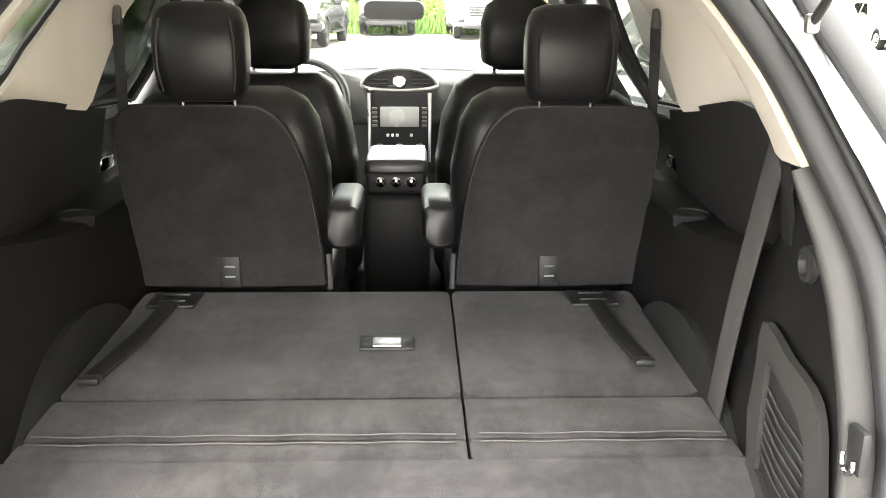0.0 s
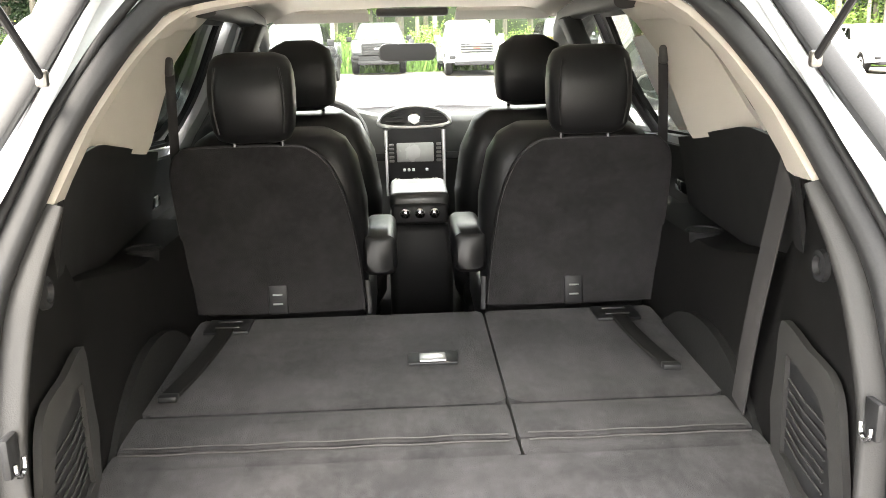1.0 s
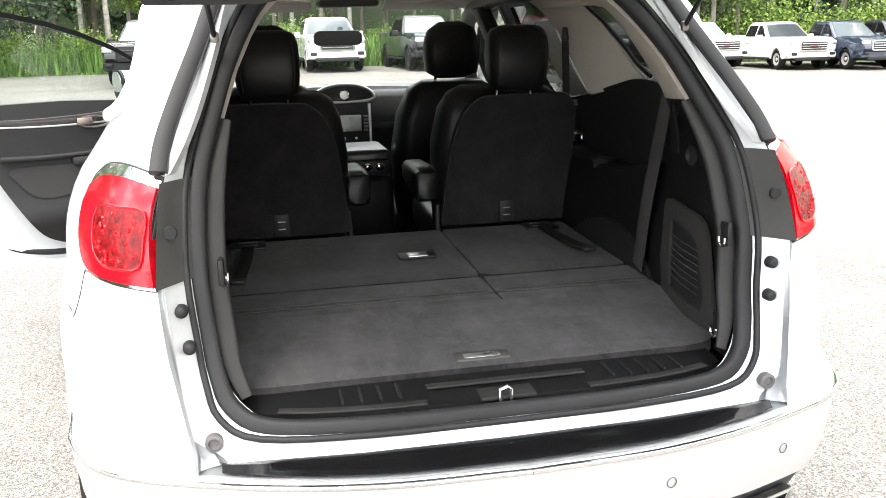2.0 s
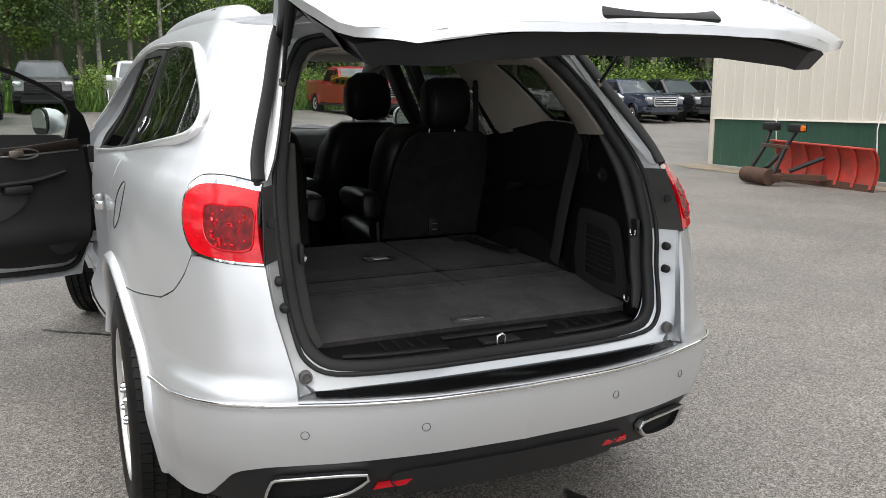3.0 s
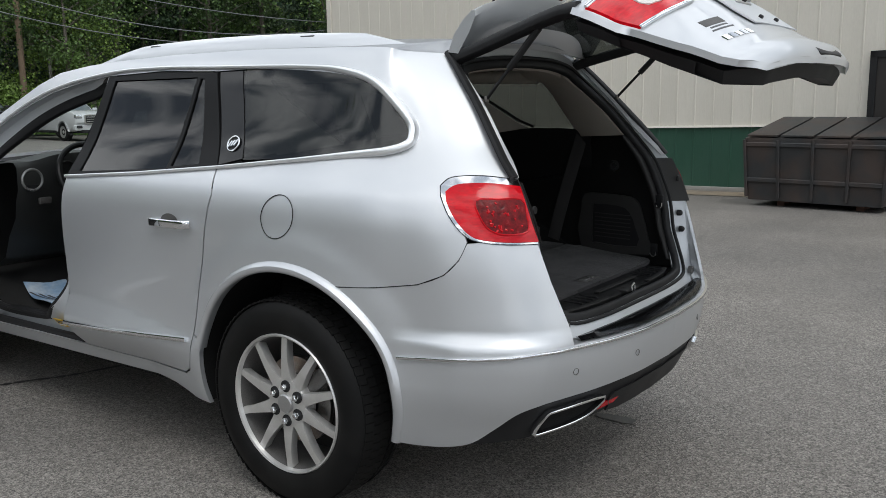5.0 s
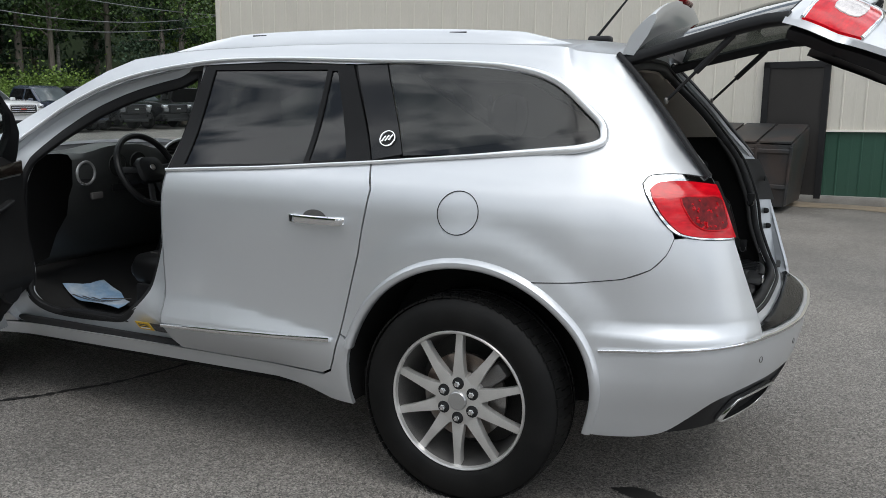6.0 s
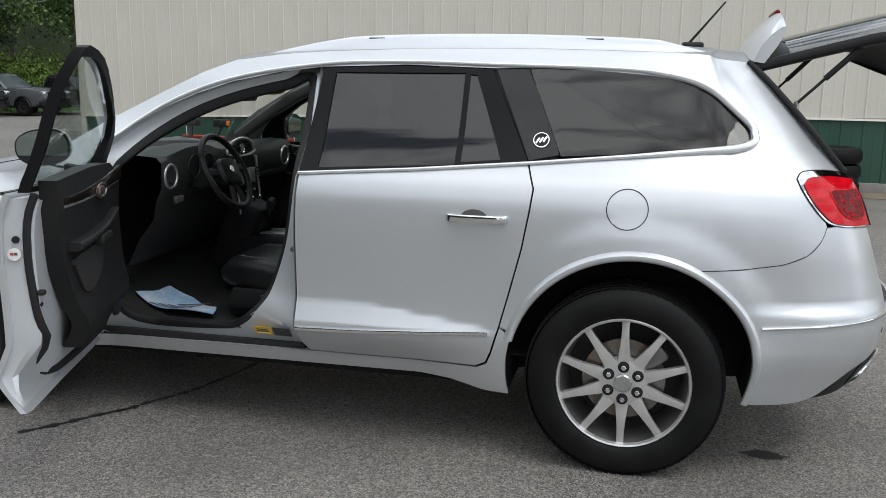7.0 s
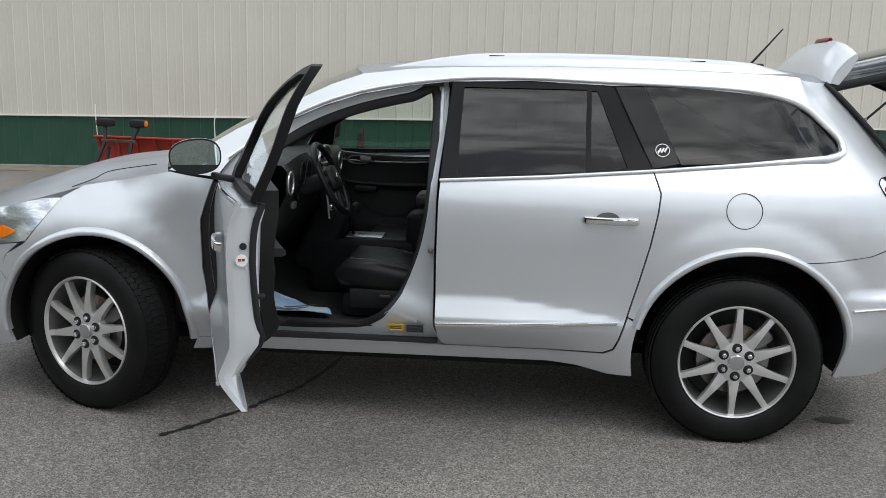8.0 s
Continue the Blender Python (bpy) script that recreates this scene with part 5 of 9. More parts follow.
# door opening: painted jamb, black seal, sill plate
for s in (-1,):
    ap = [(1.395, 1.168), (1.398, 0.95), (1.40, 0.80), (1.392, 0.50), (1.36, 0.396), (1.8, 0.39), (2.33, 0.386), (2.40, 0.50), (2.445, 0.72), (2.45, 0.95), (2.41, 1.14), (2.36, 1.225), (2.25, 1.325), (2.10, 1.415), (1.95, 1.483), (1.78, 1.54), (1.56, 1.586), (1.375, 1.61)]
    ins = [(1.432, 1.15), (1.455, 0.92), (1.505, 0.74), (1.575, 0.59), (1.68, 0.495), (1.80, 0.458), (2.18, 0.45), (2.30, 0.54), (2.36, 0.75), (2.37, 0.95), (2.33, 1.12), (2.27, 1.20), (2.17, 1.29), (2.03, 1.38), (1.90, 1.44), (1.75, 1.49), (1.56, 1.535), (1.43, 1.555)]
    n = 7
    A, B = smooth_line(ap, n, True), smooth_line(ins, n, True)
    bm = bmnew()
    rings = [[skin(u, z, s, 0.006) for u, z in A], [skin(u, z, s, 0.05) for u, z in A],
             [skin(u * 0.55 + p * 0.45, z * 0.55 + q * 0.45, s, 0.075) for (u, z), (p, q) in zip(A, B)], [skin(p, q, s, 0.085) for p, q in B], [skin(p, q, s, 0.13) for p, q in B]]
    loft(bm, rings, cap=False)
    jamb = part("door_jamb", bm, PAINT_IN, car, "silver painted door opening with the B-pillar")
    bm = bmnew()
    sweep(bm, [skin(p, q, s, 0.10) for p, q in B], rounded(0.034, 0.03, 0.01, 2), closed=True, up=(s, 0, 0), scale=[1.0 + 0.45 * max(0.0, min(1.0, (q - 1.15) / 0.2)) for p, q in B])
    part("opening_seal", bm, RUBBER, jamb, "black rubber seal round the door opening")
    # black strip standing for the shade in the gap between wing and open door
    bm = bmnew()
    sweep(bm, [skin(2.462, z, s, 0.040) for z in np.linspace(0.42, 1.12, 10)], rounded(0.095, 0.055, 0.014, 2), up=(s, 0, 0))
    part("hinge_gap_shade", bm, RUBBER, jamb, "dark strip standing for the shaded gap at the hinge pillar")
    bm = bmnew()
    box(bm, (s * 0.845, 1.90, 0.462), (0.06, 0.42, 0.012), 0.004)
    part("scuff_plate", bm, BLACK, jamb, "black sill scuff plate")
    bm = bmnew()
    sweep(bm, [skin(u, 0.398, s, 0.03) for u in np.linspace(1.38, 2.38, 8)], rounded(0.034, 0.03, 0.008, 2), up=(s, 0, 0))
    part("sill_seal", bm, RUBBER, jamb, "black lower sill seal")
    for (u0, u1), mt, nm in (((1.535, 1.615), YELLOW, "yellow tyre label"), ((1.445, 1.525), TRIM_MID, "grey data label")):
        bm = bmnew()
        sheet(bm, [(u0, 0.437), (u1, 0.437), (u1, 0.482), (u0, 0.482)], lambda u, z, t: skin(u, z, s, 0.060 + t - 0.12 * (z - 0.46)), step=0.03, thick=0.004)
        lb = part("label", bm, mt, jamb, nm)
        for k in range(3):
            bm = bmnew()
            box(bm, skin((u0 + u1) / 2, 0.448 + 0.010 * k, s, 0.0585 - 0.12 * (0.448 + 0.01 * k - 0.46)), (0.002, 0.055, 0.004), 0, 1)
            part("print_line", bm, INK if mt is not YELLOW or k else WHITE, lb)
    bm = bmnew()
    lathe(bm, [(0.0, 0.012), (-0.02, 0.012), (-0.022, 0.009)], skin(1.42, 0.84, s, 0.06), 12)
    part("striker", bm, STEEL, jamb, "steel door striker")



# ---- rear opening: jamb, rubber seal, stops ----
JAMB_OUT = [(0.0, -1.005, 0.690), (0.30, -1.000, 0.690), (0.55, -0.975, 0.692), (0.625, -0.955, 0.72), (0.640, -0.935, 0.80), (0.650, -0.915, 0.90), (0.660, -0.900, 1.02), (0.655, -0.865, 1.12), (0.645, -0.815, 1.22), (0.615, -0.73, 1.32), (0.575, -0.64, 1.42), (0.535, -0.545, 1.52), (0.50, -0.46, 1.61), (0.47, -0.425, 1.65), (0.25, -0.455, 1.685), (0.0, -0.465, 1.695)]
JAMB_MID = [(0.0, -0.985, 0.722), (0.28, -0.980, 0.722), (0.50, -0.955, 0.728), (0.575, -0.925, 0.765), (0.597, -0.895, 0.83), (0.608, -0.865, 0.91), (0.618, -0.845, 1.02), (0.618, -0.81, 1.12), (0.608, -0.765, 1.22), (0.580, -0.69, 1.32), (0.545, -0.61, 1.42), (0.505, -0.53, 1.51), (0.465, -0.47, 1.58), (0.41, -0.44, 1.625), (0.22, -0.455, 1.648), (0.0, -0.462, 1.653)]
JAMB_IN = [(0.0, -0.945, 0.738), (0.27, -0.942, 0.738), (0.46, -0.918, 0.745), (0.535, -0.885, 0.785), (0.562, -0.855, 0.85), (0.572, -0.83, 0.92), (0.580, -0.81, 1.02), (0.578, -0.775, 1.12), (0.568, -0.73, 1.22), (0.540, -0.66, 1.32), (0.505, -0.585, 1.42), (0.465, -0.51, 1.50), (0.425, -0.455, 1.555), (0.37, -0.43, 1.592), (0.20, -0.44, 1.612), (0.0, -0.445, 1.616)]


def whole(pts):
    """Both halves of a ring, from its left middle round to its right."""
    a = smooth_line(pts, 4)
    return a + [(-x, y, z) for x, y, z in reversed(a)][1:-1]


bm = bmnew()
loft(bm, [whole(JAMB_OUT), whole(JAMB_MID), whole(JAMB_IN)], cap=False)
jamb = part("tailgate_jamb", bm, PAINT_IN, car, "silver painted frame of the rear opening")
bm = bmnew()
ring = whole([(x * 0.6 + a * 0.4, y * 0.6 + b * 0.4 + 0.002, z * 0.6 + c * 0.4) for (x, y, z), (a, b, c) in zip(JAMB_IN, JAMB_MID)])
sweep(bm, ring, rounded(0.038, 0.030, 0.011, 3), closed=True, up=(0, -1, 0.25))
part("tailgate_seal", bm, RUBBER, jamb, "black rubber seal round the rear opening")
for s in (-1, 1):
    bm = bmnew()
    up_side = smooth_line([(s * x * 0.972, y + 0.008, z) for x, y, z in JAMB_IN if 0.77 < z < 1.33], 4)
    sweep(bm, up_side, rounded(0.046, 0.018, 0.007, 3), up=(0, -1, 0.25), scale=[0.5 + 0.5 * min(1.0, k / 6, (len(up_side) - 1 - k) / 4) for k in range(len(up_side))])
    part("inner_trim_edge", bm, RING, jamb, "plastic edge of the load bay trim, coloured lighter for daylight")
bm = bmnew()
ring = whole([(x * 0.05 + a * 0.95, y * 0.05 + b * 0.95 - 0.003, z * 0.05 + c * 0.95) for (x, y, z), (a, b, c) in zip(JAMB_IN, JAMB_MID)])
sweep(bm, ring, rounded(0.013, 0.014, 0.005, 3), closed=True, up=(0, -1, 0.25))
part("outer_seal_lip", bm, RUBBER, jamb, "black outer lip of the rubber seal")
for s in (-1, 1):
    bm = bmnew()
    rows = []
    for k in np.linspace(0, 1, 6):
        z = 1.03 + 0.19 * k
        o = np.array([np.interp(z, [p[2] for p in JAMB_OUT[3:14]], [p[i] for p in JAMB_OUT[3:14]]) for i in range(3)])
        q = np.array([np.interp(z, [p[2] for p in JAMB_MID[3:14]], [p[i] for p in JAMB_MID[3:14]]) for i in range(3)])
        i = np.array([np.interp(z, [p[2] for p in JAMB_IN[3:14]], [p[j] for p in JAMB_IN[3:14]]) for j in range(3)])
        rows.append([Vector((s * p[0], p[1] - 0.006, z)) for p in (o * 1.012, o * 0.5 + q * 0.5, q, q * 0.4 + i * 0.6)])
    loft(bm, rows, cap=False, closed=False)
    bmesh.ops.solidify(bm, geom=bm.faces[:], thickness=0.006)
    cov = part("lamp_side_cover", bm, COVER, jamb, "grey plastic cover beside the tail lamp")
    bm = bmnew()
    lathe(bm, [(0.0, 0.014), (-0.006, 0.012)], (s * 0.637, -0.865, 1.13), 14, spin="y")
    part("cover_screw", bm, BLACK, cov)
    for p in ((0.629, -0.887, 0.978), (0.619, -0.902, 0.908)):
        bm = bmnew()
        lathe(bm, [(0.012, 0.0135), (-0.003, 0.0125), (-0.008, 0.009), (-0.010, 0.005)], (s * p[0], p[1], p[2]), 18, spin="y")
        part("rubber_stop", bm, RUBBER, jamb, "round black rubber stop")
    bm = bmnew()
    lathe(bm, [(0.01, 0.017), (-0.006, 0.017), (-0.008, 0.011), (-0.002, 0.009)], (s * 0.585, -0.962, 0.735), 18, spin="y")
    part("grommet", bm, COVER, jamb, "grey round body plug")
    # rain gutter with the black edge of the pillar
    bm = bmnew()
    pts = smooth_line([(s * 0.49, -0.425, 1.655), (s * 0.525, -0.495, 1.59), (s * 0.57, -0.60, 1.475), (s * 0.615, -0.69, 1.37), (s * 0.645, -0.755, 1.29), (s * 0.655, -0.80, 1.235)], 5)
    sweep(bm, pts, rounded(0.036, 0.020, 0.007, 2), up=(0, -1, 0.4))
    part("pillar_gutter_seal", bm, RUBBER, jamb, "black gutter seal along the pillar")
    # gas strut from the jamb up to the gate
    ball = Vector((s * 0.535, -0.615, 1.49))
    bm = bmnew()
    box(bm, ball, (0.018, 0.014, 0.024), 0.005)
    part("strut_bracket", bm, STEEL, jamb, "metal strut bracket")
# painted corner between bumper cover and jamb
for s in (-1, 1):
    bm = bmnew()
    rows = []
    for z in np.linspace(0.695, 1.03, 9):
        a = skin(float(np.interp(z, [0.69, 0.78, 0.90, 1.03], [-1.115, -1.095, -1.07, -1.055])), z, s, 0.003)
        b = Vector([float(np.interp(z, [p[2] for p in JAMB_OUT[2:9]], [p[i] for p in JAMB_OUT[2:9]])) for i in range(3)])
        b.x, b.y = s * (b.x - 0.004), b.y + 0.003
        rows.append([a, a * 0.6 + b * 0.4 + Vector((0, 0.004, 0)), b])
    loft(bm, rows, cap=False, closed=False)
    bmesh.ops.solidify(bm, geom=bm.faces[:], thickness=0.003)
    part("corner_panel", bm, PAINT_IN, jamb, "silver painted corner beside the jamb")
# bumper top with step pad
bm = bmnew()
rows = []
for t in np.linspace(-1, 1, 31):
    o = skin(-1.76 + abs(t) * 0.64, 0.684, 1 if t >= 0 else -1, 0.004)
    i = Vector((o.x * 0.985, float(np.interp(abs(o.x), [0, 0.3, 0.55, 0.63], [-1.0, -0.995, -0.97, -0.95])), 0.690))
    rows.append([o, (o + i) / 2 + Vector((0, 0, 0.006)), i])
loft(bm, rows, closed=False, cap=False)
bmesh.ops.solidify(bm, geom=bm.faces[:], thickness=0.004)
bt = part("bumper_top", bm, PAINT, car, "silver top face of the bumper")
bm = bmnew()
rows = []
for t in np.linspace(-1, 1, 31):
    o = skin(-1.76 + abs(t) * 0.60, 0.684, 1 if t >= 0 else -1, 0.012)
    i = Vector((o.x, float(np.interp(abs(o.x), [0, 0.3, 0.55, 0.63], [-1.012, -1.007, -0.985, -0.97])), 0.700))
    rows.append([o + Vector((0, 0.004, 0.010)), (o + i) / 2 + Vector((0, 0, 0.014)), i])
loft(bm, rows, closed=False, cap=False)
bmesh.ops.solidify(bm, geom=bm.faces[:], thickness=0.004)
part("step_pad", bm, BLACK_GLOSS, car, "gloss black scuff pad on the bumper")

# ---- tailgate, built shut and then swung up on its hinge ----
HINGE = Vector((0, -0.43, 1.672))
OPEN = 54.0
gate_y = spline([0.66, 0.70, 0.745, 0.80, 0.90, 1.05, 1.18, 1.26, 1.34, 1.45, 1.56, 1.66, 1.70], [-1.075, -1.094, -1.098, -1.076, -1.062, -1.055, -1.035, -1.005, -0.93, -0.80, -0.665, -0.54, -0.48])
gate_w = spline([0.66, 0.72, 0.80, 0.95, 1.10, 1.22, 1.30, 1.42, 1.55, 1.66, 1.70], [0.52, 0.60, 0.645, 0.672, 0.682, 0.675, 0.640, 0.585, 0.535, 0.50, 0.47])


def gate_at(t, z, inward=0.0):
    """t from -1 to 1 across the gate."""
    w = gate_w(z)
    return Vector((w * t, gate_y(z) + (0.045 + (0.05 + 0.07 * min(1.0, max(0.0, (z - 0.85) / 0.25))) * t * t) * t * t + inward, z - 0.2 * inward))


bm = bmnew()
sheet(bm, [(-1, 0.75), (-0.9, 0.70), (-0.4, 0.675), (0, 0.67), (0.4, 0.675), (0.9, 0.70), (1, 0.75), (1, 1.0), (1, 1.22), (0.99, 1.262), (0.5, 1.272), (0, 1.277), (-0.5, 1.272), (-0.99, 1.262), (-1, 1.22), (-1, 1.0)],
      lambda t, z, d: gate_at(t, z, d), step=0.045, thick=0.02, true=True)
gate = part("tailgate", bm, PAINT, car, "silver tailgate standing open", angle=30)
gate.matrix_basis = Matrix.Translation(HINGE) @ Euler((radians(-OPEN), 0, 0)).to_matrix().to_4x4() @ Matrix.Translation(-HINGE)
bm = bmnew()
sheet(bm, [(-0.985, 1.268), (-0.5, 1.278), (0, 1.283), (0.5, 1.278), (0.985, 1.268), (0.99, 1.45), (0.97, 1.60), (0.9, 1.63), (-0.9, 1.63), (-0.97, 1.60), (-0.99, 1.45)],
      lambda t, z, d: gate_at(t, z, 0.004 + d), step=0.06, thick=0.006)
part("rear_window", bm, TINT, gate, "dark tinted rear window")
# spoiler
bm = bmnew()
rows = []
for t in np.linspace(-1, 1, 25):
    w, q = 0.515, 0.05 * t * t
    rows.append([Vector((w * t, y + q * k, z - 0.035 * abs(t) ** 3)) for y, z, k in ((-0.44, 1.690, 0.3), (-0.52, 1.705, 0.6), (-0.60, 1.702, 1), (-0.675, 1.690, 1.6), (-0.685, 1.680, 1.6), (-0.66, 1.665, 1.4), (-0.58, 1.655, 1), (-0.46, 1.652, 0.3))])
loft(bm, rows)
part("spoiler", bm, PAINT, gate, "silver roof spoiler")
bm = bmnew()
box(bm, (0, -0.680, 1.686), (0.20, 0.03, 0.022), 0.008, 2)
part("brake_lamp", bm, LENS_DEEP, gate, "dark red high brake lamp")
# inner shell of the gate
bm = bmnew()
sheet(bm, [(-0.96, 0.78), (-0.8, 0.715), (0, 0.70), (0.8, 0.715), (0.96, 0.78), (0.97, 1.24), (0, 1.25), (-0.97, 1.24)], lambda t, z, d: gate_at(t * (1 - d), z, 0.05 + d), step=0.08, thick=0.05)
part("inner_trim", bm, BLACK, gate, "black inner tailgate trim")
for s in (-1, 1):
    bm = bmnew()
    sweep(bm, [gate_at(s * 0.95, z, 0.02) for z in np.linspace(1.25, 1.65, 8)], rounded(0.05, 0.04, 0.012, 2), up=(0, -1, 0))
    part("window_surround", bm, BLACK, gate, "black window surround")
    bm = bmnew()
    lamp_g = smooth_line([(0.99, 1.215), (0.82, 1.225), (0.66, 1.195), (0.575, 1.12), (0.565, 1.055), (0.70, 1.032), (0.99, 1.030)], 4)
    sheet(bm, [(t * s, z) for t, z in lamp_g], lambda t, z, d: gate_at(t, z, -0.008 + d), step=0.04, thick=0.014)
    gl = part("gate_lamp", bm, LENS_RED, gate, "red lamp in the tailgate")
    bm = bmnew()
    sheet(bm, [(t * s, z) for t, z in smooth_line([(0.84, 1.165), (0.70, 1.165), (0.635, 1.12), (0.64, 1.085), (0.84, 1.085)], 3, True)], lambda t, z, d: gate_at(t, z, -0.012 + d), step=0.03, thick=0.005)
    part("reversing_lamp", bm, LENS_CLEAR, gl, "clear ribbed reversing lamp")
    bm = bmnew()
    sweep(bm, [gate_at(t * s, z, -0.006) for t, z in lamp_g], rounded(0.014, 0.012, 0.004, 2), up=(0, -1, 0))
    part("lamp_bezel", bm, CHROME, gl, "chrome lamp bezel")
    # strut
    bm = bmnew()
    inv = gate.matrix_basis.inverted()
    a = inv @ Vector((s * 0.535, -0.615, 1.49))
    b = gate_at(s * 0.93, 1.38, 0.05)
    sweep(bm, [a, a + (b - a) * 0.5], disc(0.006, 8))
    sweep(bm, [a + (b - a) * 0.45, b], disc(0.012, 10))
    part("gas_strut", bm, BLACK, gate, "black gas strut")
bm = bmnew()
lathe(bm, [(0.0, 0.052), (-0.008, 0.052), (-0.011, 0.047), (-0.007, 0.041), (-0.003, 0.040)], gate_at(0, 1.215, -0.004), 32, spin="y")
gb = part("round_badge", bm, CHROME, gate, "round chrome maker's badge")
for k in (-1, 0, 1):
    bm = bmnew()
    box(bm, gate_at(0, 1.215, -0.012) + Vector((0.022 * k, 0, -0.004 * k)), (0.016, 0.006, 0.05), 0.004, 1, Euler((0, radians(28), 0)).to_matrix().to_4x4())
    part("shield", bm, CHROME, gb)
# number plate recess: brow, dark ledge, bare panel with bolts
bm = bmnew()
rows = []
for x in np.linspace(-0.30, 0.30, 21):
    q = 1 - (abs(x) / 0.31) ** 3
    c = Vector((x, gate_y(1.11) + 0.045 * (x / 0.68) ** 2, 1.11))
    rows.append([c + Vector((0, dy * q, dz * (0.4 + 0.6 * q))) for dy, dz in ((0.0, 0.055), (-0.03, 0.035), (-0.042, 0.0), (-0.035, -0.018), (0.0, -0.016))])
loft(bm, rows)
brow = part("plate_brow", bm, PAINT, gate, "silver brow over the number plate bay")
bm = bmnew()
sheet(bm, [(-0.25, 0.885), (0.25, 0.885), (0.27, 0.96), (0.27, 1.09), (-0.27, 1.09), (-0.27, 0.96)], lambda x, z, d: Vector((x, gate_y(z) - 0.004 + 0.05 * x * x + d, z)), step=0.06, thick=0.004)
part("plate_bay", bm, PAINT_IN, gate, "pale bare number plate bay")
for x, w in ((-0.14, 0.06), (0.0, 0.10), (0.13, 0.06), (0.2, 0.04)):
    bm = bmnew()
    box(bm, (x, gate_y(1.09) - 0.018, 1.088), (w, 0.035, 0.022), 0.004, 1)
    part("plate_lamp", bm, BLACK if w > 0.05 else SATIN, brow, "dark plate lamp")
for x, z in ((-0.089, 0.925), (0.089, 0.925), (-0.089, 1.06), (0.089, 1.06)):
    bm = bmnew()
    box(bm, (x, gate_y(z) - 0.008, z), (0.018, 0.012, 0.014), 0.003, 1)
    part("plate_bolt", bm, BLACK, gate, "black plate fixing")
bm = bmnew()
box(bm, (0.0, gate_y(1.03) - 0.006, 1.03), (0.16, 0.006, 0.010), 0.002, 1)
part("bay_rib", bm, SATIN, gate)
# lettering as bars
def gate_bar(name, x0, x1, z0, z1, lift, mat, label):
    bm = bmnew()
    sheet(bm, [(x0 / gate_w(z0), z0), (x1 / gate_w(z0), z0), (x1 / gate_w(z1), z1), (x0 / gate_w(z1), z1)], lambda t, z, d: gate_at(t, z, d - lift), step=0.03, thick=lift + 0.001)
    part(name, bm, mat, gate, label)


for x0, z, n, w, h in ((-0.53, 0.845, 5, 0.028, 0.022), (0.36, 0.865, 7, 0.022, 0.020)):
    for k in range(n):
        x = x0 + k * (w + 0.009)
        gate_bar("letter_bar", x - w / 2, x + w / 2, z - h / 2, z + h / 2, 0.003, CHROME, "chrome letter bar")
for k, (w, h, z) in enumerate(((0.12, 0.030, 0.93), (0.10, 0.006, 0.905), (0.13, 0.006, 0.890))):
    gate_bar("dealer_sticker", -0.47 - w / 2, -0.47 + w / 2, z - h / 2, z + h / 2, 0.001, INK if k else TRIM_MID, "dark dealer sticker bar")
# wiper
bm = bmnew()
box(bm, gate_at(0, 1.285, -0.02), (0.05, 0.05, 0.035), 0.012, 2)
wip = part("rear_wiper", bm, BLACK, gate, "black rear wiper")
bm = bmnew()
sweep(bm, [gate_at(0.0, 1.29, -0.04), gate_at(-0.15, 1.315, -0.045), gate_at(-0.42, 1.34, -0.025)], rounded(0.022, 0.014, 0.004, 2), up=(0, -1, 0), scale=[1.3, 1, 0.6])
part("wiper_arm", bm, BLACK, wip)
bm = bmnew()
box(bm, gate_at(0, 0.71, 0.03), (0.30, 0.05, 0.05), 0.01, 2)
part("gate_latch", bm, BLACK, gate, "black latch housing")





# ---- inside of the car ----
bm = bmnew()
box(bm, (0, 1.5, 0.345), (1.64, 2.06, 0.13), 0.02)
part("underbody", bm, WELL, car, "black underbody")
bm = bmnew()
box(bm, (0, 0.12, 0.47), (1.14, 1.66, 0.20), 0.02)
part("rear_floor_pan", bm, WELL, car, "black rear floor pan")
bm = bmnew()
box(bm, (0, 3.1, 0.38), (1.14, 1.3, 0.24), 0.02)
part("front_subframe", bm, WELL, car, "black front subframe")
bm = bmnew()
sheet(bm, [(-0.80, 0.30), (0.80, 0.30), (0.80, 2.50), (-0.80, 2.50)], lambda x, y, t: Vector((x, y, 0.425 + 0.12 * max(0, (y - 2.15) / 0.35) ** 2 * 1.5 - t)), step=0.12, thick=0.01)
part("floor_carpet", bm, CABIN_CARPET, car, "black cabin carpet")
bm = bmnew()
loft(bm, [[roof_point(t, u) * 1.0 + Vector((-0.05 * t, 0, -0.035 - 0.02 * abs(t) ** 4)) for t in np.linspace(-1, 1, 17)] for u in np.linspace(1.72, -0.92, 24)], closed=False, cap=False)
bmesh.ops.solidify(bm, geom=bm.faces[:], thickness=0.004)
part("headliner", bm, HEADLINER, car, "cream cloth headliner")


def carpet_board(name, x0, x1, y0, y1, zf, label, mat=CARPET, r=0.03, thick=0.03):
    bm = bmnew()
    ol = [(x0 + (x1 - x0) / 2 + a, y0 + (y1 - y0) / 2 + b) for a, b in rounded(x1 - x0, y1 - y0, r, 3)]
    sheet(bm, ol, lambda x, y, t: Vector((x, y, zf(y) - t - 0.006 * max(0, 1 - min(x - x0, x1 - x, y - y0, y1 - y) / 0.012))), step=0.05, thick=thick)
    return part(name, bm, mat, car, label)


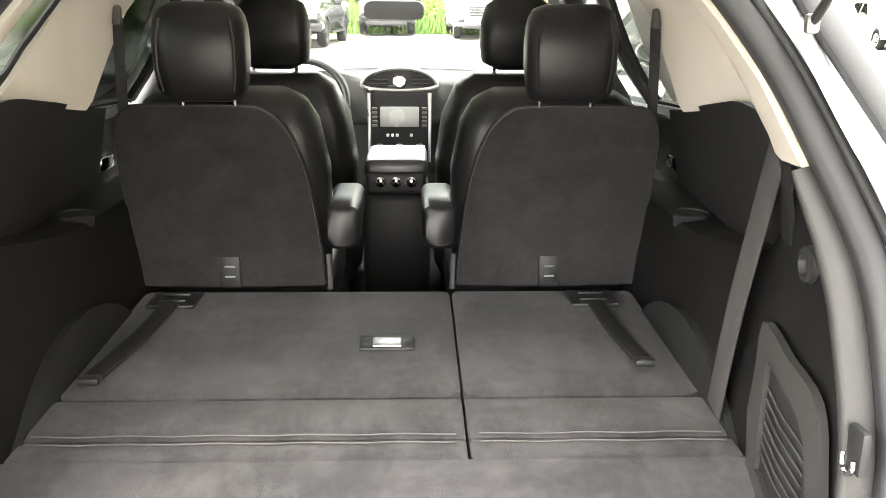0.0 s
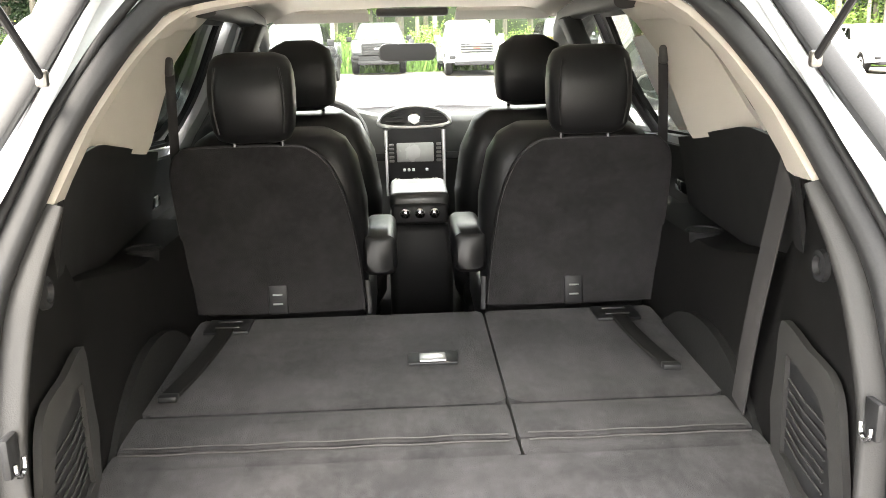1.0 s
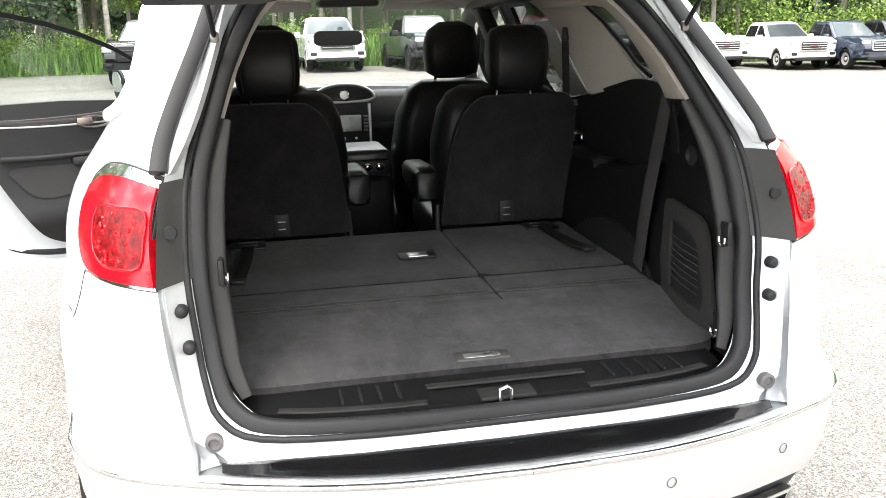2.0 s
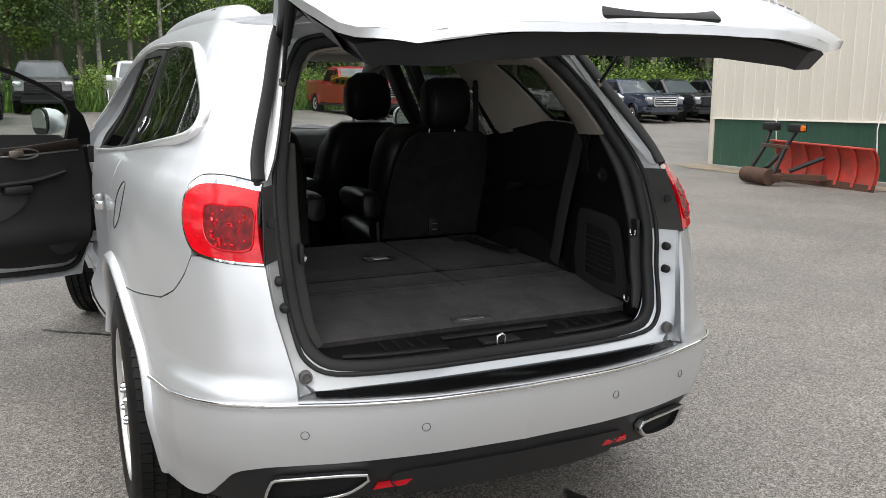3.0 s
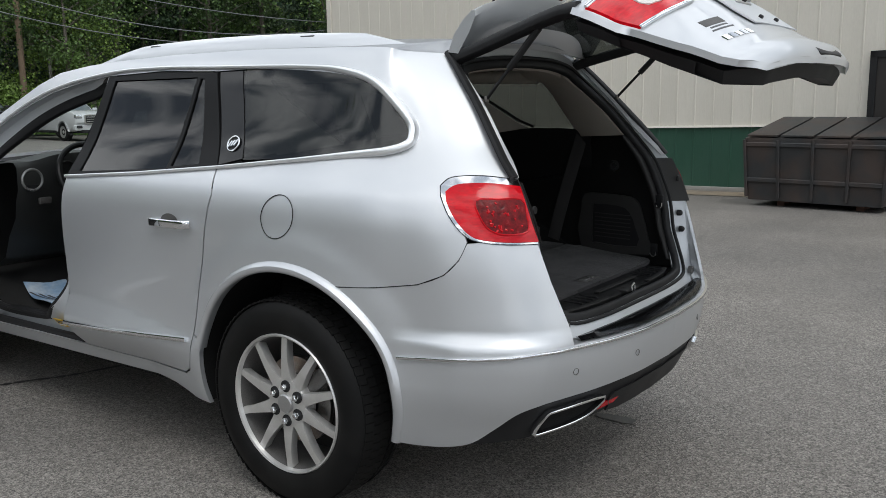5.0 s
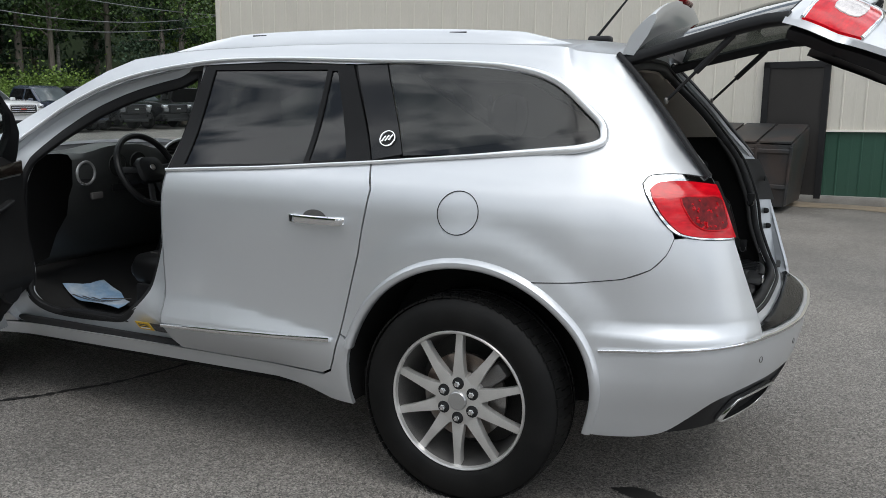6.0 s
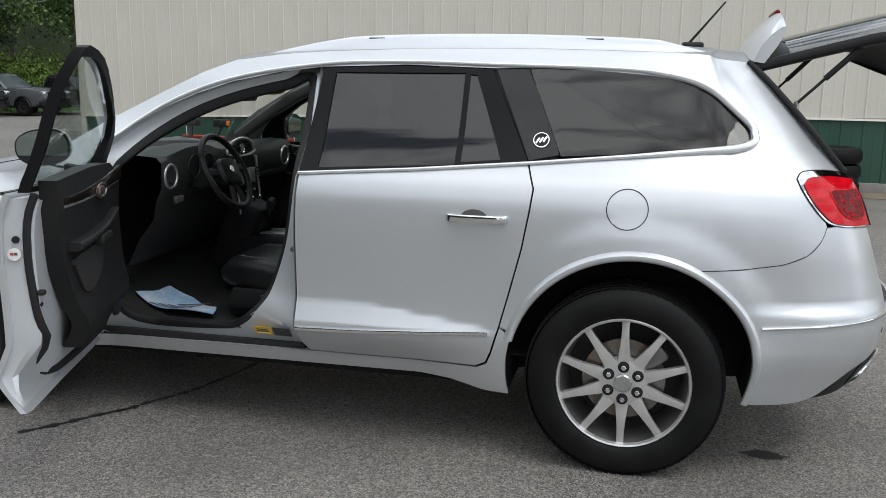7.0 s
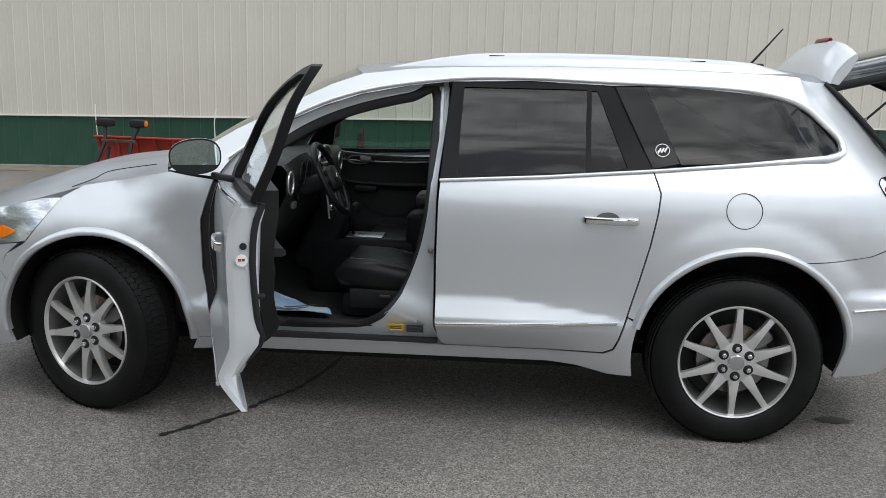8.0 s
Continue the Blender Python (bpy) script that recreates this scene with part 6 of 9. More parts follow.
fold = lambda y: 0.806 + 0.010 * max(0.0, (y + 0.02) / 0.42) - 0.006 * max(0.0, (-0.06 - y) / 0.28)
board_l = carpet_board("folded_seat_back", -0.605, 0.147, -0.172, 0.415, fold, "charcoal carpet back of the folded wide third-row seat", mat=CARPET_NAP)
board_r = carpet_board("folded_seat_back", 0.153, 0.605, -0.172, 0.415, fold, "charcoal carpet back of the folded narrow third-row seat", mat=CARPET_NAP)
carpet_board("fold_panel", -0.625, 0.147, -0.325, -0.176, lambda y: fold(y) - 0.002, "lighter carpet panel behind the folded wide seat", r=0.006)
carpet_board("fold_panel", 0.153, 0.625, -0.325, -0.176, lambda y: fold(y) - 0.002, "lighter carpet panel behind the folded narrow seat", r=0.006)
carpet_board("hinge_flap", -0.605, 0.147, -0.395, -0.330, lambda y: 0.797, "carpet flap behind the folded seat", r=0.008)
carpet_board("hinge_flap", 0.153, 0.605, -0.395, -0.330, lambda y: 0.797, "carpet flap behind the folded seat", r=0.008)
bm = bmnew()
sheet(bm, [(-0.605, -0.400), (-0.600, -0.45), (-0.58, -0.66)] + smooth_line([(-0.575, -0.70), (-0.565, -0.755), (-0.53, -0.79), (-0.47, -0.80)], 4) + smooth_line([(0.47, -0.80), (0.53, -0.79), (0.565, -0.755), (0.575, -0.70)], 4) + [(0.58, -0.66), (0.600, -0.45), (0.605, -0.400)],
      lambda x, y, t: Vector((x, y, 0.794 + 0.06 * (y + 0.40) - t)), step=0.05, thick=0.03)
lid = part("load_floor_lid", bm, CARPET, car, "charcoal carpet lid of the load floor")
bm = bmnew()
box(bm, (0.0, -0.742, 0.772), (0.125, 0.052, 0.008), 0.008)
hd = part("lid_handle", bm, TRIM_MID, lid, "grey recessed lid handle")
bm = bmnew()
box(bm, (0.0, -0.745, 0.7745), (0.085, 0.028, 0.006), 0.003)
part("handle_grip", bm, SATIN, hd)
for bd, x0, x1 in ((board_l, -0.59, 0.13), (board_r, 0.17, 0.59)):
    for y in (-0.319, -0.345):
        bm = bmnew()
        sweep(bm, [(x, y + 0.002 * math.sin(40 * x), (fold(y) - 0.002 if y > -0.33 else 0.797) + 0.0003) for x in np.linspace(x0, x1, 30)], disc(0.0015, 5))
        part("stitching", bm, STITCH, bd, "pale stitched seam")
# latch bezel in the wide board
bm = bmnew()
box(bm, (0.002, 0.066, 0.812), (0.115, 0.075, 0.008), 0.01)
lt = part("board_latch", bm, BLACK, board_l, "black latch bezel")
bm = bmnew()
box(bm, (0.002, 0.060, 0.8155), (0.062, 0.050, 0.008), 0.006)
part("latch_pull", bm, SATIN, lt, "satin metal latch pull")
for bd, x, y, x1, y1 in ((board_l, -0.515, 0.335, -0.543, -0.15), (board_r, 0.492, 0.335, 0.512, -0.08)):
    bm = bmnew()
    box(bm, (x, y, 0.818), (0.115, 0.105, 0.010), 0.008)
    pl = part("strap_plate", bm, BLACK, bd, "black strap plate")
    for dy in (-0.022, 0.024):
        bm = bmnew()
        box(bm, (x, y + dy, 0.824), (0.062, 0.008, 0.006), 0.002)
        part("plate_bar", bm, RIM_DARK, pl)
    bm = bmnew()
    pts = smooth_line([(x, y - 0.04, 0.822), (x * 0.8 + x1 * 0.2, y * 0.62 + y1 * 0.38, 0.822), (x * 0.4 + x1 * 0.6, y * 0.3 + y1 * 0.7, 0.824), (x1, y1, 0.832)], 4)
    sweep(bm, pts, rounded(0.038, 0.010, 0.003, 2))
    st = part("release_strap", bm, STRAP, bd, "black woven release strap")
    bm = bmnew()
    box(bm, (x1, y1 - 0.012, 0.833), (0.04, 0.026, 0.014), 0.004)
    part("strap_end", bm, BLACK, st, "black strap end")
# sill plate
bm = bmnew()
rows = []
for x in np.linspace(-0.53, 0.53, 23):
    q = 0.10 * (abs(x) / 0.53) ** 4
    rows.append([Vector((x, y + q * w, z)) for y, z, w in ((-0.79, 0.762, 0.5), (-0.80, 0.757, 0.5), (-0.905, 0.752, 0.7), (-0.925, 0.746, 0.7), (-0.93, 0.725, 0.7))])
loft(bm, rows, closed=False, cap=False)
bmesh.ops.solidify(bm, geom=bm.faces[:], thickness=0.006)
sill = part("sill_plate", bm, BLACK, car, "black plastic load sill plate")
for x in (-0.33, -0.29, -0.25, -0.21, 0.26, 0.30, 0.34, 0.38, 0.42):
    bm = bmnew()
    box(bm, (x, -0.855, 0.756), (0.006, 0.075, 0.008), 0.002, 1)
    part("sill_rib", bm, BLACK, sill)
for x0, x1 in ((-0.46, -0.16), (0.19, 0.48)):
    bm = bmnew()
    sweep(bm, [(x, -0.922 + 0.05 * (abs(x) / 0.5) ** 4, 0.752) for x in np.linspace(x0, x1, 6)], rounded(0.022, 0.005, 0.002, 2))
    part("sill_lip", bm, RING, sill, "grey sill lip")
bm = bmnew()
sweep(bm, [(x, -0.860, 0.760) for x in np.linspace(-0.15, 0.20, 5)], rounded(0.022, 0.006, 0.002, 2))
box(bm, (0.01, -0.912, 0.7515), (0.12, 0.055, 0.010), 0.004)
lk = part("latch_cover", bm, RING, sill, "grey latch cover")
bm = bmnew()
sweep(bm, [(-0.012, -0.944, 0.750), (-0.012, -0.944, 0.772), (0.004, -0.944, 0.778), (0.012, -0.944, 0.772), (0.012, -0.944, 0.750)], disc(0.0045, 8), up=(0, 1, 0))
part("gate_striker", bm, CHROME, lk, "bright metal striker loop")

# side trim of the load bay
belt_x = spline([-0.70, -0.62, -0.14, 0.37, 0.75], [0.535, 0.548, 0.640, 0.690, 0.72])
jamb_y = lambda z: float(np.interp(z, [p[2] for p in JAMB_IN[2:13]], [p[1] for p in JAMB_IN[2:13]]))
for s in (-1, 1):
    # lower wall beside the boards
    bm = bmnew()
    rows = []
    for y in np.linspace(-0.88, 0.62, 26):
        x0 = float(np.interp(y, [-0.88, -0.6, -0.40, 0.62], [0.553, 0.575, 0.612, 0.622]))
        sh = float(np.interp(y, [-0.5, -0.36, -0.1], [0.28, 0.7, 1.0]))
        top = float(np.interp(y, [-0.88, -0.46, -0.36, 0.05, 0.3, 0.62], [1.34, 1.34, 1.14, 1.06, 1.055, 1.05]))
        rows.append([Vector((s * (x0 + dx), max(y, jamb_y(z) + 0.012), z)) for dx, z in ((0.006, 0.74), (0.0, 0.80), (0.004, 0.9), (0.010, 0.80 + (top - 0.80) * 0.6), (0.014, top - 0.025), (0.024, top - 0.006), (0.05 * sh, top), (0.19 * sh, top + 0.004))])
    loft(bm, rows, cap=False, closed=False)
    bmesh.ops.solidify(bm, geom=bm.faces[:], thickness=0.006)
    wall = part("load_bay_trim", bm, TRIM_EDGE, car, "charcoal moulded side trim of the load bay")
    # upper wall below the window
    bm = bmnew()
    sheet(bm, [(-0.46, 1.02), (0.60, 1.02), (0.60, 1.245), (0.37, 1.274), (0.19, 1.304), (-0.05, 1.338), (-0.14, 1.345), (-0.30, 1.347), (-0.46, 1.340)], lambda y, z, t: Vector((s * (belt_x(y) + 0.20 * (1.33 - z) + 0.5 * t), y, z)), step=0.07, thick=0.02)
    up = part("upper_side_trim", bm, TRIM, car, "charcoal upper side trim below the window")
    # cream panel between the quarter window and the rear door window
    bm = bmnew()
    px = lambda z: float(np.interp(z, [1.25, 1.48, 1.56, 1.63], [0.690, 0.675, 0.640, 0.590]))
    sheet(bm, [(-0.09, 1.333), (0.0, 1.374), (0.07, 1.415), (0.234, 1.508), (0.33, 1.565), (0.36, 1.61), (0.86, 1.625), (0.76, 1.56), (0.70, 1.508), (0.536, 1.390), (0.44, 1.315), (0.405, 1.285), (0.36, 1.268), (0.19, 1.292)],
          lambda y, z, t: Vector((s * (px(z) + t), y, z)), step=0.05, thick=0.012)
    part("pillar_trim", bm, BEIGE, car, "cream pillar trim ahead of the quarter window")
    bm = bmnew()
    sweep(bm, [(s * (px(z) + 0.012), y - 0.008, z + 0.004) for y, z in ((-0.09, 1.345), (0.0, 1.378), (0.07, 1.418), (0.234, 1.511), (0.33, 1.568))], disc(0.007, 6))
    part("window_edge", bm, RUBBER, car, "black edge of the quarter window")
    # cream D-pillar trim, from the seal to the quarter window
    bm = bmnew()
    edge_z = [1.30, 1.345, 1.40, 1.47, 1.52, 1.56, 1.59, 1.64]
    rows = []
    for z in np.linspace(1.322, 1.585, 12):
        a = np.array([np.interp(z, [p[2] for p in JAMB_IN[3:14]], [p[j] for p in JAMB_IN[3:14]]) for j in range(3)]) + np.array([-0.012, 0.010, 0])
        e = np.array([np.interp(z, edge_z, [0.600, 0.590, 0.565, 0.530, 0.500, 0.465, 0.43, 0.39]), np.interp(z, edge_z, [-0.41, -0.39, -0.36, -0.325, -0.305, -0.285, -0.27, -0.25]), z - 0.012])
        e += np.array([0.015, -0.025, 0]) * (s < 0)
        rows.append([Vector((s * x, y, zz)) for x, y, zz in (a + np.array([0.02, -0.004, 0]), a, a * 0.75 + e * 0.25 + np.array([-0.013, 0.004, 0]), a * 0.4 + e * 0.6 + np.array([-0.012, 0.0, 0]), a * 0.08 + e * 0.92 + np.array([-0.003, 0, 0]), e + np.array([0.012, 0.008, 0]), e + np.array([0.05, 0.0, 0]))])
    rows.insert(0, [p + Vector((s * 0.02, 0, 0.004)) for p in rows[0]])
    loft(bm, rows, cap=False, closed=False)
    bmesh.ops.solidify(bm, geom=bm.faces[:], thickness=0.004)
    part("rear_pillar_trim", bm, BEIGE, car, "cream rear pillar trim beside the seal")
    # header strip over the rear opening
    bm = bmnew()
    base = smooth_line(JAMB_IN[12:], 4)
    rails = []
    for dy, dz in ((0.012, 0.0), (0.014, -0.012), (0.05, -0.016), (0.12, -0.008), (0.24, 0.02)):
        rails.append([Vector((s * x, y + dy, z + dz + (0.02 * (1 - x / 0.42) if dy > 0.1 else 0))) for x, y, z in base])
    loft(bm, rails, cap=False, closed=False)
    bmesh.ops.solidify(bm, geom=bm.faces[:], thickness=0.004)
    part("header_trim", bm, BEIGE, car, "cream header trim over the rear opening")
    bm = bmnew()
    sweep(bm, [(s * px(1.58) * 0.99, y, 1.585 + 0.012 * math.sin((y + 0.2) * 2)) for y in np.linspace(-0.16, 0.62, 8)], rounded(0.06, 0.05, 0.02, 3), up=(s, 0, 0.4))
    part("window_header", bm, BEIGE, car, "cream trim over the quarter window")
    # grey net pocket frame
    xw = lambda y: float(np.interp(y, [-0.88, -0.6, -0.40, 0.62], [0.553, 0.575, 0.612, 0.622]))
    bm = bmnew()
    frame_o = smooth_line([(-0.775, 0.79), (-0.775, 0.85), (-0.74, 0.97), (-0.72, 1.02), (-0.68, 1.045), (-0.58, 1.05), (-0.46, 1.05), (-0.425, 1.03), (-0.415, 0.97), (-0.42, 0.79)], 2, True)
    frame_i = smooth_line([(-0.715, 0.82), (-0.71, 0.90), (-0.675, 0.975), (-0.62, 1.0), (-0.50, 1.0), (-0.48, 0.98), (-0.48, 0.83), (-0.50, 0.82)], 2, True)
    sheet(bm, frame_o, lambda y, z, t: Vector((s * (xw(y) - 0.012 + t), y, z)), holes=(frame_i,), step=0.05, thick=0.012)
    fr = part("pocket_frame", bm, POCKET, wall, "grey frame of the side pocket")
    bm = bmnew()
    sheet(bm, frame_i, lambda y, z, t: Vector((s * (xw(y) - 0.004 + t), y, z)), step=0.05, thick=0.004)
    part("net", bm, BLACK, fr, "black pocket net")
    for k in range(7):
        bm = bmnew()
        sweep(bm, [Vector((s * (xw(y) - 0.007), y, 0.85 + 0.018 * k)) for y in (-0.68, -0.58, -0.49)], disc(0.002, 5))
        part("net_cord", bm, BELT, fr)
    # hooks
    for y, z in ((-0.82, 1.035), (-0.80, 0.815)):
        bm = bmnew()
        c = Vector((s * (xw(y) - 0.006), y, z))
        box(bm, c, (0.012, 0.035, 0.055), 0.005)
        hk = part("cargo_hook", bm, BLACK, wall, "black cargo hook base")
        bm = bmnew()
        sweep(bm, [c + Vector((-s * 0.010, 0.013 * math.cos(a), -0.012 + 0.017 * math.sin(a))) for a in np.linspace(math.pi * 0.9, math.pi * 2.1, 10)], disc(0.0035, 6), up=(1, 0, 0))
        part("hook_loop", bm, CHROME, hk, "chrome hook loop")
    bm = bmnew()
    lathe(bm, [(0.0, 0.026), (-s * 0.008, 0.024), (-s * 0.010, 0.016), (-s * 0.002, 0.012)], (s * (xw(-0.58) + 0.006), -0.585, 1.18), 18)
    part("coat_hook", bm, BLACK, wall, "round black coat hook")
    bm = bmnew()
    lathe(bm, [(0.008, 0.045), (0.012, 0.041), (0.003, 0.036), (-0.03, 0.033), (-0.035, 0.01)], (s * 0.668, 0.185, 1.058), 24, spin="z")
    part("cup_holder", bm, BLACK, wall, "round cup holder in the side shelf")
    # belts
    if s > 0:
        bm = bmnew()
        pts = smooth_line([(s * 0.60, -0.435, 1.385), (s * 0.594, -0.38, 1.20), (s * 0.590, -0.32, 1.00), (s * 0.592, -0.27, 0.815)], 4)
        sweep(bm, pts, rounded(0.062, 0.004, 0.001, 2), up=(s, 0, 0))
        part("seat_belt", bm, BELT, car, "grey-brown woven third-row seat belt")
    bm = bmnew()
    pts = smooth_line([(s * 0.665, 0.565, 1.47), (s * 0.67, 0.56, 1.25), (s * 0.665, 0.55, 1.05), (s * 0.64, 0.545, 0.86)], 4)
    sweep(bm, pts, rounded(0.026, 0.004, 0.001, 2), up=(0.5 * s, 1, 0))
    part("seat_belt", bm, BELT, car, "black second-row seat belt")
    bm = bmnew()
    box(bm, (s * 0.665, 0.56, 1.475), (0.024, 0.024, 0.05), 0.008)
    part("belt_guide", bm, TRIM_MID, car, "plastic belt guide")
    # rear door inner trim
    bm = bmnew()
    sheet(bm, [(0.60, 0.44), (1.36, 0.44), (1.38, 1.17), (0.60, 1.20)], lambda u, z, t: skin(u, z, s, 0.09 + 0.03 * math.exp(-((z - 0.9) / 0.08) ** 2) + t), step=0.08, thick=0.02)
    rt = part("rear_door_trim", bm, TRIM, car, "black rear door trim")
    bm = bmnew()
    sweep(bm, [skin(u, 0.98, s, 0.135) for u in np.linspace(0.65, 1.3, 6)], rounded(0.04, 0.06, 0.015, 2), up=(s, 0, 0))
    part("armrest", bm, BLACK, rt)
    bm = bmnew()
    box(bm, skin(0.85, 1.06, s, 0.125), (0.02, 0.12, 0.04), 0.008)
    part("inside_handle", bm, CHROME, rt, "chrome inside handle")
    # B-pillar trim
    bm = bmnew()
    sweep(bm, [skin(1.36, z, s, 0.135) for z in (0.45, 0.8, 1.1, 1.2, 1.35, 1.5, 1.6)], rounded(0.13, 0.06, 0.02, 3), up=(s, 0, 0))
    part("centre_pillar_trim", bm, TRIM, car, "charcoal centre pillar trim")
    # front pillar trim
    bm = bmnew()
    sweep(bm, [skin(u, z, s, 0.085) - Vector((0, 0, 0.02)) for u, z in ((2.50, 1.22), (2.25, 1.37), (2.05, 1.48), (1.85, 1.57), (1.6, 1.62), (1.2, 1.65), (0.6, 1.655))], rounded(0.07, 0.07, 0.02, 3), up=(s, 0, 0))
    part("cant_rail_trim", bm, TRIM_MID, car, "padded trim along pillar and roof edge")

# paper hanging in the far rear window, sun label
bm = bmnew()
sheet(bm, [(0.78, 1.24), (1.02, 1.22), (1.02, 1.52), (0.80, 1.53)], lambda u, z, t: skin(u, z, 1, 0.025 + t), step=0.1, thick=0.001)
part("window_form", bm, WHITE, car, "white price form inside the rear door window")


# ---- seats ----
def cushion_rings(path, widths, depths, r=0.05, n=4):
    """Rounded sections along a path in the y-z plane: each is wide in x and deep across the path."""
    rings = []
    for i, (y, z) in enumerate(path):
        a, b = path[max(i - 1, 0)], path[min(i + 1, len(path) - 1)]
        d = Vector((0, b[0] - a[0], b[1] - a[1])).normalized()
        nrm = Vector((0, -d.z, d.y))
        w, h = widths[i], depths[i]
        rings.append([Vector((x, y, z)) + nrm * q for x, q in rounded(w, h, min(r, 0.49 * min(w, h)), n)])
    return rings


def shifted(rings, dx):
    return [[p + Vector((dx, 0, 0)) for p in ring] for ring in rings]


for s in (-1, 1):
    cx = s * 0.40
    # second-row seat: back shell in carpet, leather face, headrest, armrest
    bm = bmnew()
    ol = [(-0.232, 0.815), (-0.238, 1.0), (-0.243, 1.15), (-0.240, 1.225), (-0.215, 1.262), (-0.17, 1.275), (0.06, 1.275), (0.115, 1.262), (0.155, 1.225), (0.185, 1.16), (0.205, 1.08), (0.222, 0.95), (0.232, 0.815)]
    ol = [(x, z) for x, z in smooth_line(ol, 3)]
    back_y = lambda z: 0.458 - 0.085 * (z - 0.82) / 0.45
    sheet(bm, [(cx + (x if s < 0 else -x), z) for x, z in ol], lambda x, z, t: Vector((x, back_y(z) - 0.012 * (1 - ((x - cx) / 0.25) ** 2) + t + 0.012 * max(0, (z - 1.22) / 0.05), z)), step=0.05, thick=0.03)
    seat = part("second_row_seat", bm, CARPET_BACK, car, "upright captain's chair with a charcoal carpet back")
    bm = bmnew()
    path = [(0.60, 0.80), (0.575, 0.95), (0.545, 1.10), (0.515, 1.22), (0.500, 1.275), (0.49, 1.30)]
    loft(bm, shifted(cushion_rings(path, [0.47, 0.49, 0.49, 0.45, 0.40, 0.32], [0.16, 0.19, 0.19, 0.17, 0.12, 0.06], 0.06), cx))
    part("backrest", bm, LEATHER, seat, "black leather backrest", angle=50)
    bm = bmnew()
    sides = [(x, z) for x, z in ol]
    sweep(bm, [Vector((cx + (x if s < 0 else -x), back_y(z) + 0.015, z)) for x, z in sides], disc(0.006, 6), up=(0, 1, 0))
    part("piping", bm, LEATHER, seat, "black edge piping")
    bm = bmnew()
    hx = cx - s * -0.015
    path = [(0.360, 1.300), (0.358, 1.308), (0.354, 1.325), (0.350, 1.37), (0.349, 1.42), (0.352, 1.462), (0.357, 1.484), (0.360, 1.496), (0.362, 1.502)]
    loft(bm, shifted(cushion_rings(path, [0.155, 0.182, 0.195, 0.205, 0.207, 0.202, 0.192, 0.176, 0.14], [0.07, 0.10, 0.118, 0.13, 0.132, 0.122, 0.105, 0.08, 0.05], 0.04, 5), hx))
    hr = part("headrest", bm, LEATHER, seat, "black leather headrest", angle=50)
    for q in (-1, 1):
        bm = bmnew()
        sweep(bm, [(hx + q * x, y - 0.066, z) for x, y, z in ((0.078, 0.362, 1.318), (0.084, 0.350, 1.37), (0.083, 0.348, 1.43), (0.076, 0.354, 1.475))], disc(0.0025, 5), up=(0, 1, 0))
        part("seam", bm, TRIM, hr)
        bm = bmnew()
        sweep(bm, [(hx + q * 0.06, 0.385, 1.26), (hx + q * 0.06, 0.375, 1.32)], disc(0.006, 8))
        part("post", bm, CHROME, hr, "chrome headrest post")
    bm = bmnew()
    box(bm, (cx + s * -0.0, back_y(0.852) - 0.017, 0.858), (0.052, 0.012, 0.082), 0.008)
    lt = part("recline_latch", bm, BLACK, seat, "black seat latch")
    for dz in (-0.008, 0.018):
        bm = bmnew()
        box(bm, (cx, back_y(0.852) - 0.024, 0.855 + dz), (0.026, 0.006, 0.004), 0.001, 1)
        part("latch_bar", bm, SATIN, lt)
    bm = bmnew()
    path = [(0.56, 0.74), (0.70, 0.755), (0.90, 0.77), (1.04, 0.765), (1.08, 0.74)]
    loft(bm, shifted(cushion_rings(path, [0.46, 0.50, 0.50, 0.48, 0.42], [0.14, 0.17, 0.17, 0.15, 0.08], 0.05), cx))
    part("cushion", bm, LEATHER, seat, "black leather seat cushion", angle=50)
    bm = bmnew()
    box(bm, (cx, 0.78, 0.56), (0.38, 0.50, 0.24), 0.03)
    part("base", bm, BLACK, seat, "black seat base")
    bm = bmnew()
    path = [(0.485, 0.955), (0.50, 0.955), (0.60, 0.965), (0.78, 0.975), (0.83, 0.97), (0.845, 0.965)]
    loft(bm, shifted(cushion_rings(path, [0.07, 0.092, 0.096, 0.09, 0.07, 0.04], [0.09, 0.115, 0.11, 0.08, 0.06, 0.03], 0.025), cx - s * 0.275))
    part("armrest", bm, LEATHER, seat, "black leather armrest", angle=50)
    bm = bmnew()
    sweep(bm, [(cx - s * 0.235, 0.52, 0.88), (cx - s * 0.24, 0.50, 0.79)], rounded(0.016, 0.03, 0.004, 2))
    part("side_hinge", bm, BLACK, seat, "dark recline hinge")
    # front seat
    bm = bmnew()
    path = [(1.44, 0.66), (1.41, 0.80), (1.37, 0.98), (1.335, 1.14), (1.31, 1.25), (1.30, 1.285)]
    loft(bm, shifted(cushion_rings(path, [0.48, 0.52, 0.53, 0.49, 0.40, 0.28], [0.17, 0.21, 0.21, 0.18, 0.12, 0.05], 0.07, 5), cx))
    fs = part("front_seat", bm, LEATHER, car, "black leather front seat", angle=50)
    bm = bmnew()
    path = [(1.31, 1.315), (1.30, 1.33), (1.29, 1.38), (1.288, 1.45), (1.295, 1.50), (1.31, 1.525)]
    loft(bm, shifted(cushion_rings(path, [0.17, 0.23, 0.245, 0.24, 0.21, 0.13], [0.07, 0.12, 0.13, 0.125, 0.105, 0.05], 0.045, 5), cx))
    part("headrest", bm, LEATHER, fs, "black leather headrest", angle=50)
    for q in (-1, 1):
        bm = bmnew()
        sweep(bm, [(cx + q * 0.07, 1.315, 1.25), (cx + q * 0.07, 1.302, 1.34)], disc(0.007, 8))
        part("post", bm, CHROME, fs, "chrome headrest post")
    bm = bmnew()
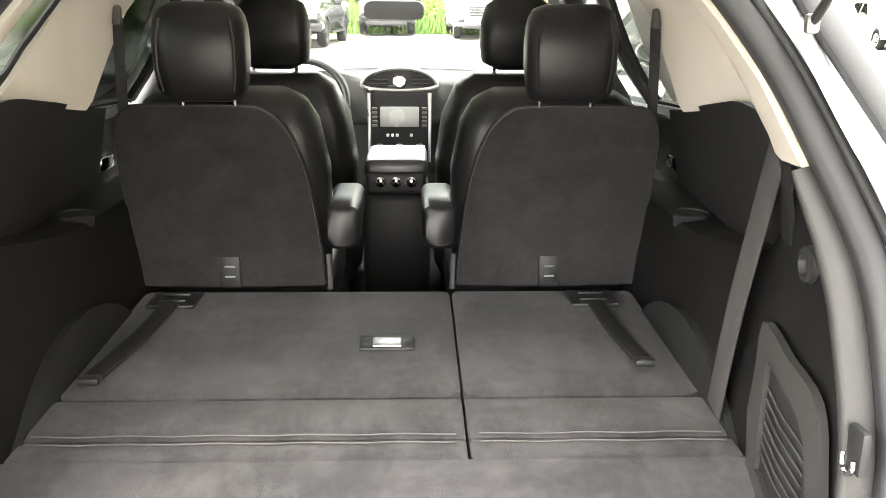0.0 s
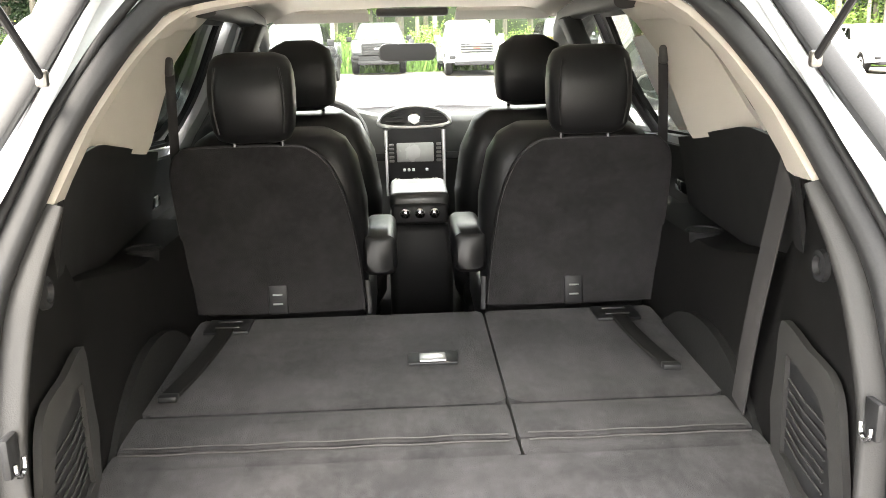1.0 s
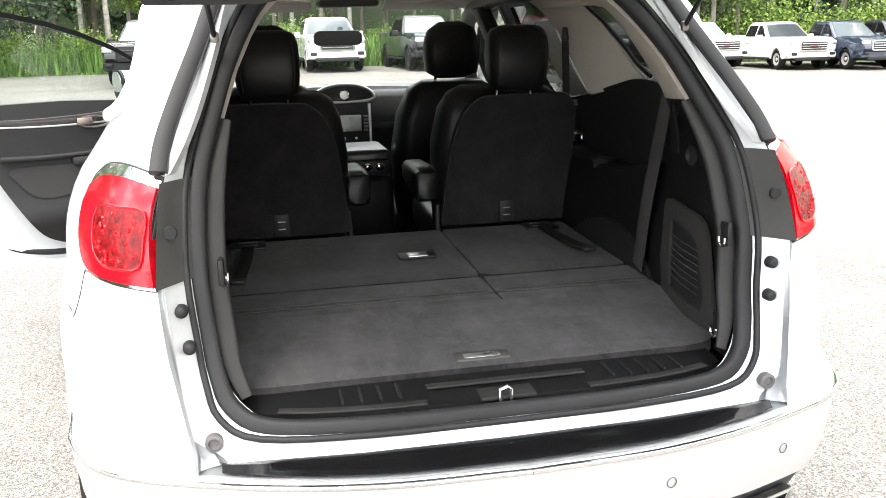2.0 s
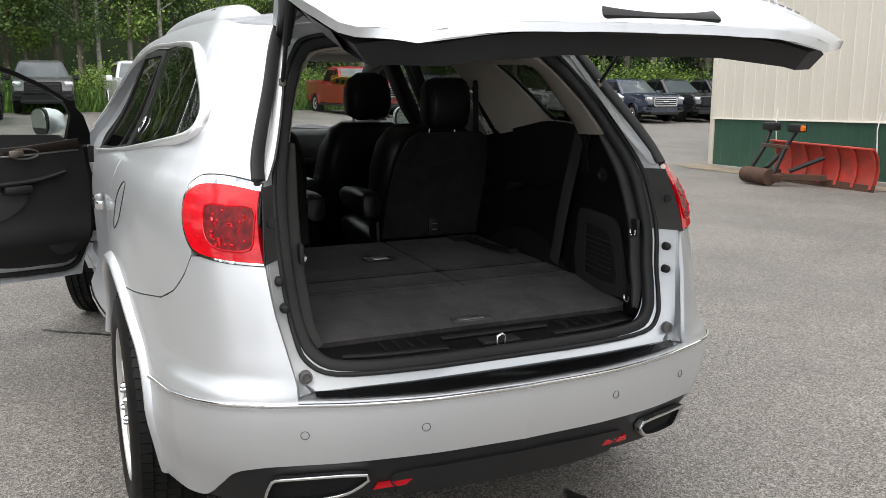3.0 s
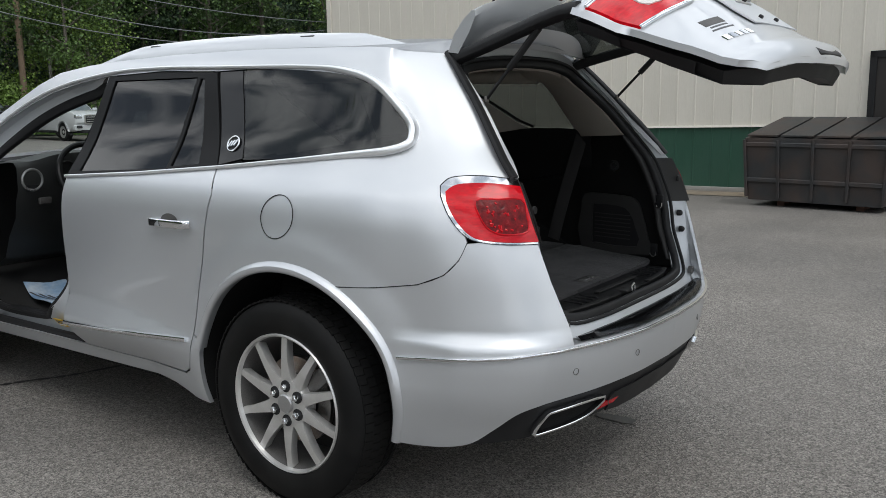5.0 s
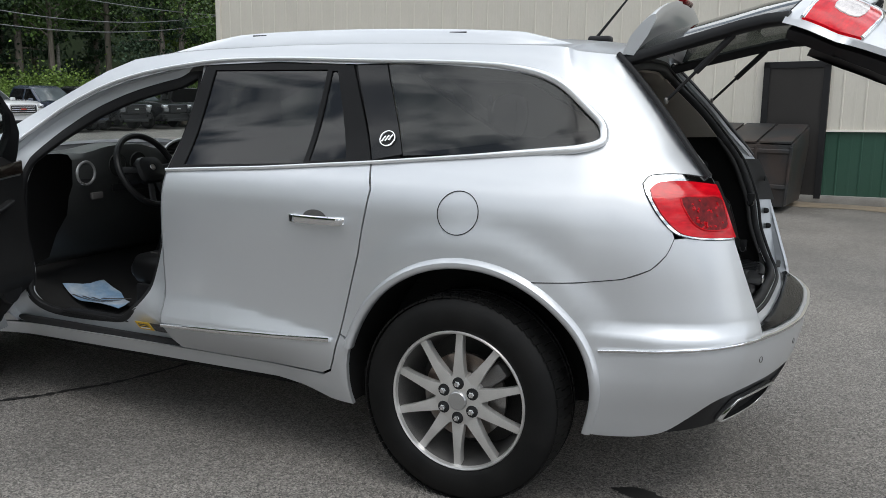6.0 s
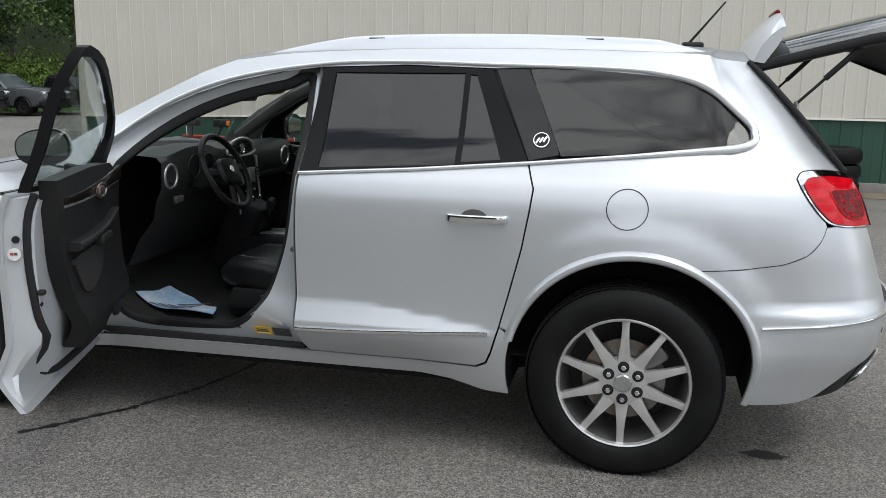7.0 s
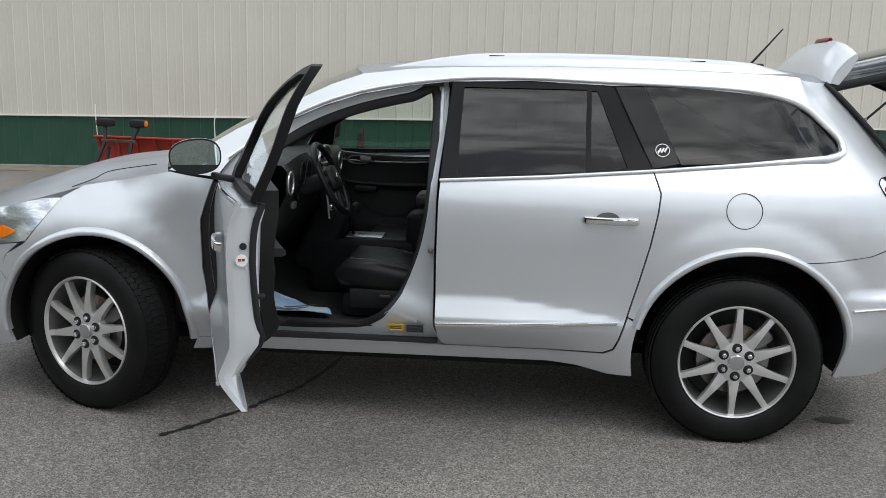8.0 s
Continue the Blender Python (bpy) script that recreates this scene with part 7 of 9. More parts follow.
    path = [(1.36, 0.585), (1.50, 0.605), (1.70, 0.635), (1.86, 0.648), (1.91, 0.622)]
    loft(bm, shifted(cushion_rings(path, [0.48, 0.53, 0.53, 0.51, 0.44], [0.13, 0.15, 0.155, 0.14, 0.08], 0.05, 5), cx))
    cu = part("cushion", bm, LEATHER, fs, "black leather cushion with stitched panels", angle=50)
    for q in (-1, 1):
        bm = bmnew()
        sweep(bm, smooth_line([(cx + q * 0.16, 1.45, 0.674), (cx + q * 0.165, 1.65, 0.706), (cx + q * 0.15, 1.85, 0.718)], 3), disc(0.003, 5))
        part("seam", bm, TRIM_MID, cu)
    bm = bmnew()
    box(bm, (cx, 1.62, 0.495), (0.46, 0.52, 0.13), 0.03)
    part("base", bm, BLACK, fs, "black seat base")
    bm = bmnew()
    box(bm, (cx + s * 0.255, 1.62, 0.535), (0.03, 0.44, 0.10), 0.012)
    pn = part("switch_panel", bm, BLACK, fs, "black side panel with seat switches")
    for y in (1.58, 1.66):
        bm = bmnew()
        box(bm, (cx + s * 0.272, y, 0.555), (0.012, 0.055, 0.014), 0.004)
        part("switch", bm, TRIM_MID, pn)

# ---- dashboard ----
bm = bmnew()
sheet(bm, [(-0.86, 0.30), (0.86, 0.30), (0.84, 1.10), (0.74, 1.165), (-0.74, 1.165), (-0.84, 1.10)], lambda x, z, t: Vector((x, 2.56 - 0.16 * max(0.0, 0.7 - z) + t, z)), step=0.12, thick=0.02)
part("firewall", bm, CABIN_CARPET, car, "black carpeted firewall")
for s in (-1, 1):
    bm = bmnew()
    sheet(bm, [(2.28, 0.42), (2.66, 0.42), (2.66, 1.16), (2.34, 1.16), (2.36, 0.80)], lambda u, z, t: skin(u, z, s, 0.115 + t), step=0.1, thick=0.01)
    part("kick_panel", bm, BLACK, car, "black kick panel beside the footwell")
bm = bmnew()
rows = []
for x in np.linspace(-0.74, 0.74, 33):
    hood = 0.035 * math.exp(-((x + 0.40) / 0.19) ** 4)
    mid = 0.03 * math.exp(-(x / 0.17) ** 4)
    k = 1 - (abs(x) / 0.8) ** 2
    rows.append([Vector((x, y, z)) for y, z in ((2.60 + 0.12 * k, 1.165), (2.40, 1.185 + hood * 0.5), (2.26, 1.200 + hood), (2.16 - hood * 0.8 - mid, 1.193 + hood), (2.135 - hood * 0.4 - mid, 1.165 + hood * 0.3), (2.14 - mid, 1.05), (2.17 - mid, 0.99), (2.19, 0.90), (2.27, 0.80), (2.33, 0.68), (2.45, 0.62))])
loft(bm, rows, cap=False, closed=False)
bmesh.ops.solidify(bm, geom=bm.faces[:], thickness=0.008)
dash = part("dashboard", bm, DASH, car, "charcoal dashboard with a hooded gauge cluster", angle=45)
bm = bmnew()
for q in (1,):
    for k, w in ((-0.28, 0.22), (0.32, 0.35)):
        sweep(bm, [(k + d * w, 2.125 + 0.01 * abs(d), 1.015) for d in (-1, -0.5, 0, 0.5, 1)], rounded(0.012, 0.035, 0.005, 2), up=(0, 0, 1))
part("wood_band", bm, BLACK_SATIN, dash, "dark polished band across the dashboard")
# oval centre vents with the clock
bm = bmnew()
oval = [(0.160 * math.cos(a), 2.098, 1.170 + (0.072 if math.sin(a) > 0 else 0.022) * math.sin(a)) for a in np.linspace(0, 2 * math.pi, 36, endpoint=False)]
sweep(bm, oval, disc(0.008, 8), closed=True, up=(0, 1, 0))
ov = part("vent_surround", bm, SATIN, dash, "satin oval surround of vents and clock")
bm = bmnew()
vs = [bm.verts.new(Vector(p) + Vector((0, 0.012, 0))) for p in oval]
bm.faces.new(vs)
part("vent_back", bm, BLACK, ov, "dark vent recess")
for q in (-1, 1):
    for k in range(4):
        bm = bmnew()
        z = 1.160 + 0.016 * k
        box(bm, (q * 0.088, 2.103, z), (0.082 - 0.006 * abs(k - 1.5), 0.012, 0.004), 0.001, 1)
        part("vent_slat", bm, BLACK_SATIN, ov)
bm = bmnew()
lathe(bm, [(0.0, 0.027), (-0.014, 0.027), (-0.016, 0.023), (-0.012, 0.021)], (0.0, 2.105, 1.187), 24, spin="y")
ck = part("clock", bm, CHROME, ov, "small round analogue clock")
bm = bmnew()
lathe(bm, [(-0.013, 0.021), (-0.0135, 0.001)], (0.0, 2.105, 1.187), 20, spin="y")
part("clock_face", bm, SATIN, ck, "pale clock face")
# centre stack
bm = bmnew()
loft(bm, [[Vector((x * g, 2.07 + 0.03 * f + z * 0.10, 1.0 + z)) for x, z in rounded(0.262, 0.29, 0.03, 4)] for f, g in ((0, 1.0), (1, 0.97))])
cs = part("centre_panel", bm, BLACK_SATIN, dash, "gloss black centre stack")
for q in (-1, 1):
    bm = bmnew()
    sweep(bm, [(q * 0.128, 2.062 + z * 0.1, 1.0 + z) for z in (-0.15, -0.08, 0, 0.08, 0.14)], rounded(0.015, 0.014, 0.005, 2), up=(0, 1, 0), scale=[0.7, 0.8, 0.9, 1.0, 1.2])
    part("stack_trim", bm, SATIN, cs, "satin side trim")
bm = bmnew()
box(bm, (0.0, 2.060, 1.042), (0.165, 0.010, 0.085), 0.006, 2, Euler((radians(-6), 0, 0)).to_matrix().to_4x4())
part("screen", bm, SCREEN, cs, "pale navigation screen")
for i in range(5):
    for q in (-1, 1):
        bm = bmnew()
        box(bm, (q * 0.105, 2.056, 1.005 + 0.018 * i), (0.022, 0.010, 0.011), 0.002, 1)
        part("button", bm, TRIM_MID, cs)
for x in (-0.05, -0.03, -0.01, 0.05):
    bm = bmnew()
    box(bm, (x, 2.050, 0.965), (0.012, 0.010, 0.012), 0.002, 1)
    part("button", bm, SATIN, cs)
for x in (-0.085, 0.0, 0.085):
    bm = bmnew()
    lathe(bm, [(0.01, 0.027), (-0.012, 0.027), (-0.018, 0.020), (-0.02, 0.012)], (x, 2.048, 0.905), 20, spin="y")
    part("climate_knob", bm, CHROME, cs, "chrome climate knob")
# side vents and gauges
for x in (-0.66, 0.66):
    bm = bmnew()
    sweep(bm, [(x + 0.055 * math.cos(a), 2.135, 1.10 + 0.055 * math.sin(a)) for a in np.linspace(0, 2 * math.pi, 24, endpoint=False)], disc(0.007, 8), closed=True, up=(0, 1, 0))
    sv = part("side_vent", bm, SATIN, dash, "round side vent ring")
    bm = bmnew()
    lathe(bm, [(0.012, 0.052), (0.004, 0.05), (0.004, 0.02)], (x, 2.135, 1.10), 20, spin="y")
    part("vent_core", bm, BLACK, sv)
for x in (-0.47, -0.33):
    bm = bmnew()
    sweep(bm, [(x + 0.055 * math.cos(a), 2.118, 1.13 + 0.055 * math.sin(a)) for a in np.linspace(0, 2 * math.pi, 24, endpoint=False)], disc(0.004, 6), closed=True, up=(0, 1, 0))
    part("gauge_ring", bm, RIM_DARK, dash, "satin gauge ring")
bm = bmnew()
box(bm, (-0.60, 2.135, 0.985), (0.07, 0.02, 0.035), 0.006)
part("light_switch", bm, TRIM_MID, dash, "headlamp switch")
# steering wheel
bm = bmnew()
wm = Matrix.Translation((-0.40, 1.985, 1.105)) @ Euler((radians(64), 0, 0)).to_matrix().to_4x4()
sweep(bm, [wm @ Vector((0.188 * math.cos(a), 0.188 * math.sin(a), 0)) for a in np.linspace(0, 2 * math.pi, 44, endpoint=False)], disc(0.016, 10), closed=True, up=wm.to_3x3() @ Vector((0, 0, 1)))
sw = part("steering_wheel", bm, LEATHER, car, "black leather steering wheel")
bm = bmnew()
rings = [[wm @ Vector((x * g, y * g - 0.005, z)) for x, y in rounded(0.17, 0.14, 0.05, 4)] for z, g in ((-0.02, 0.9), (0.01, 1.0), (0.03, 0.9), (0.036, 0.6))]
loft(bm, rings)
hub = part("wheel_hub", bm, LEATHER, sw, "black airbag hub")
for a, b in (((-0.07, 0.0), (-0.18, 0.01)), ((0.07, 0.0), (0.18, 0.01)), ((-0.02, -0.06), (-0.05, -0.17)), ((0.02, -0.06), (0.05, -0.17))):
    bm = bmnew()
    sweep(bm, [wm @ Vector((*a, 0.005)), wm @ Vector((*b, 0.0))], rounded(0.035, 0.014, 0.005, 2), up=wm.to_3x3() @ Vector((0, 0, 1)))
    part("wheel_spoke", bm, BLACK, sw)
bm = bmnew()
lathe(bm, [(0, 0.018), (0.004, 0.016)], (0, 0, 0), 16, spin="z")
for v in bm.verts:
    v.co = wm @ (v.co + Vector((0, 0, 0.034)))
part("wheel_badge", bm, CHROME, sw, "small chrome badge")
bm = bmnew()
sweep(bm, [wm @ Vector((0, 0, -0.02)), wm @ Vector((0, 0.02, -0.20))], disc(0.045, 12))
part("column", bm, BLACK, sw, "steering column shroud")
# centre console
bm = bmnew()
box(bm, (0, 1.42, 0.66), (0.23, 0.40, 0.46), 0.03, 3)
con = part("centre_console", bm, BLACK_SATIN, car, "black centre console")
bm = bmnew()
box(bm, (0, 1.86, 0.58), (0.24, 0.62, 0.32), 0.04, 3)
part("shifter_base", bm, BLACK_SATIN, con, "low black console round the gear lever")
bm = bmnew()
box(bm, (0, 2.10, 0.72), (0.23, 0.20, 0.40), 0.04, 3, Euler((radians(24), 0, 0)).to_matrix().to_4x4())
part("console_riser", bm, BLACK_SATIN, con, "black console rising to the dashboard")
bm = bmnew()
box(bm, (0, 1.40, 0.965), (0.215, 0.34, 0.075), 0.025, 3)
part("console_lid", bm, LID_LEATHER, con, "black leather console lid")
bm = bmnew()
box(bm, (0, 1.232, 0.925), (0.20, 0.03, 0.075), 0.015, 3)
pn = part("rear_climate_panel", bm, BLACK, con, "black rear climate panel")
for x in (-0.052, 0.0, 0.052):
    bm = bmnew()
    lathe(bm, [(0.01, 0.019), (-0.012, 0.018), (-0.016, 0.012)], (x, 1.215, 0.931), 16, spin="y")
    part("climate_knob", bm, CHROME, pn, "chrome rear climate knob")
for z, h in ((0.83, 0.06), (0.745, 0.08)):
    bm = bmnew()
    box(bm, (0, 1.236, z), (0.17, 0.012, h), 0.006, 2)
    part("rear_drawer", bm, BLACK_SATIN, con, "dark rear console panel")
bm = bmnew()
box(bm, (0, 1.228, 0.70), (0.035, 0.01, 0.03), 0.004, 1)
part("rear_socket", bm, TRIM_MID, con, "power socket")
bm = bmnew()
box(bm, (0.0, 1.86, 0.744), (0.16, 0.21, 0.014), 0.006, 2)
part("shifter_plate", bm, SATIN, con, "satin shifter plate")
bm = bmnew()
sweep(bm, [(-0.02, 1.93, 0.745), (-0.02, 1.935, 0.85), (-0.02, 1.925, 0.885), (-0.02, 1.915, 0.915), (-0.02, 1.91, 0.93)], disc(0.016, 10), scale=[0.6, 0.7, 1.5, 1.6, 0.8])
part("gear_lever", bm, BLACK, con, "black gear lever")
# inside mirror
bm = bmnew()
loft(bm, [[Vector((x * g - 0.02, 2.06 + f, z * g + 1.478)) for x, z in rounded(0.25, 0.075, 0.03, 5)] for f, g in ((-0.018, 0.96), (-0.01, 1.0), (0.02, 0.9), (0.03, 0.6))])
im = part("inside_mirror", bm, BLACK, car, "black inside mirror")
bm = bmnew()
sweep(bm, [(-0.01, 2.08, 1.485), (0.0, 2.12, 1.525)], disc(0.014, 8))
part("mirror_stalk", bm, BLACK, im)
bm = bmnew()
box(bm, (0, 1.72, 1.635), (0.28, 0.16, 0.03), 0.012, 3)
part("overhead_console", bm, TRIM_MID, car, "grey overhead console")
for q in (-1, 1):
    bm = bmnew()
    box(bm, (q * 0.36, 1.72, 1.625), (0.38, 0.14, 0.018), 0.008, 2, Euler((radians(-14), 0, 0)).to_matrix().to_4x4())
    part("sun_visor", bm, HEADLINER, car, "cream sun visor")

# loose paper mat in the driver's footwell, creased and riding up the toe board
def on_carpet(x, y):
    return 0.437 + 0.12 * max(0.0, (y - 2.15) / 0.35) ** 2 * 1.5 + 0.012 * (1 + math.sin(15 * x + 9 * y)) + 0.012 * abs(math.sin(11 * (x - 0.4 * y)))


bm = bmnew()
sheet(bm, [(-0.705, 1.92), (-0.65, 1.935), (-0.59, 1.96), (-0.45, 2.16), (-0.42, 2.31), (-0.54, 2.33), (-0.635, 2.37), (-0.665, 2.25), (-0.70, 2.12)], lambda x, y, t: Vector((x, y, on_carpet(x, y) - t)), step=0.022, thick=0.002)
paper = finish("floor_paper", bm, PAPER)
tagged(paper, "crumpled blue and white paper mat in the driver's footwell", "paper mat")
for k in range(4):
    bm = bmnew()
    x, y = -0.655 + 0.035 * k, 2.29 - 0.03 * k
    sheet(bm, [(x, y), (x + 0.014, y - 0.004), (x + 0.060, y - 0.155), (x + 0.046, y - 0.151)], lambda x, y, t: Vector((x, y, on_carpet(x, y) + 0.0015 - t)), step=0.022, thick=0.001)
    part("print_bar", bm, INK, paper, "dark printed bar")


# ---- the lot: seams and stains in the asphalt ----
def flat_patch(name, outline, z, mat, label, cat, step=0.05):
    bm = bmnew()
    sheet(bm, outline, lambda x, y, t: Vector((x, y, z)), step=step)
    return tagged(finish(name, bm, mat, flat=True), label, cat, kind="structure")


seam_line = smooth_line([(-1.24, 2.60), (-1.10, 2.485), (-0.955, 2.383), (-0.85, 2.30), (-0.741, 2.247), (-0.60, 2.16), (-0.462, 2.107), (-0.1, 2.02), (0.5, 1.95)], 6)
left, right = [], []
for i, (x, y) in enumerate(seam_line):
    a, b = seam_line[max(i - 1, 0)], seam_line[min(i + 1, len(seam_line) - 1)]
    d = Vector((b[0] - a[0], b[1] - a[1])).normalized()
    w = 0.013 + 0.007 * math.sin(i * 1.7) + 0.004 * math.sin(i * 4.1)
    left.append((x - d.y * w, y + d.x * w))
    right.append((x + d.y * w, y - d.x * w))
flat_patch("tar_seam", left + right[::-1], 0.004, TAR, "dark tar seam in the asphalt", "seam", 0.03)
rnd = random.Random(4)
for cx, cy, rx, ry in ((0.515, -0.645, 0.045, 0.115), (-0.60, -0.605, 0.045, 0.10)):
    ol = []
    for k in range(26):
        a = 2 * math.pi * k / 26
        g = 0.75 + 0.35 * rnd.random()
        ol.append((cx + rx * g * math.cos(a), cy + ry * g * math.sin(a)))
    flat_patch("oil_stain", ol, 0.004, OIL, "dark oil stain on the asphalt", "stain", 0.03)

# ---- the steel building ----
WALL_A, WALL_B = Vector((6.63, -36.0, 0)), Vector((11.5, 11.2, 0))
along = (WALL_B - WALL_A).normalized()
outw = Vector((-along.y, along.x, 0))
LEN = (WALL_B - WALL_A).length
hall = thing("steel_building", "long cream steel building with a green wainscot", "building", tuple(WALL_B))


def fall(a):
    """The footing follows the ground, which falls towards the corner."""
    return min(0.10, -0.22 + 0.024 * max(0.0, a))


def on_wall(a, out, z):
    """A point on the long wall: a metres from its far corner, out metres proud of it."""
    return WALL_B - along * a + outw * out + Vector((0, 0, z + fall(a)))


def local(p):
    return Vector(p) - WALL_B


def ribbed(z0, z1, name):
    """One ribbed steel sheet, 0.92 m wide, standing at the corner."""
    bm = bmnew()
    prof = []
    for k in range(3):
        b = 0.92 / 3 * k
        prof += [(b, 0.0), (b + 0.125, 0.0), (b + 0.130, 0.0015), (b + 0.160, 0.0015), (b + 0.165, 0.0), (b + 0.272, 0.0), (b + 0.283, 0.010), (b + 0.297, 0.010)]
    prof.append((0.92, 0.0))
    loft(bm, [[local(on_wall(a, o, z)) for a, o in prof] for z in (z0, z1)], cap=False, closed=False)
    return bm


first = {}
for z0, z1, mt, nm in ((1.0, 6.5, SIDING, "siding_panel"), (0.03, 0.985, GREEN, "wainscot_panel")):
    ob = part(nm, ribbed(z0, z1, nm), mt, hall, flat=True)
    for k in range(1, int(LEN / 0.92)):
        c = ob.copy()
        scene.collection.objects.link(c)
        c.location = -along * (0.92 * k) + Vector((0, 0, fall(0.92 * k) - fall(0)))
for z, h, mt, nm in ((0.992, 0.03, SIDING, "drip_trim"), (6.52, 0.12, GREEN, "eave_trim")):
    bm = bmnew()
    loft(bm, [[local(on_wall(a, o, z + q)) for o, q in ((0.0, -h / 2), (0.045, -h / 2), (0.035, h / 2), (0.0, h / 2))] for a in (0.0, 13.4, LEN)])
    part(nm, bm, mt, hall)
bm = bmnew()
box(bm, local(on_wall(-0.02, -0.02, 3.3)), (0.12, 0.12, 6.5), 0.01)
part("corner_trim", bm, SIDING, hall, "cream corner trim")
bm = bmnew()
q = [on_wall(-0.0, -0.05, 0), on_wall(LEN, -0.05, 0), on_wall(LEN, -22, 0), on_wall(0, -22, 0)]
loft(bm, [[local(p) + Vector((0, 0, z)) for p in q] for z in (-0.3, 6.4)])
part("back_wall", bm, SIDING, hall, "cream steel walls", flat=True)
bm = bmnew()
loft(bm, [[local(on_wall(a, o, z)) for a, o, z in ((-0.3, 0.3, 6.45), (-0.3, -11, 9.0), (-0.3, -22.3, 6.45), (-0.3, -22.3, 6.35), (-0.3, -11, 8.9), (-0.3, 0.3, 6.35))],
          [local(on_wall(a, o, z)) for a, o, z in ((LEN, 0.3, 6.45), (LEN, -11, 9.0), (LEN, -22.3, 6.45), (LEN, -22.3, 6.35), (LEN, -11, 8.9), (LEN, 0.3, 6.35))]])
part("roof", bm, GREEN, hall, "green steel roof")
bm = bmnew()
loft(bm, [[local(on_wall(a, o, z)) for o, z in ((0.06, 0.0), (0.06, 0.05), (-0.02, 0.05), (-0.02, -0.2))] for a in (0.0, 13.4, LEN)])
part("plinth", bm, CONCRETE, hall, "concrete footing")
da, db = 11.15, 12.07
bm = bmnew()
for a0, a1, z0, z1 in ((da, da + 0.09, 0, 1.99), (db - 0.09, db, 0, 1.99), (da, db, 1.90, 1.99)):
    loft(bm, [[local(on_wall(a, o, z)) for o, z in ((0.0, z0), (0.07, z0), (0.07, z1), (0.0, z1))] for a in (a0, a1)])
dr = part("side_door", bm, BLACK, hall, "dark side door frame")
bm = bmnew()
loft(bm, [[local(on_wall(a, o, z)) for o, z in ((0.0, 0.02), (0.045, 0.02), (0.045, 1.9), (0.0, 1.9))] for a in (da + 0.09, db - 0.09)])
part("door_leaf", bm, DOOR_DARK, dr, "dark bronze door leaf")
bm = bmnew()
box(bm, local(on_wall(da + 0.16, 0.07, 0.98)), (0.05, 0.05, 0.12), 0.01)
part("door_knob", bm, SATIN, dr, "metal door lever")
bm = bmnew()
pts = [on_wall(-0.3, 0.02, 0), on_wall(-0.3, 0.75, 0)] + [on_wall(a, 0.75 + 0.14 * math.sin(a * 1.9) + 0.08 * math.sin(a * 4.3), 0) for a in np.arange(0, LEN, 0.6)] + [on_wall(LEN, 0.75, 0), on_wall(LEN, 0.02, 0)]
sheet(bm, [(p.x, p.y) for p in pts], lambda x, y, t: Vector((x, y, ground_z(x, y) + 0.006)), step=0.5)
tagged(finish("gravel_strip", bm, GRAVEL, flat=True), "sandy gravel strip along the building", "ground", kind="structure")

# ---- red snow plough blade leaning by the wall ----
pc = on_wall(4.2, 0.95, 0)
pc.z = ground_z(pc.x, pc.y)
plough = thing("snow_plough", "faded red snow plough parked by the wall", "snow plough", tuple(pc))
bm = bmnew()
rows = []
for a in np.linspace(-1.12, 1.12, 9):
    rows.append([along * -a + outw * o + Vector((0, 0, z)) for o, z in ((0.0, 0.06), (-0.05, 0.2), (-0.07, 0.36), (-0.04, 0.52), (0.05, 0.66), (0.06, 0.65), (-0.025, 0.51), (-0.055, 0.36), (-0.035, 0.2), (0.012, 0.05))])
loft(bm, rows)
part("blade", bm, PLOW_RED, plough, "faded red curved blade")
for a in np.linspace(-1.07, 1.07, 7):
    bm = bmnew()
    sweep(bm, [along * -a + outw * o + Vector((0, 0, z)) for o, z in ((0.05, 0.06), (0.0, 0.22), (-0.01, 0.38), (0.02, 0.52), (0.09, 0.64))], rounded(0.022, 0.05, 0.004, 1), up=along)
    part("rib", bm, PLOW_RED, plough)
bm = bmnew()
loft(bm, [[along * -a + outw * o + Vector((0, 0, z)) for o, z in ((0.03, 0.0), (0.05, 0.0), (0.03, 0.12), (0.015, 0.12))] for a in (-1.14, 1.14)])
part("cutting_edge", bm, RUST, plough, "rusty cutting edge")
for a in (-0.55, 0.55):
    bm = bmnew()
    sweep(bm, [along * (0.35 - a) + outw * 0.07 + Vector((0, 0, 0.14)), along * (0.35 - a * 0.35) + outw * 0.85 + Vector((0, 0, 0.16))], rounded(0.09, 0.10, 0.01, 1))
    part("push_arm", bm, RUST, plough, "rusty push arm")
    bm = bmnew()
    sweep(bm, [along * (0.35 - a * 0.9) + outw * 0.09 + Vector((0, 0, 0.46)), along * (0.35 - a * 0.5) + outw * 0.55 + Vector((0, 0, 0.24))], disc(0.035, 8))
    part("angle_ram", bm, BLACK, plough, "black hydraulic ram")
bm = bmnew()
box(bm, along * 0.35 + outw * 0.88 + Vector((0, 0, 0.15)), (0.12, 0.80, 0.13), 0.02)
part("mount_frame", bm, RUST, plough, "rusty cross beam of the mount")
bm = bmnew()
sweep(bm, [along * 0.05 + outw * 0.93 + Vector((0, 0, 0.16)), along * 0.65 + outw * 0.93 + Vector((0, 0, 0.16))], disc(0.13, 14), up=(0, 0, 1))
part("pump_housing", bm, RUST, plough, "rusty round pump housing")
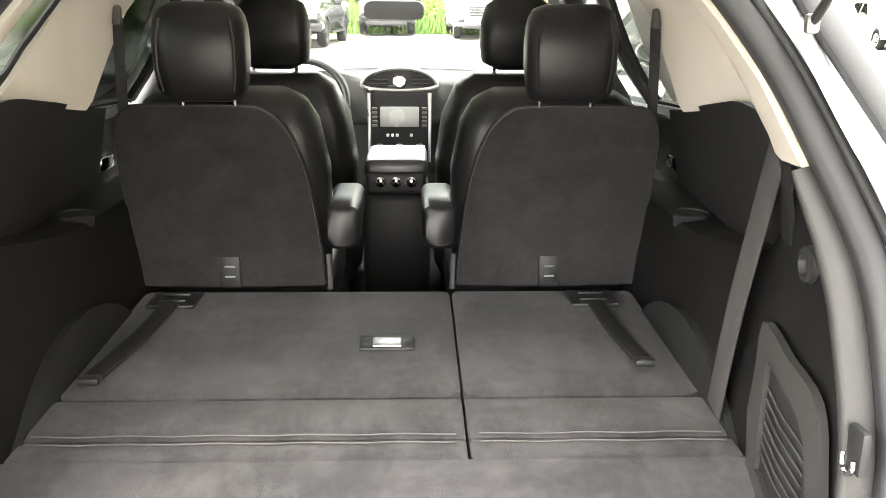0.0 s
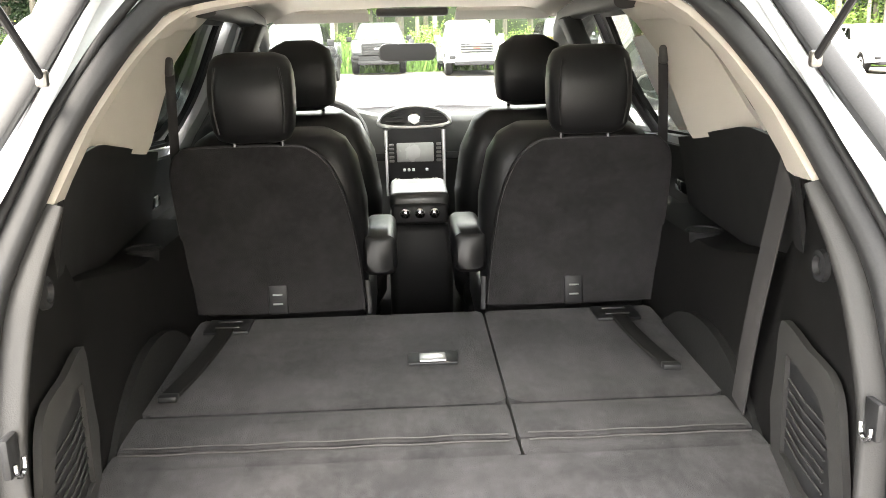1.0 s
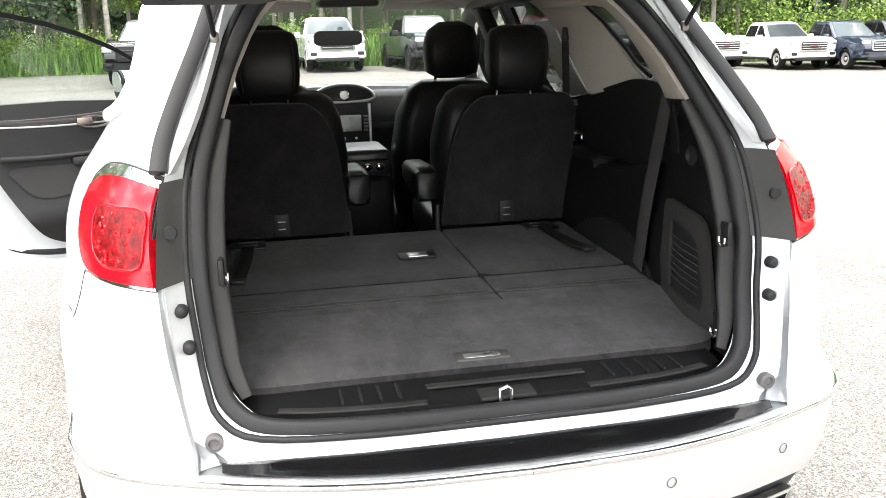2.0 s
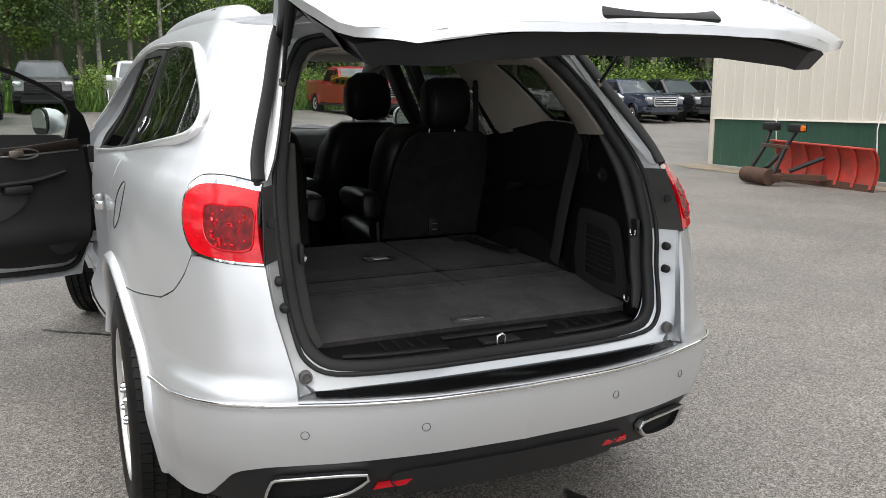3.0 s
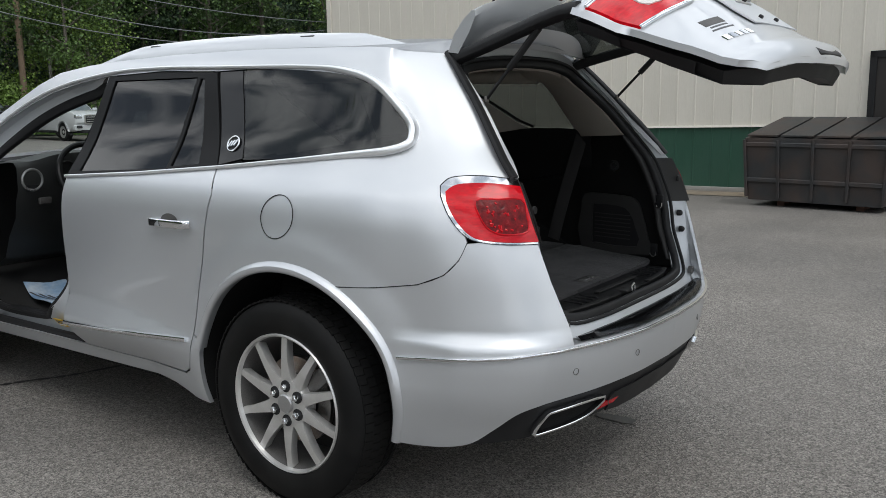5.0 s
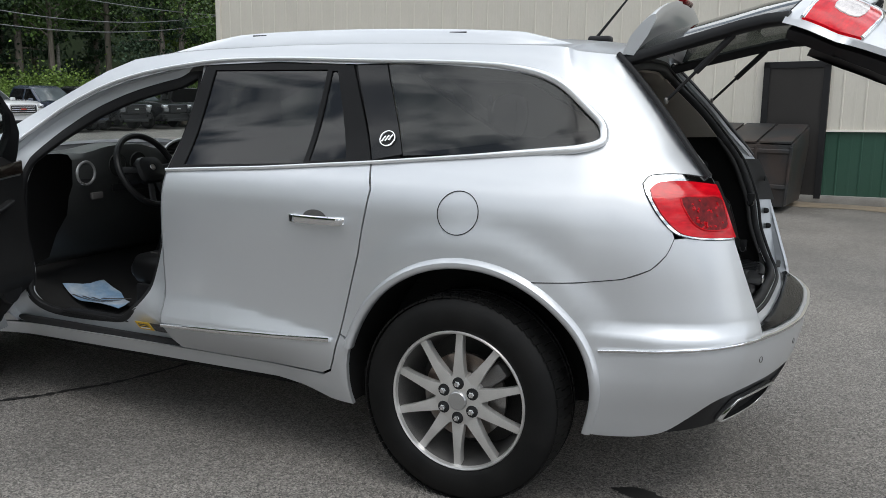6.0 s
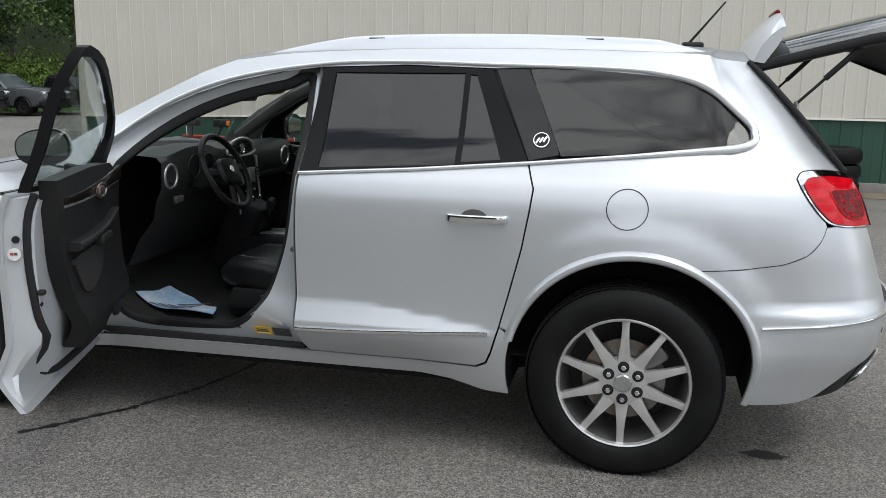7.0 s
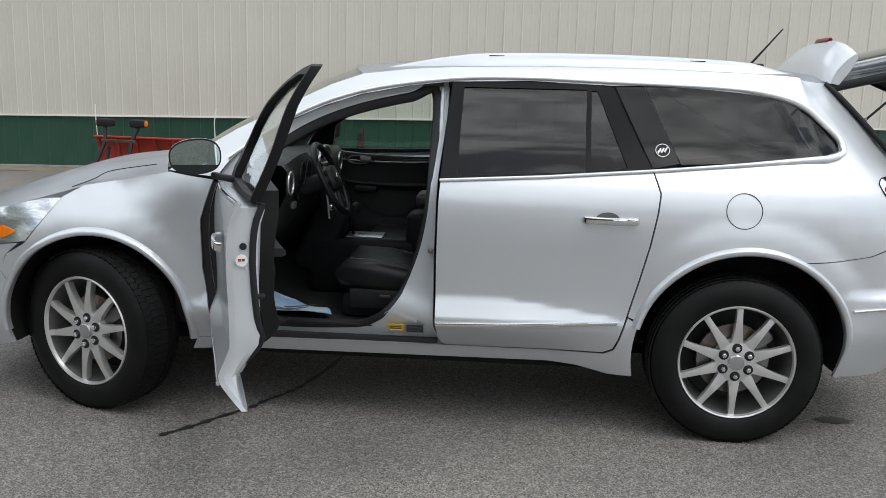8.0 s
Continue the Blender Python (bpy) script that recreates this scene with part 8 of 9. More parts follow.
for a in (-0.30, 0.30):
    bm = bmnew()
    sweep(bm, [along * (0.35 - a) + outw * 0.88 + Vector((0, 0, 0.18)), along * (0.35 - a * 0.8) + outw * 0.62 + Vector((0, 0, 0.62)), along * (0.35 - a) + outw * 0.50 + Vector((0, 0, 0.86))], rounded(0.06, 0.05, 0.01, 1), up=along)
    lp = part("lamp_post", bm, BLACK, plough, "black bent lamp upright")
    bm = bmnew()
    box(bm, along * (0.35 - a) + outw * 0.48 + Vector((0, 0, 0.92)), (0.17, 0.27, 0.13), 0.03)
    lh = part("work_lamp", bm, BLACK, lp, "black plough lamp")
    bm = bmnew()
    box(bm, along * (0.35 - a * 1.45) + outw * 0.49 + Vector((0, 0, 0.92)), (0.09, 0.05, 0.09), 0.015)
    part("lamp_signal", bm, AMBER, lh, "amber side signal")
bm = bmnew()
sweep(bm, [along * 0.65 + outw * 0.62 + Vector((0, 0, 0.62)), along * 0.05 + outw * 0.62 + Vector((0, 0, 0.62))], rounded(0.06, 0.06, 0.01, 1))
part("lift_bar", bm, RUST, plough, "rusty lift bar")
for a in (-1.10, 1.10):
    bm = bmnew()
    sweep(bm, [along * -a + Vector((0, 0, 0.6)), along * -a + outw * 0.03 + Vector((0, 0, 0.95)), along * (-a * 1.02) + Vector((0, 0, 1.20))], disc(0.009, 6))
    part("marker_rod", bm, WHITE, plough, "pale marker rod")

bm = bmnew()
sweep(bm, [along * -a + outw * 0.075 + Vector((0, 0, 0.655)) for a in (-1.12, 1.12)], rounded(0.07, 0.03, 0.006, 1))
part("top_flange", bm, PLOW_RED, plough, "bent red top flange")

# ---- rusty fork carriage ----
# rust with its colour lowered, as the forks stand in weaker light
RUST_SHADED = surface("shaded_rusty_steel", (0.045, 0.026, 0.020), 0.8, 0.3, 0.35, 7, 90, 0.5, 0.003, other=(0.022, 0.019, 0.018), other_scale=4)
fc = Vector((9.05, 3.95, ground_z(9.05, 3.95)))
forks = thing("fork_carriage", "rusty steel loader fork carriage on the ground", "loader forks", tuple(fc))
for z in (0.16, 0.50):
    bm = bmnew()
    box(bm, (0, 0, z), (0.07, 1.85, 0.10), 0.008)
    part("rail", bm, RUST_SHADED, forks)
for y in (-0.90, 0.90):
    bm = bmnew()
    box(bm, (0.03, y, 0.32), (0.08, 0.07, 0.50), 0.008)
    part("end_post", bm, RUST_SHADED, forks)
for y in (-0.05, 0.55, -0.62):
    bm = bmnew()
    sweep(bm, [(-0.08, y, 0.08), (-0.09, y, 0.6), (-0.08, y, 0.84)], rounded(0.13, 0.07, 0.012, 1), up=(1, 0, 0), scale=[1, 1, 0.8])
    fk = part("fork_shank", bm, RUST_SHADED, forks, "rusty fork shank")
    bm = bmnew()
    sweep(bm, [(-0.08, y, 0.82), (-0.02, y, 0.90), (0.05, y, 0.87)], rounded(0.09, 0.05, 0.012, 1), up=(0, 1, 0))
    part("hook", bm, RUST_SHADED, fk)
for y in (-0.7, 0.1, 0.75):
    bm = bmnew()
    box(bm, (0.08, y, 0.06), (0.3, 0.16, 0.12), 0.015)
    part("block", bm, RUST_SHADED, forks)
for y in (-0.78, -0.45, -0.3, 0.12, 0.24, 0.36, 0.70, 0.80):
    bm = bmnew()
    box(bm, (0.05, y, 0.33), (0.05, 0.045, 0.30), 0.006)
    part("stiffener", bm, RUST_SHADED, forks)

# ---- steel bin by the door ----
bc = on_wall(11.0, 1.0, 0)
bc.z = ground_z(bc.x, bc.y)
skip = thing("steel_bin", "dark rusty steel waste bin by the building", "waste bin", tuple(bc))
bm = bmnew()
rings = []
for z, g in ((0.08, 0.93), (0.85, 1.0)):
    rings.append([along * (-a * g) + outw * (o * g) + Vector((0, 0, z)) for a, o in ((-0.9, -0.65), (0.9, -0.65), (0.9, 0.65), (-0.9, 0.65))])
rings.append([along * -a + outw * o + Vector((0, 0, z)) for a, o, z in ((-0.9, -0.65, 1.12), (0.9, -0.65, 1.12), (0.9, 0.65, 0.90), (-0.9, 0.65, 0.90))])
loft(bm, rings)
part("body", bm, BIN, skip, "dark steel bin body", flat=True)
for z in (0.35, 0.82):
    bm = bmnew()
    sweep(bm, [along * (-a * (0.95 + 0.05 * z)) + outw * (0.655 * (0.94 + 0.06 * z)) + Vector((0, 0, z)) for a in (-0.9, 0.9)], rounded(0.05, 0.06, 0.01, 1))
    part("rim", bm, BIN, skip)
for a in (-0.675, -0.225, 0.225, 0.675):
    bm = bmnew()
    loft(bm, [[along * (-a + d) + outw * o + Vector((0, 0, z)) for o, z in ((-0.66, 1.13), (0.62, 0.925), (0.62, 0.945), (-0.66, 1.150))] for d in (-0.205, 0.205)])
    part("lid", bm, BIN, skip, "dark sloped bin lid panel")
for a in (-0.9, -0.45, 0.0, 0.45, 0.9):
    bm = bmnew()
    sweep(bm, [along * (-a * 0.95) + outw * 0.625 + Vector((0, 0, 0.12)), along * (-a * 0.995) + outw * 0.665 + Vector((0, 0, 0.88))], rounded(0.05, 0.04, 0.008, 1), up=along)
    part("stiffener", bm, BIN, skip)
for a in (-0.5, 0.5):
    bm = bmnew()
    box(bm, along * -a + Vector((0, 0, 0.04)), (0.9, 0.1, 0.08), 0.01)
    part("skid", bm, RUST, skip)

# ---- stack of old tyres ----
for k in range(3):
    bm = bmnew()
    lathe(bm, [(-0.10, 0.20), (-0.12, 0.26), (-0.10, 0.33), (-0.05, 0.36), (0.05, 0.36), (0.10, 0.33), (0.12, 0.26), (0.10, 0.20)], (0, 0, 0), 28, spin="z")
    ob = finish("old_tyre", bm, TYRE)
    ob.location = on_wall(14.0, 0.55 + 0.02 * k, 0.02 + 0.238 * k)
    tagged(ob, "old black tyre lying in a stack by the wall", "tyre", "stacked tyres")



# ---- parked pickup trucks ----
def slab(bm, outline, x0, x1, r=0.05):
    """A side outline (y, z) drawn out from x0 to x1 with softened edges."""
    cy, cz = np.mean(outline, axis=0)
    h = max(abs(z - cz) for _, z in outline)
    rings = []
    for x, g in ((x0, 1 - r / h), (x0 + r * 0.6, 1 - 0.25 * r / h), (x0 + r * 1.4, 1), (x1 - r * 1.4, 1), (x1 - r * 0.6, 1 - 0.25 * r / h), (x1, 1 - r / h)):
        rings.append([Vector((x, cy + (y - cy) * (1 - (1 - g) * 0.6), cz + (z - cz) * g)) for y, z in outline])
    return loft(bm, rings)


TRUCK_GLASS = surface("truck_windscreen", (0.16, 0.19, 0.20), 0.08, 0, 0.1, 1.5, 20, 0, coat=1.0, spec=0.8)


def build_truck(colour, bright):
    """A full-size crew-cab pickup at the origin; its nose points to -y."""
    paint = TRUCK[colour]
    t = thing("pickup_truck", colour + " crew-cab pickup truck parked in a row", "pickup truck", group="parked trucks")

    def arch(cy, r=0.47):
        return [(cy + r * math.cos(a), 0.42 + r * math.sin(a)) for a in np.linspace(math.pi, 0, 10)]

    side = [(-2.78, 0.62)] + arch(-1.85)[0:] + [(-1.36, 0.42), (1.32, 0.42)] + arch(1.80) + [(2.28, 0.50), (2.98, 0.55), (2.98, 1.36), (0.98, 1.36), (0.98, 1.24), (-1.0, 1.24), (-1.35, 1.30), (-2.2, 1.28), (-2.62, 1.24), (-2.84, 1.15), (-2.92, 0.98), (-2.92, 0.80)]
    bm = bmnew()
    slab(bm, side, -1.01, 1.01, 0.07)
    part("body", bm, paint, t, colour + " painted body", angle=30)
    zs = [1.18, 1.32, 1.50, 1.72, 1.83, 1.89, 1.91]
    wid = spline(zs, [0.985, 0.955, 0.895, 0.815, 0.770, 0.700, 0.60])
    nose = spline(zs, [-1.10, -0.92, -0.68, -0.40, -0.26, -0.10, 0.02])
    tail = spline(zs, [1.02, 1.01, 0.99, 0.94, 0.89, 0.80, 0.70])
    bm = bmnew()
    rings = []
    for z in zs:
        w, y0, y1 = wid(z), nose(z), tail(z)
        rings.append([Vector((x + 0.0, (y0 + y1) / 2 + y - 0.06 * (1 - (x / w) ** 2) * (1 if y < 0 else 0), z)) for x, y in rounded(2 * w, y1 - y0, 0.10, 4)])
    loft(bm, rings)
    cb = part("cab", bm, paint, t, colour + " cab with a rounded roof", angle=40)
    bm = bmnew()
    loft(bm, [[Vector((x, nose(z) - 0.008 - 0.06 * (1 - (x / wid(z)) ** 2), z + 0.006)) for x in np.linspace(-wid(z) + 0.10, wid(z) - 0.10, 9)] for z in (1.26, 1.40, 1.55, 1.70, 1.80)], closed=False, cap=False)
    bmesh.ops.solidify(bm, geom=bm.faces[:], thickness=0.004)
    part("windscreen", bm, TRUCK_GLASS, cb, "reflective windscreen")
    for s in (-1, 1):
        for low, high in (((-0.80, -0.03), (-0.30, -0.03)), ((0.06, 0.90), (0.06, 0.78))):
            bm = bmnew()
            ring = []
            for z in (1.31, 1.45, 1.60, 1.76):
                k = (z - 1.31) / 0.45
                y0, y1 = low[0] + (high[0] - low[0]) * k, low[1] + (high[1] - low[1]) * k
                ring.append([Vector((s * (wid(z) + 0.005), y, z)) for y in (y0, (y0 + y1) / 2, y1)])
            loft(bm, ring, cap=False, closed=False)
            bmesh.ops.solidify(bm, geom=bm.faces[:], thickness=0.004)
            part("side_window", bm, BLACK_GLOSS, cb, "dark side window")
        for y in (-1.85, 1.80):
            bm = bmnew()
            sweep(bm, [(s * 0.985, y + 0.46 * math.cos(q), 0.42 + 0.46 * math.sin(q)) for q in np.linspace(0, math.pi, 14)], rounded(0.06, 0.07, 0.015, 2), up=(s, 0, 0))
            part("arch_trim", bm, paint if bright else BLACK, t, "wheel arch moulding")
        bm = bmnew()
        box(bm, (s * 0.99, -0.05, 1.10), (0.04, 0.14, 0.03), 0.008, 1)
        part("door_handle", bm, paint if bright else BLACK, t)
        bm = bmnew()
        box(bm, (s * 1.16, -0.72, 1.28), (0.22, 0.10, 0.20), 0.04, 3)
        part("mirror", bm, paint if bright else BLACK, t, "door mirror")
        bm = bmnew()
        box(bm, (s * 0.83, -2.84, 1.04), (0.30, 0.22, 0.17), 0.05, 3)
        part("headlamp", bm, HEADLAMP, t, "clear headlamp")
        bm = bmnew()
        box(bm, (s * 0.82, -2.90, 0.62), (0.22, 0.10, 0.12), 0.03, 2)
        part("fog_lamp", bm, BLACK, t, "dark fog lamp recess")
        for y in (-1.85, 1.80):
            bm = bmnew()
            lathe(bm, [(-s * 0.12, 0.24), (-s * 0.13, 0.36), (-s * 0.08, 0.40), (s * 0.08, 0.40), (s * 0.13, 0.36), (s * 0.125, 0.26), (s * 0.09, 0.24)], (s * 0.885, y, 0.40), 28)
            wh = part("wheel", bm, TYRE, t, "black truck tyre")
            bm = bmnew()
            lathe(bm, [(s * 0.07, 0.245), (s * 0.115, 0.25), (s * 0.105, 0.22), (s * 0.08, 0.08), (s * 0.11, 0.06)], (s * 0.885, y, 0.40), 24)
            part("rim", bm, RIM if bright else RIM_DARK, wh, "alloy rim")
        bm = bmnew()
        sweep(bm, [(s * 1.0, -1.2, 0.40), (s * 1.0, 1.2, 0.40)], rounded(0.12, 0.07, 0.02, 2))
        part("side_step", bm, BLACK, t, "black side step")
    bm = bmnew()
    loft(bm, [[Vector((x, y, 0.92 + z)) for x, z in rounded(1.22, 0.40, 0.08, 3)] for y in (-2.90, -2.945)])
    gr = part("grille", bm, CHROME if bright else BLACK_GLOSS, t, "wide grille surround")
    bm = bmnew()
    loft(bm, [[Vector((x, y, 0.92 + z)) for x, z in rounded(1.10, 0.31, 0.05, 3)] for y in (-2.94, -2.952)])
    part("grille_core", bm, BLACK, gr, "black grille core")
    for k in range(3):
        bm = bmnew()
        box(bm, (0, -2.957, 0.83 + 0.09 * k), (1.06, 0.02, 0.028), 0.006, 1)
        part("grille_bar", bm, CHROME if bright else RIM_DARK, gr)
    bm = bmnew()
    box(bm, (0, -2.968, 0.93), (0.26, 0.012, 0.045), 0.005, 1)
    part("grille_badge", bm, PLOW_RED if colour == "white" else RIM, gr, "maker's badge bar")
    bm = bmnew()
    loft(bm, [[Vector((x, y + 0.10 * abs(x) ** 3, 0.58 + z * g)) for x, z in rounded(2.0, 0.24, 0.06, 3)] for y, g in ((-2.80, 1.0), (-2.93, 1.0), (-2.96, 0.8))])
    part("bumper", bm, paint if bright else BLACK, t, "front bumper")
    bm = bmnew()
    box(bm, (0, -2.88, 0.42), (1.5, 0.12, 0.14), 0.03, 2)
    box(bm, (0, 0, 0.46), (1.3, 5.2, 0.22), 0.02)
    part("lower_bumper", bm, BLACK, t, "black lower bumper and chassis")
    return t


spots = [("black", -3.3, 26.6, -4), ("white", 2.4, 31.6, 2), ("black", 5.8, 30.4, 4), ("grey", -0.9, 34.0, 0), ("red", 10.6, 31.4, 4),
         ("black", 15.9, 36.0, 0), ("white", 18.9, 34.2, -3), ("white", 21.7, 32.4, -3), ("navy", 23.9, 31.1, -2), ("black", 26.4, 31.1, 0), ("black", 29.0, 31.0, 0), ("grey", 31.6, 29.8, 0), ("black", 34.1, 27.8, 0)]
kinds = {}
for colour, x, y, turn in spots:
    m = pose(x, y, ground_z(x, y), 0, 0, turn)
    if colour in kinds:
        copy_thing(kinds[colour], m)
    else:
        kinds[colour] = build_truck(colour, colour in ("white", "navy", "red"))
        kinds[colour].matrix_basis = m



# ---- verge, shrubs, woods ----
def raw(name, verts, faces, mat, parent=None):
    me = bpy.data.meshes.new(name)
    me.from_pydata(verts, [], faces)
    me.materials.append(mat)
    ob = new(name, me)
    if parent:
        ob.parent = parent
    return ob


def leaves(centres, sizes, rng, droop=0.3):
    """Folded pointed leaf sprays, two triangles a piece, at the given places."""
    n = len(centres)
    d = rng.normal(size=(n, 3))
    d[:, 2] -= droop
    d /= np.linalg.norm(d, axis=1)[:, None]
    s = np.cross(d, rng.normal(size=(n, 3)))
    s /= np.linalg.norm(s, axis=1)[:, None]
    up = np.cross(s, d)
    L, Wd = sizes[:, None], sizes[:, None] * 0.42
    p0, p2 = centres - d * L * 0.5, centres + d * L * 0.5
    p1, p3 = centres + s * Wd + up * L * 0.12, centres - s * Wd + up * L * 0.12
    v = np.stack([p0, p1, p2, p3], 1).reshape(-1, 3)
    f = np.arange(n)[:, None] * 4 + np.array([[0, 1, 2, 0, 2, 3]])
    return v.tolist(), f.reshape(-1, 3).tolist()


def build_tree(seed, height, mat, conifer=False, n=2600, label="", bark=None):
    rng = np.random.default_rng(seed)
    t = thing("conifer" if conifer else "tree", label, "tree", group="woodland trees")
    bm = bmnew()
    r0 = (0.012 * height + 0.05) * (0.5 if bark else 0.85)
    bend = rng.normal(size=2) * 0.25
    trunk = [(bend[0] * (z / height) ** 2, bend[1] * (z / height) ** 2, z) for z in np.linspace(-0.3, height * 0.95, 8)]
    sweep(bm, trunk, disc(1.0, 8), up=(1, 0, 0), scale=[r0 * (1.15 - i / 7.2) for i in range(8)])
    cs, ss = [], []
    limbs = 34 if conifer else 30
    for k in range(limbs):
        f = (0.12 + 0.85 * (k / limbs)) if conifer else (0.28 + 0.66 * rng.random())
        z0 = height * f
        a = rng.random() * 2 * math.pi
        reach = height * (0.20 * (1.02 - f) + 0.015) if conifer else height * (0.10 + 0.16 * math.sin(math.pi * min(1, (f - 0.15) / 0.85))) * (0.6 + 0.6 * rng.random())
        lift = -0.12 * reach if conifer else 0.55 * reach
        b0 = np.array([bend[0] * f * f, bend[1] * f * f, z0])
        b1 = b0 + np.array([math.cos(a) * reach, math.sin(a) * reach, lift])
        if k % 2 == 0:
            sweep(bm, [tuple(b0), tuple(b0 * 0.5 + b1 * 0.5 + np.array([0, 0, 0.05 * reach])), tuple(b1)], disc(1.0, 5), up=(0, 0, 1), scale=[r0 * 0.35, r0 * 0.2, r0 * 0.06])
        m = int(1.9 * n) // limbs
        u = rng.random(m) ** (0.7 if conifer else 0.5)
        base = b0[None] + (b1 - b0)[None] * u[:, None]
        spread = reach * (0.16 if conifer else 0.25)
        cs.append(base + rng.normal(size=(m, 3)) * spread * np.array([1, 1, 0.45 if conifer else 0.75]))
        ss.append((0.18 if conifer else 0.165) * (0.6 + 0.8 * rng.random(m)) * (height / 11) ** 0.4)
    part("trunk", bm, bark or BARK, t, "pale birch trunk with limbs" if bark else "grey trunk with limbs")
    v, f = leaves(np.concatenate(cs), np.concatenate(ss), rng)
    raw("crown", v, f, mat, t)["label"] = "crown of leaf sprays"
    return t


models = [build_tree(1, 13.0, LEAF, n=3400, label="tall broadleaf tree at the edge of the lot"), build_tree(2, 15.0, LEAF, n=3600, label="tall broadleaf tree in the woods"),
          build_tree(3, 10.5, LEAF_BRIGHT, n=2800, label="young bright green broadleaf tree"), build_tree(4, 14.0, LEAF_DARK, True, n=3800, label="dark conifer in the woods"),
          build_tree(5, 16.5, LEAF_DARK, True, n=4000, label="tall dark conifer in the woods"), build_tree(6, 12.0, LEAF, n=3000, label="broadleaf tree with a loose crown"),
          build_tree(7, 15.0, LEAF, n=1500, label="slender birch with a pale trunk", bark=BIRCH)]
rnd = random.Random(11)
used = set()


def plant(i, x, y, g):
    m = pose(x, y, ground_z(x, y) + (0.25 if y > 20 else -0.05), 0, 0, rnd.uniform(0, 360)) @ Matrix.Scale(g, 4)
    if i in used:
        ob = copy_thing(models[i], m)
        ob.scale = (g, g, g)
    else:
        used.add(i)
        models[i].matrix_basis = m


# the woods curve round the lot from the left to behind the building
for k in range(95):
    a = radians(rnd.uniform(-8, 178))
    r = rnd.choice((40, 43, 47, 52)) + rnd.uniform(-1.5, 2.5)
    x, y = 6 + r * math.cos(a) * 1.1, 2 + r * math.sin(a)
    if x > 8 and y < 24:
        continue
    plant(rnd.choice((0, 1, 1, 3, 4, 5, 0, 3)) if r > 42 else rnd.choice((0, 2, 5, 1, 3)), x, y, rnd.uniform(0.75, 1.2))
for x, y in ((-38, -14), (-36, -6), (-41, 4), (-38, 12), (-33, -22), (-40, -30), (-28, 22), (-20, 29), (-15, 31), (-30, -34), (-10, 33)):
    plant(rnd.choice((0, 1, 4, 5)), x, y, rnd.uniform(0.7, 1.0))

# tall trees across the lot, beside the driver's side
for i, x, y, g in ((1, -25, 22, 1.35), (3, -31, 17, 1.3), (5, -20.5, 29.5, 1.3)):
    plant(i, x, y, g)

for k in range(16):
    x = -14 + 2.1 * k
    plant((2, 0, 2, 5)[k % 4], x, 39.5 + 1.6 * math.sin(k * 2.3), 0.62 + 0.25 * rnd.random())

for k, x in enumerate((-11, -7.5, -6.2, -3, 1.5, 4, 9, 13, 17, 22, 24, 30, 33)):
    plant(6, x, 38.0 + 1.0 * math.sin(k * 1.9) + (3.0 if x > 12 else 0), 0.75 + 0.3 * rnd.random())

# thick stand behind the parked trucks
for i, x, y in ((3, 24, 45), (0, 28, 43), (4, 31, 41), (1, 35, 38.5), (0, 39, 35), (4, 33, 45), (3, 37.5, 42), (1, 41, 38)):
    plant(i, x, y, 1.0)

# utility pole
bm = bmnew()
sweep(bm, [(0, 0, -0.3), (0, 0, 5), (0.02, 0, 10.2)], disc(0.15, 12), up=(1, 0, 0), scale=[1.05, 0.95, 0.8])
pole = finish("utility_pole", bm, surface("weathered_pole", (0.26, 0.19, 0.13), 0.9, 0, 0.3, 3, 60, 0.5, 0.005, stretch=(1, 1, 0.1)))
pole.location = (20.3, 39.6, ground_z(20.3, 39.6))
tagged(pole, "brown wooden utility pole at the edge of the woods", "utility pole")
bm = bmnew()
box(bm, (0, 0, 9.4), (0.12, 2.4, 0.14), 0.02)
part("crossarm", bm, pole.data.materials[0], pole)

# low bright shrubs behind the trucks
shrub = thing("shrub", "dense bright green shrub behind the trucks", "shrub", group="hedge shrubs")
rng = np.random.default_rng(21)
cs = rng.normal(size=(6400, 3)) * np.array([0.95, 0.95, 0.6]) + np.array([0, 0, 1.15])
cs = cs[cs[:, 2] > 0.05]
v, f = leaves(cs, 0.118 * (0.6 + 0.8 * rng.random(len(cs))), rng)
raw("foliage", v, f, LEAF_BRIGHT, shrub)
bm = bmnew()
for k in range(7):
    a = k * 0.9
    sweep(bm, [(0, 0, -0.2), (0.3 * math.cos(a), 0.3 * math.sin(a), 0.7), (0.8 * math.cos(a), 0.8 * math.sin(a), 1.5)], disc(0.03, 5), scale=[1, 0.8, 0.3])
part("stems", bm, BARK, shrub)
shrub.matrix_basis = pose(18.5, 40.5, rise(40.5))
for k in range(46):
    f = k / 45
    x, y = -24 + 64 * f, 36.5 + 1.2 * math.sin(k) + 5.5 * min(1, max(0, (-24 + 64 * f - 8) / 7)) - 9 * max(0, (f - 0.70) / 0.3) ** 1.1
    if -9 < x < 12 and k % 3:
        continue
    g = rnd.uniform(0.7, 1.35) if x > 12 else rnd.uniform(0.5, 0.8)
    copy_thing(shrub, pose(x, y + rnd.uniform(-0.8, 0.8), ground_z(x, y), 0, 0, rnd.uniform(0, 360))).scale = (g * 1.15, g * 1.15, g)

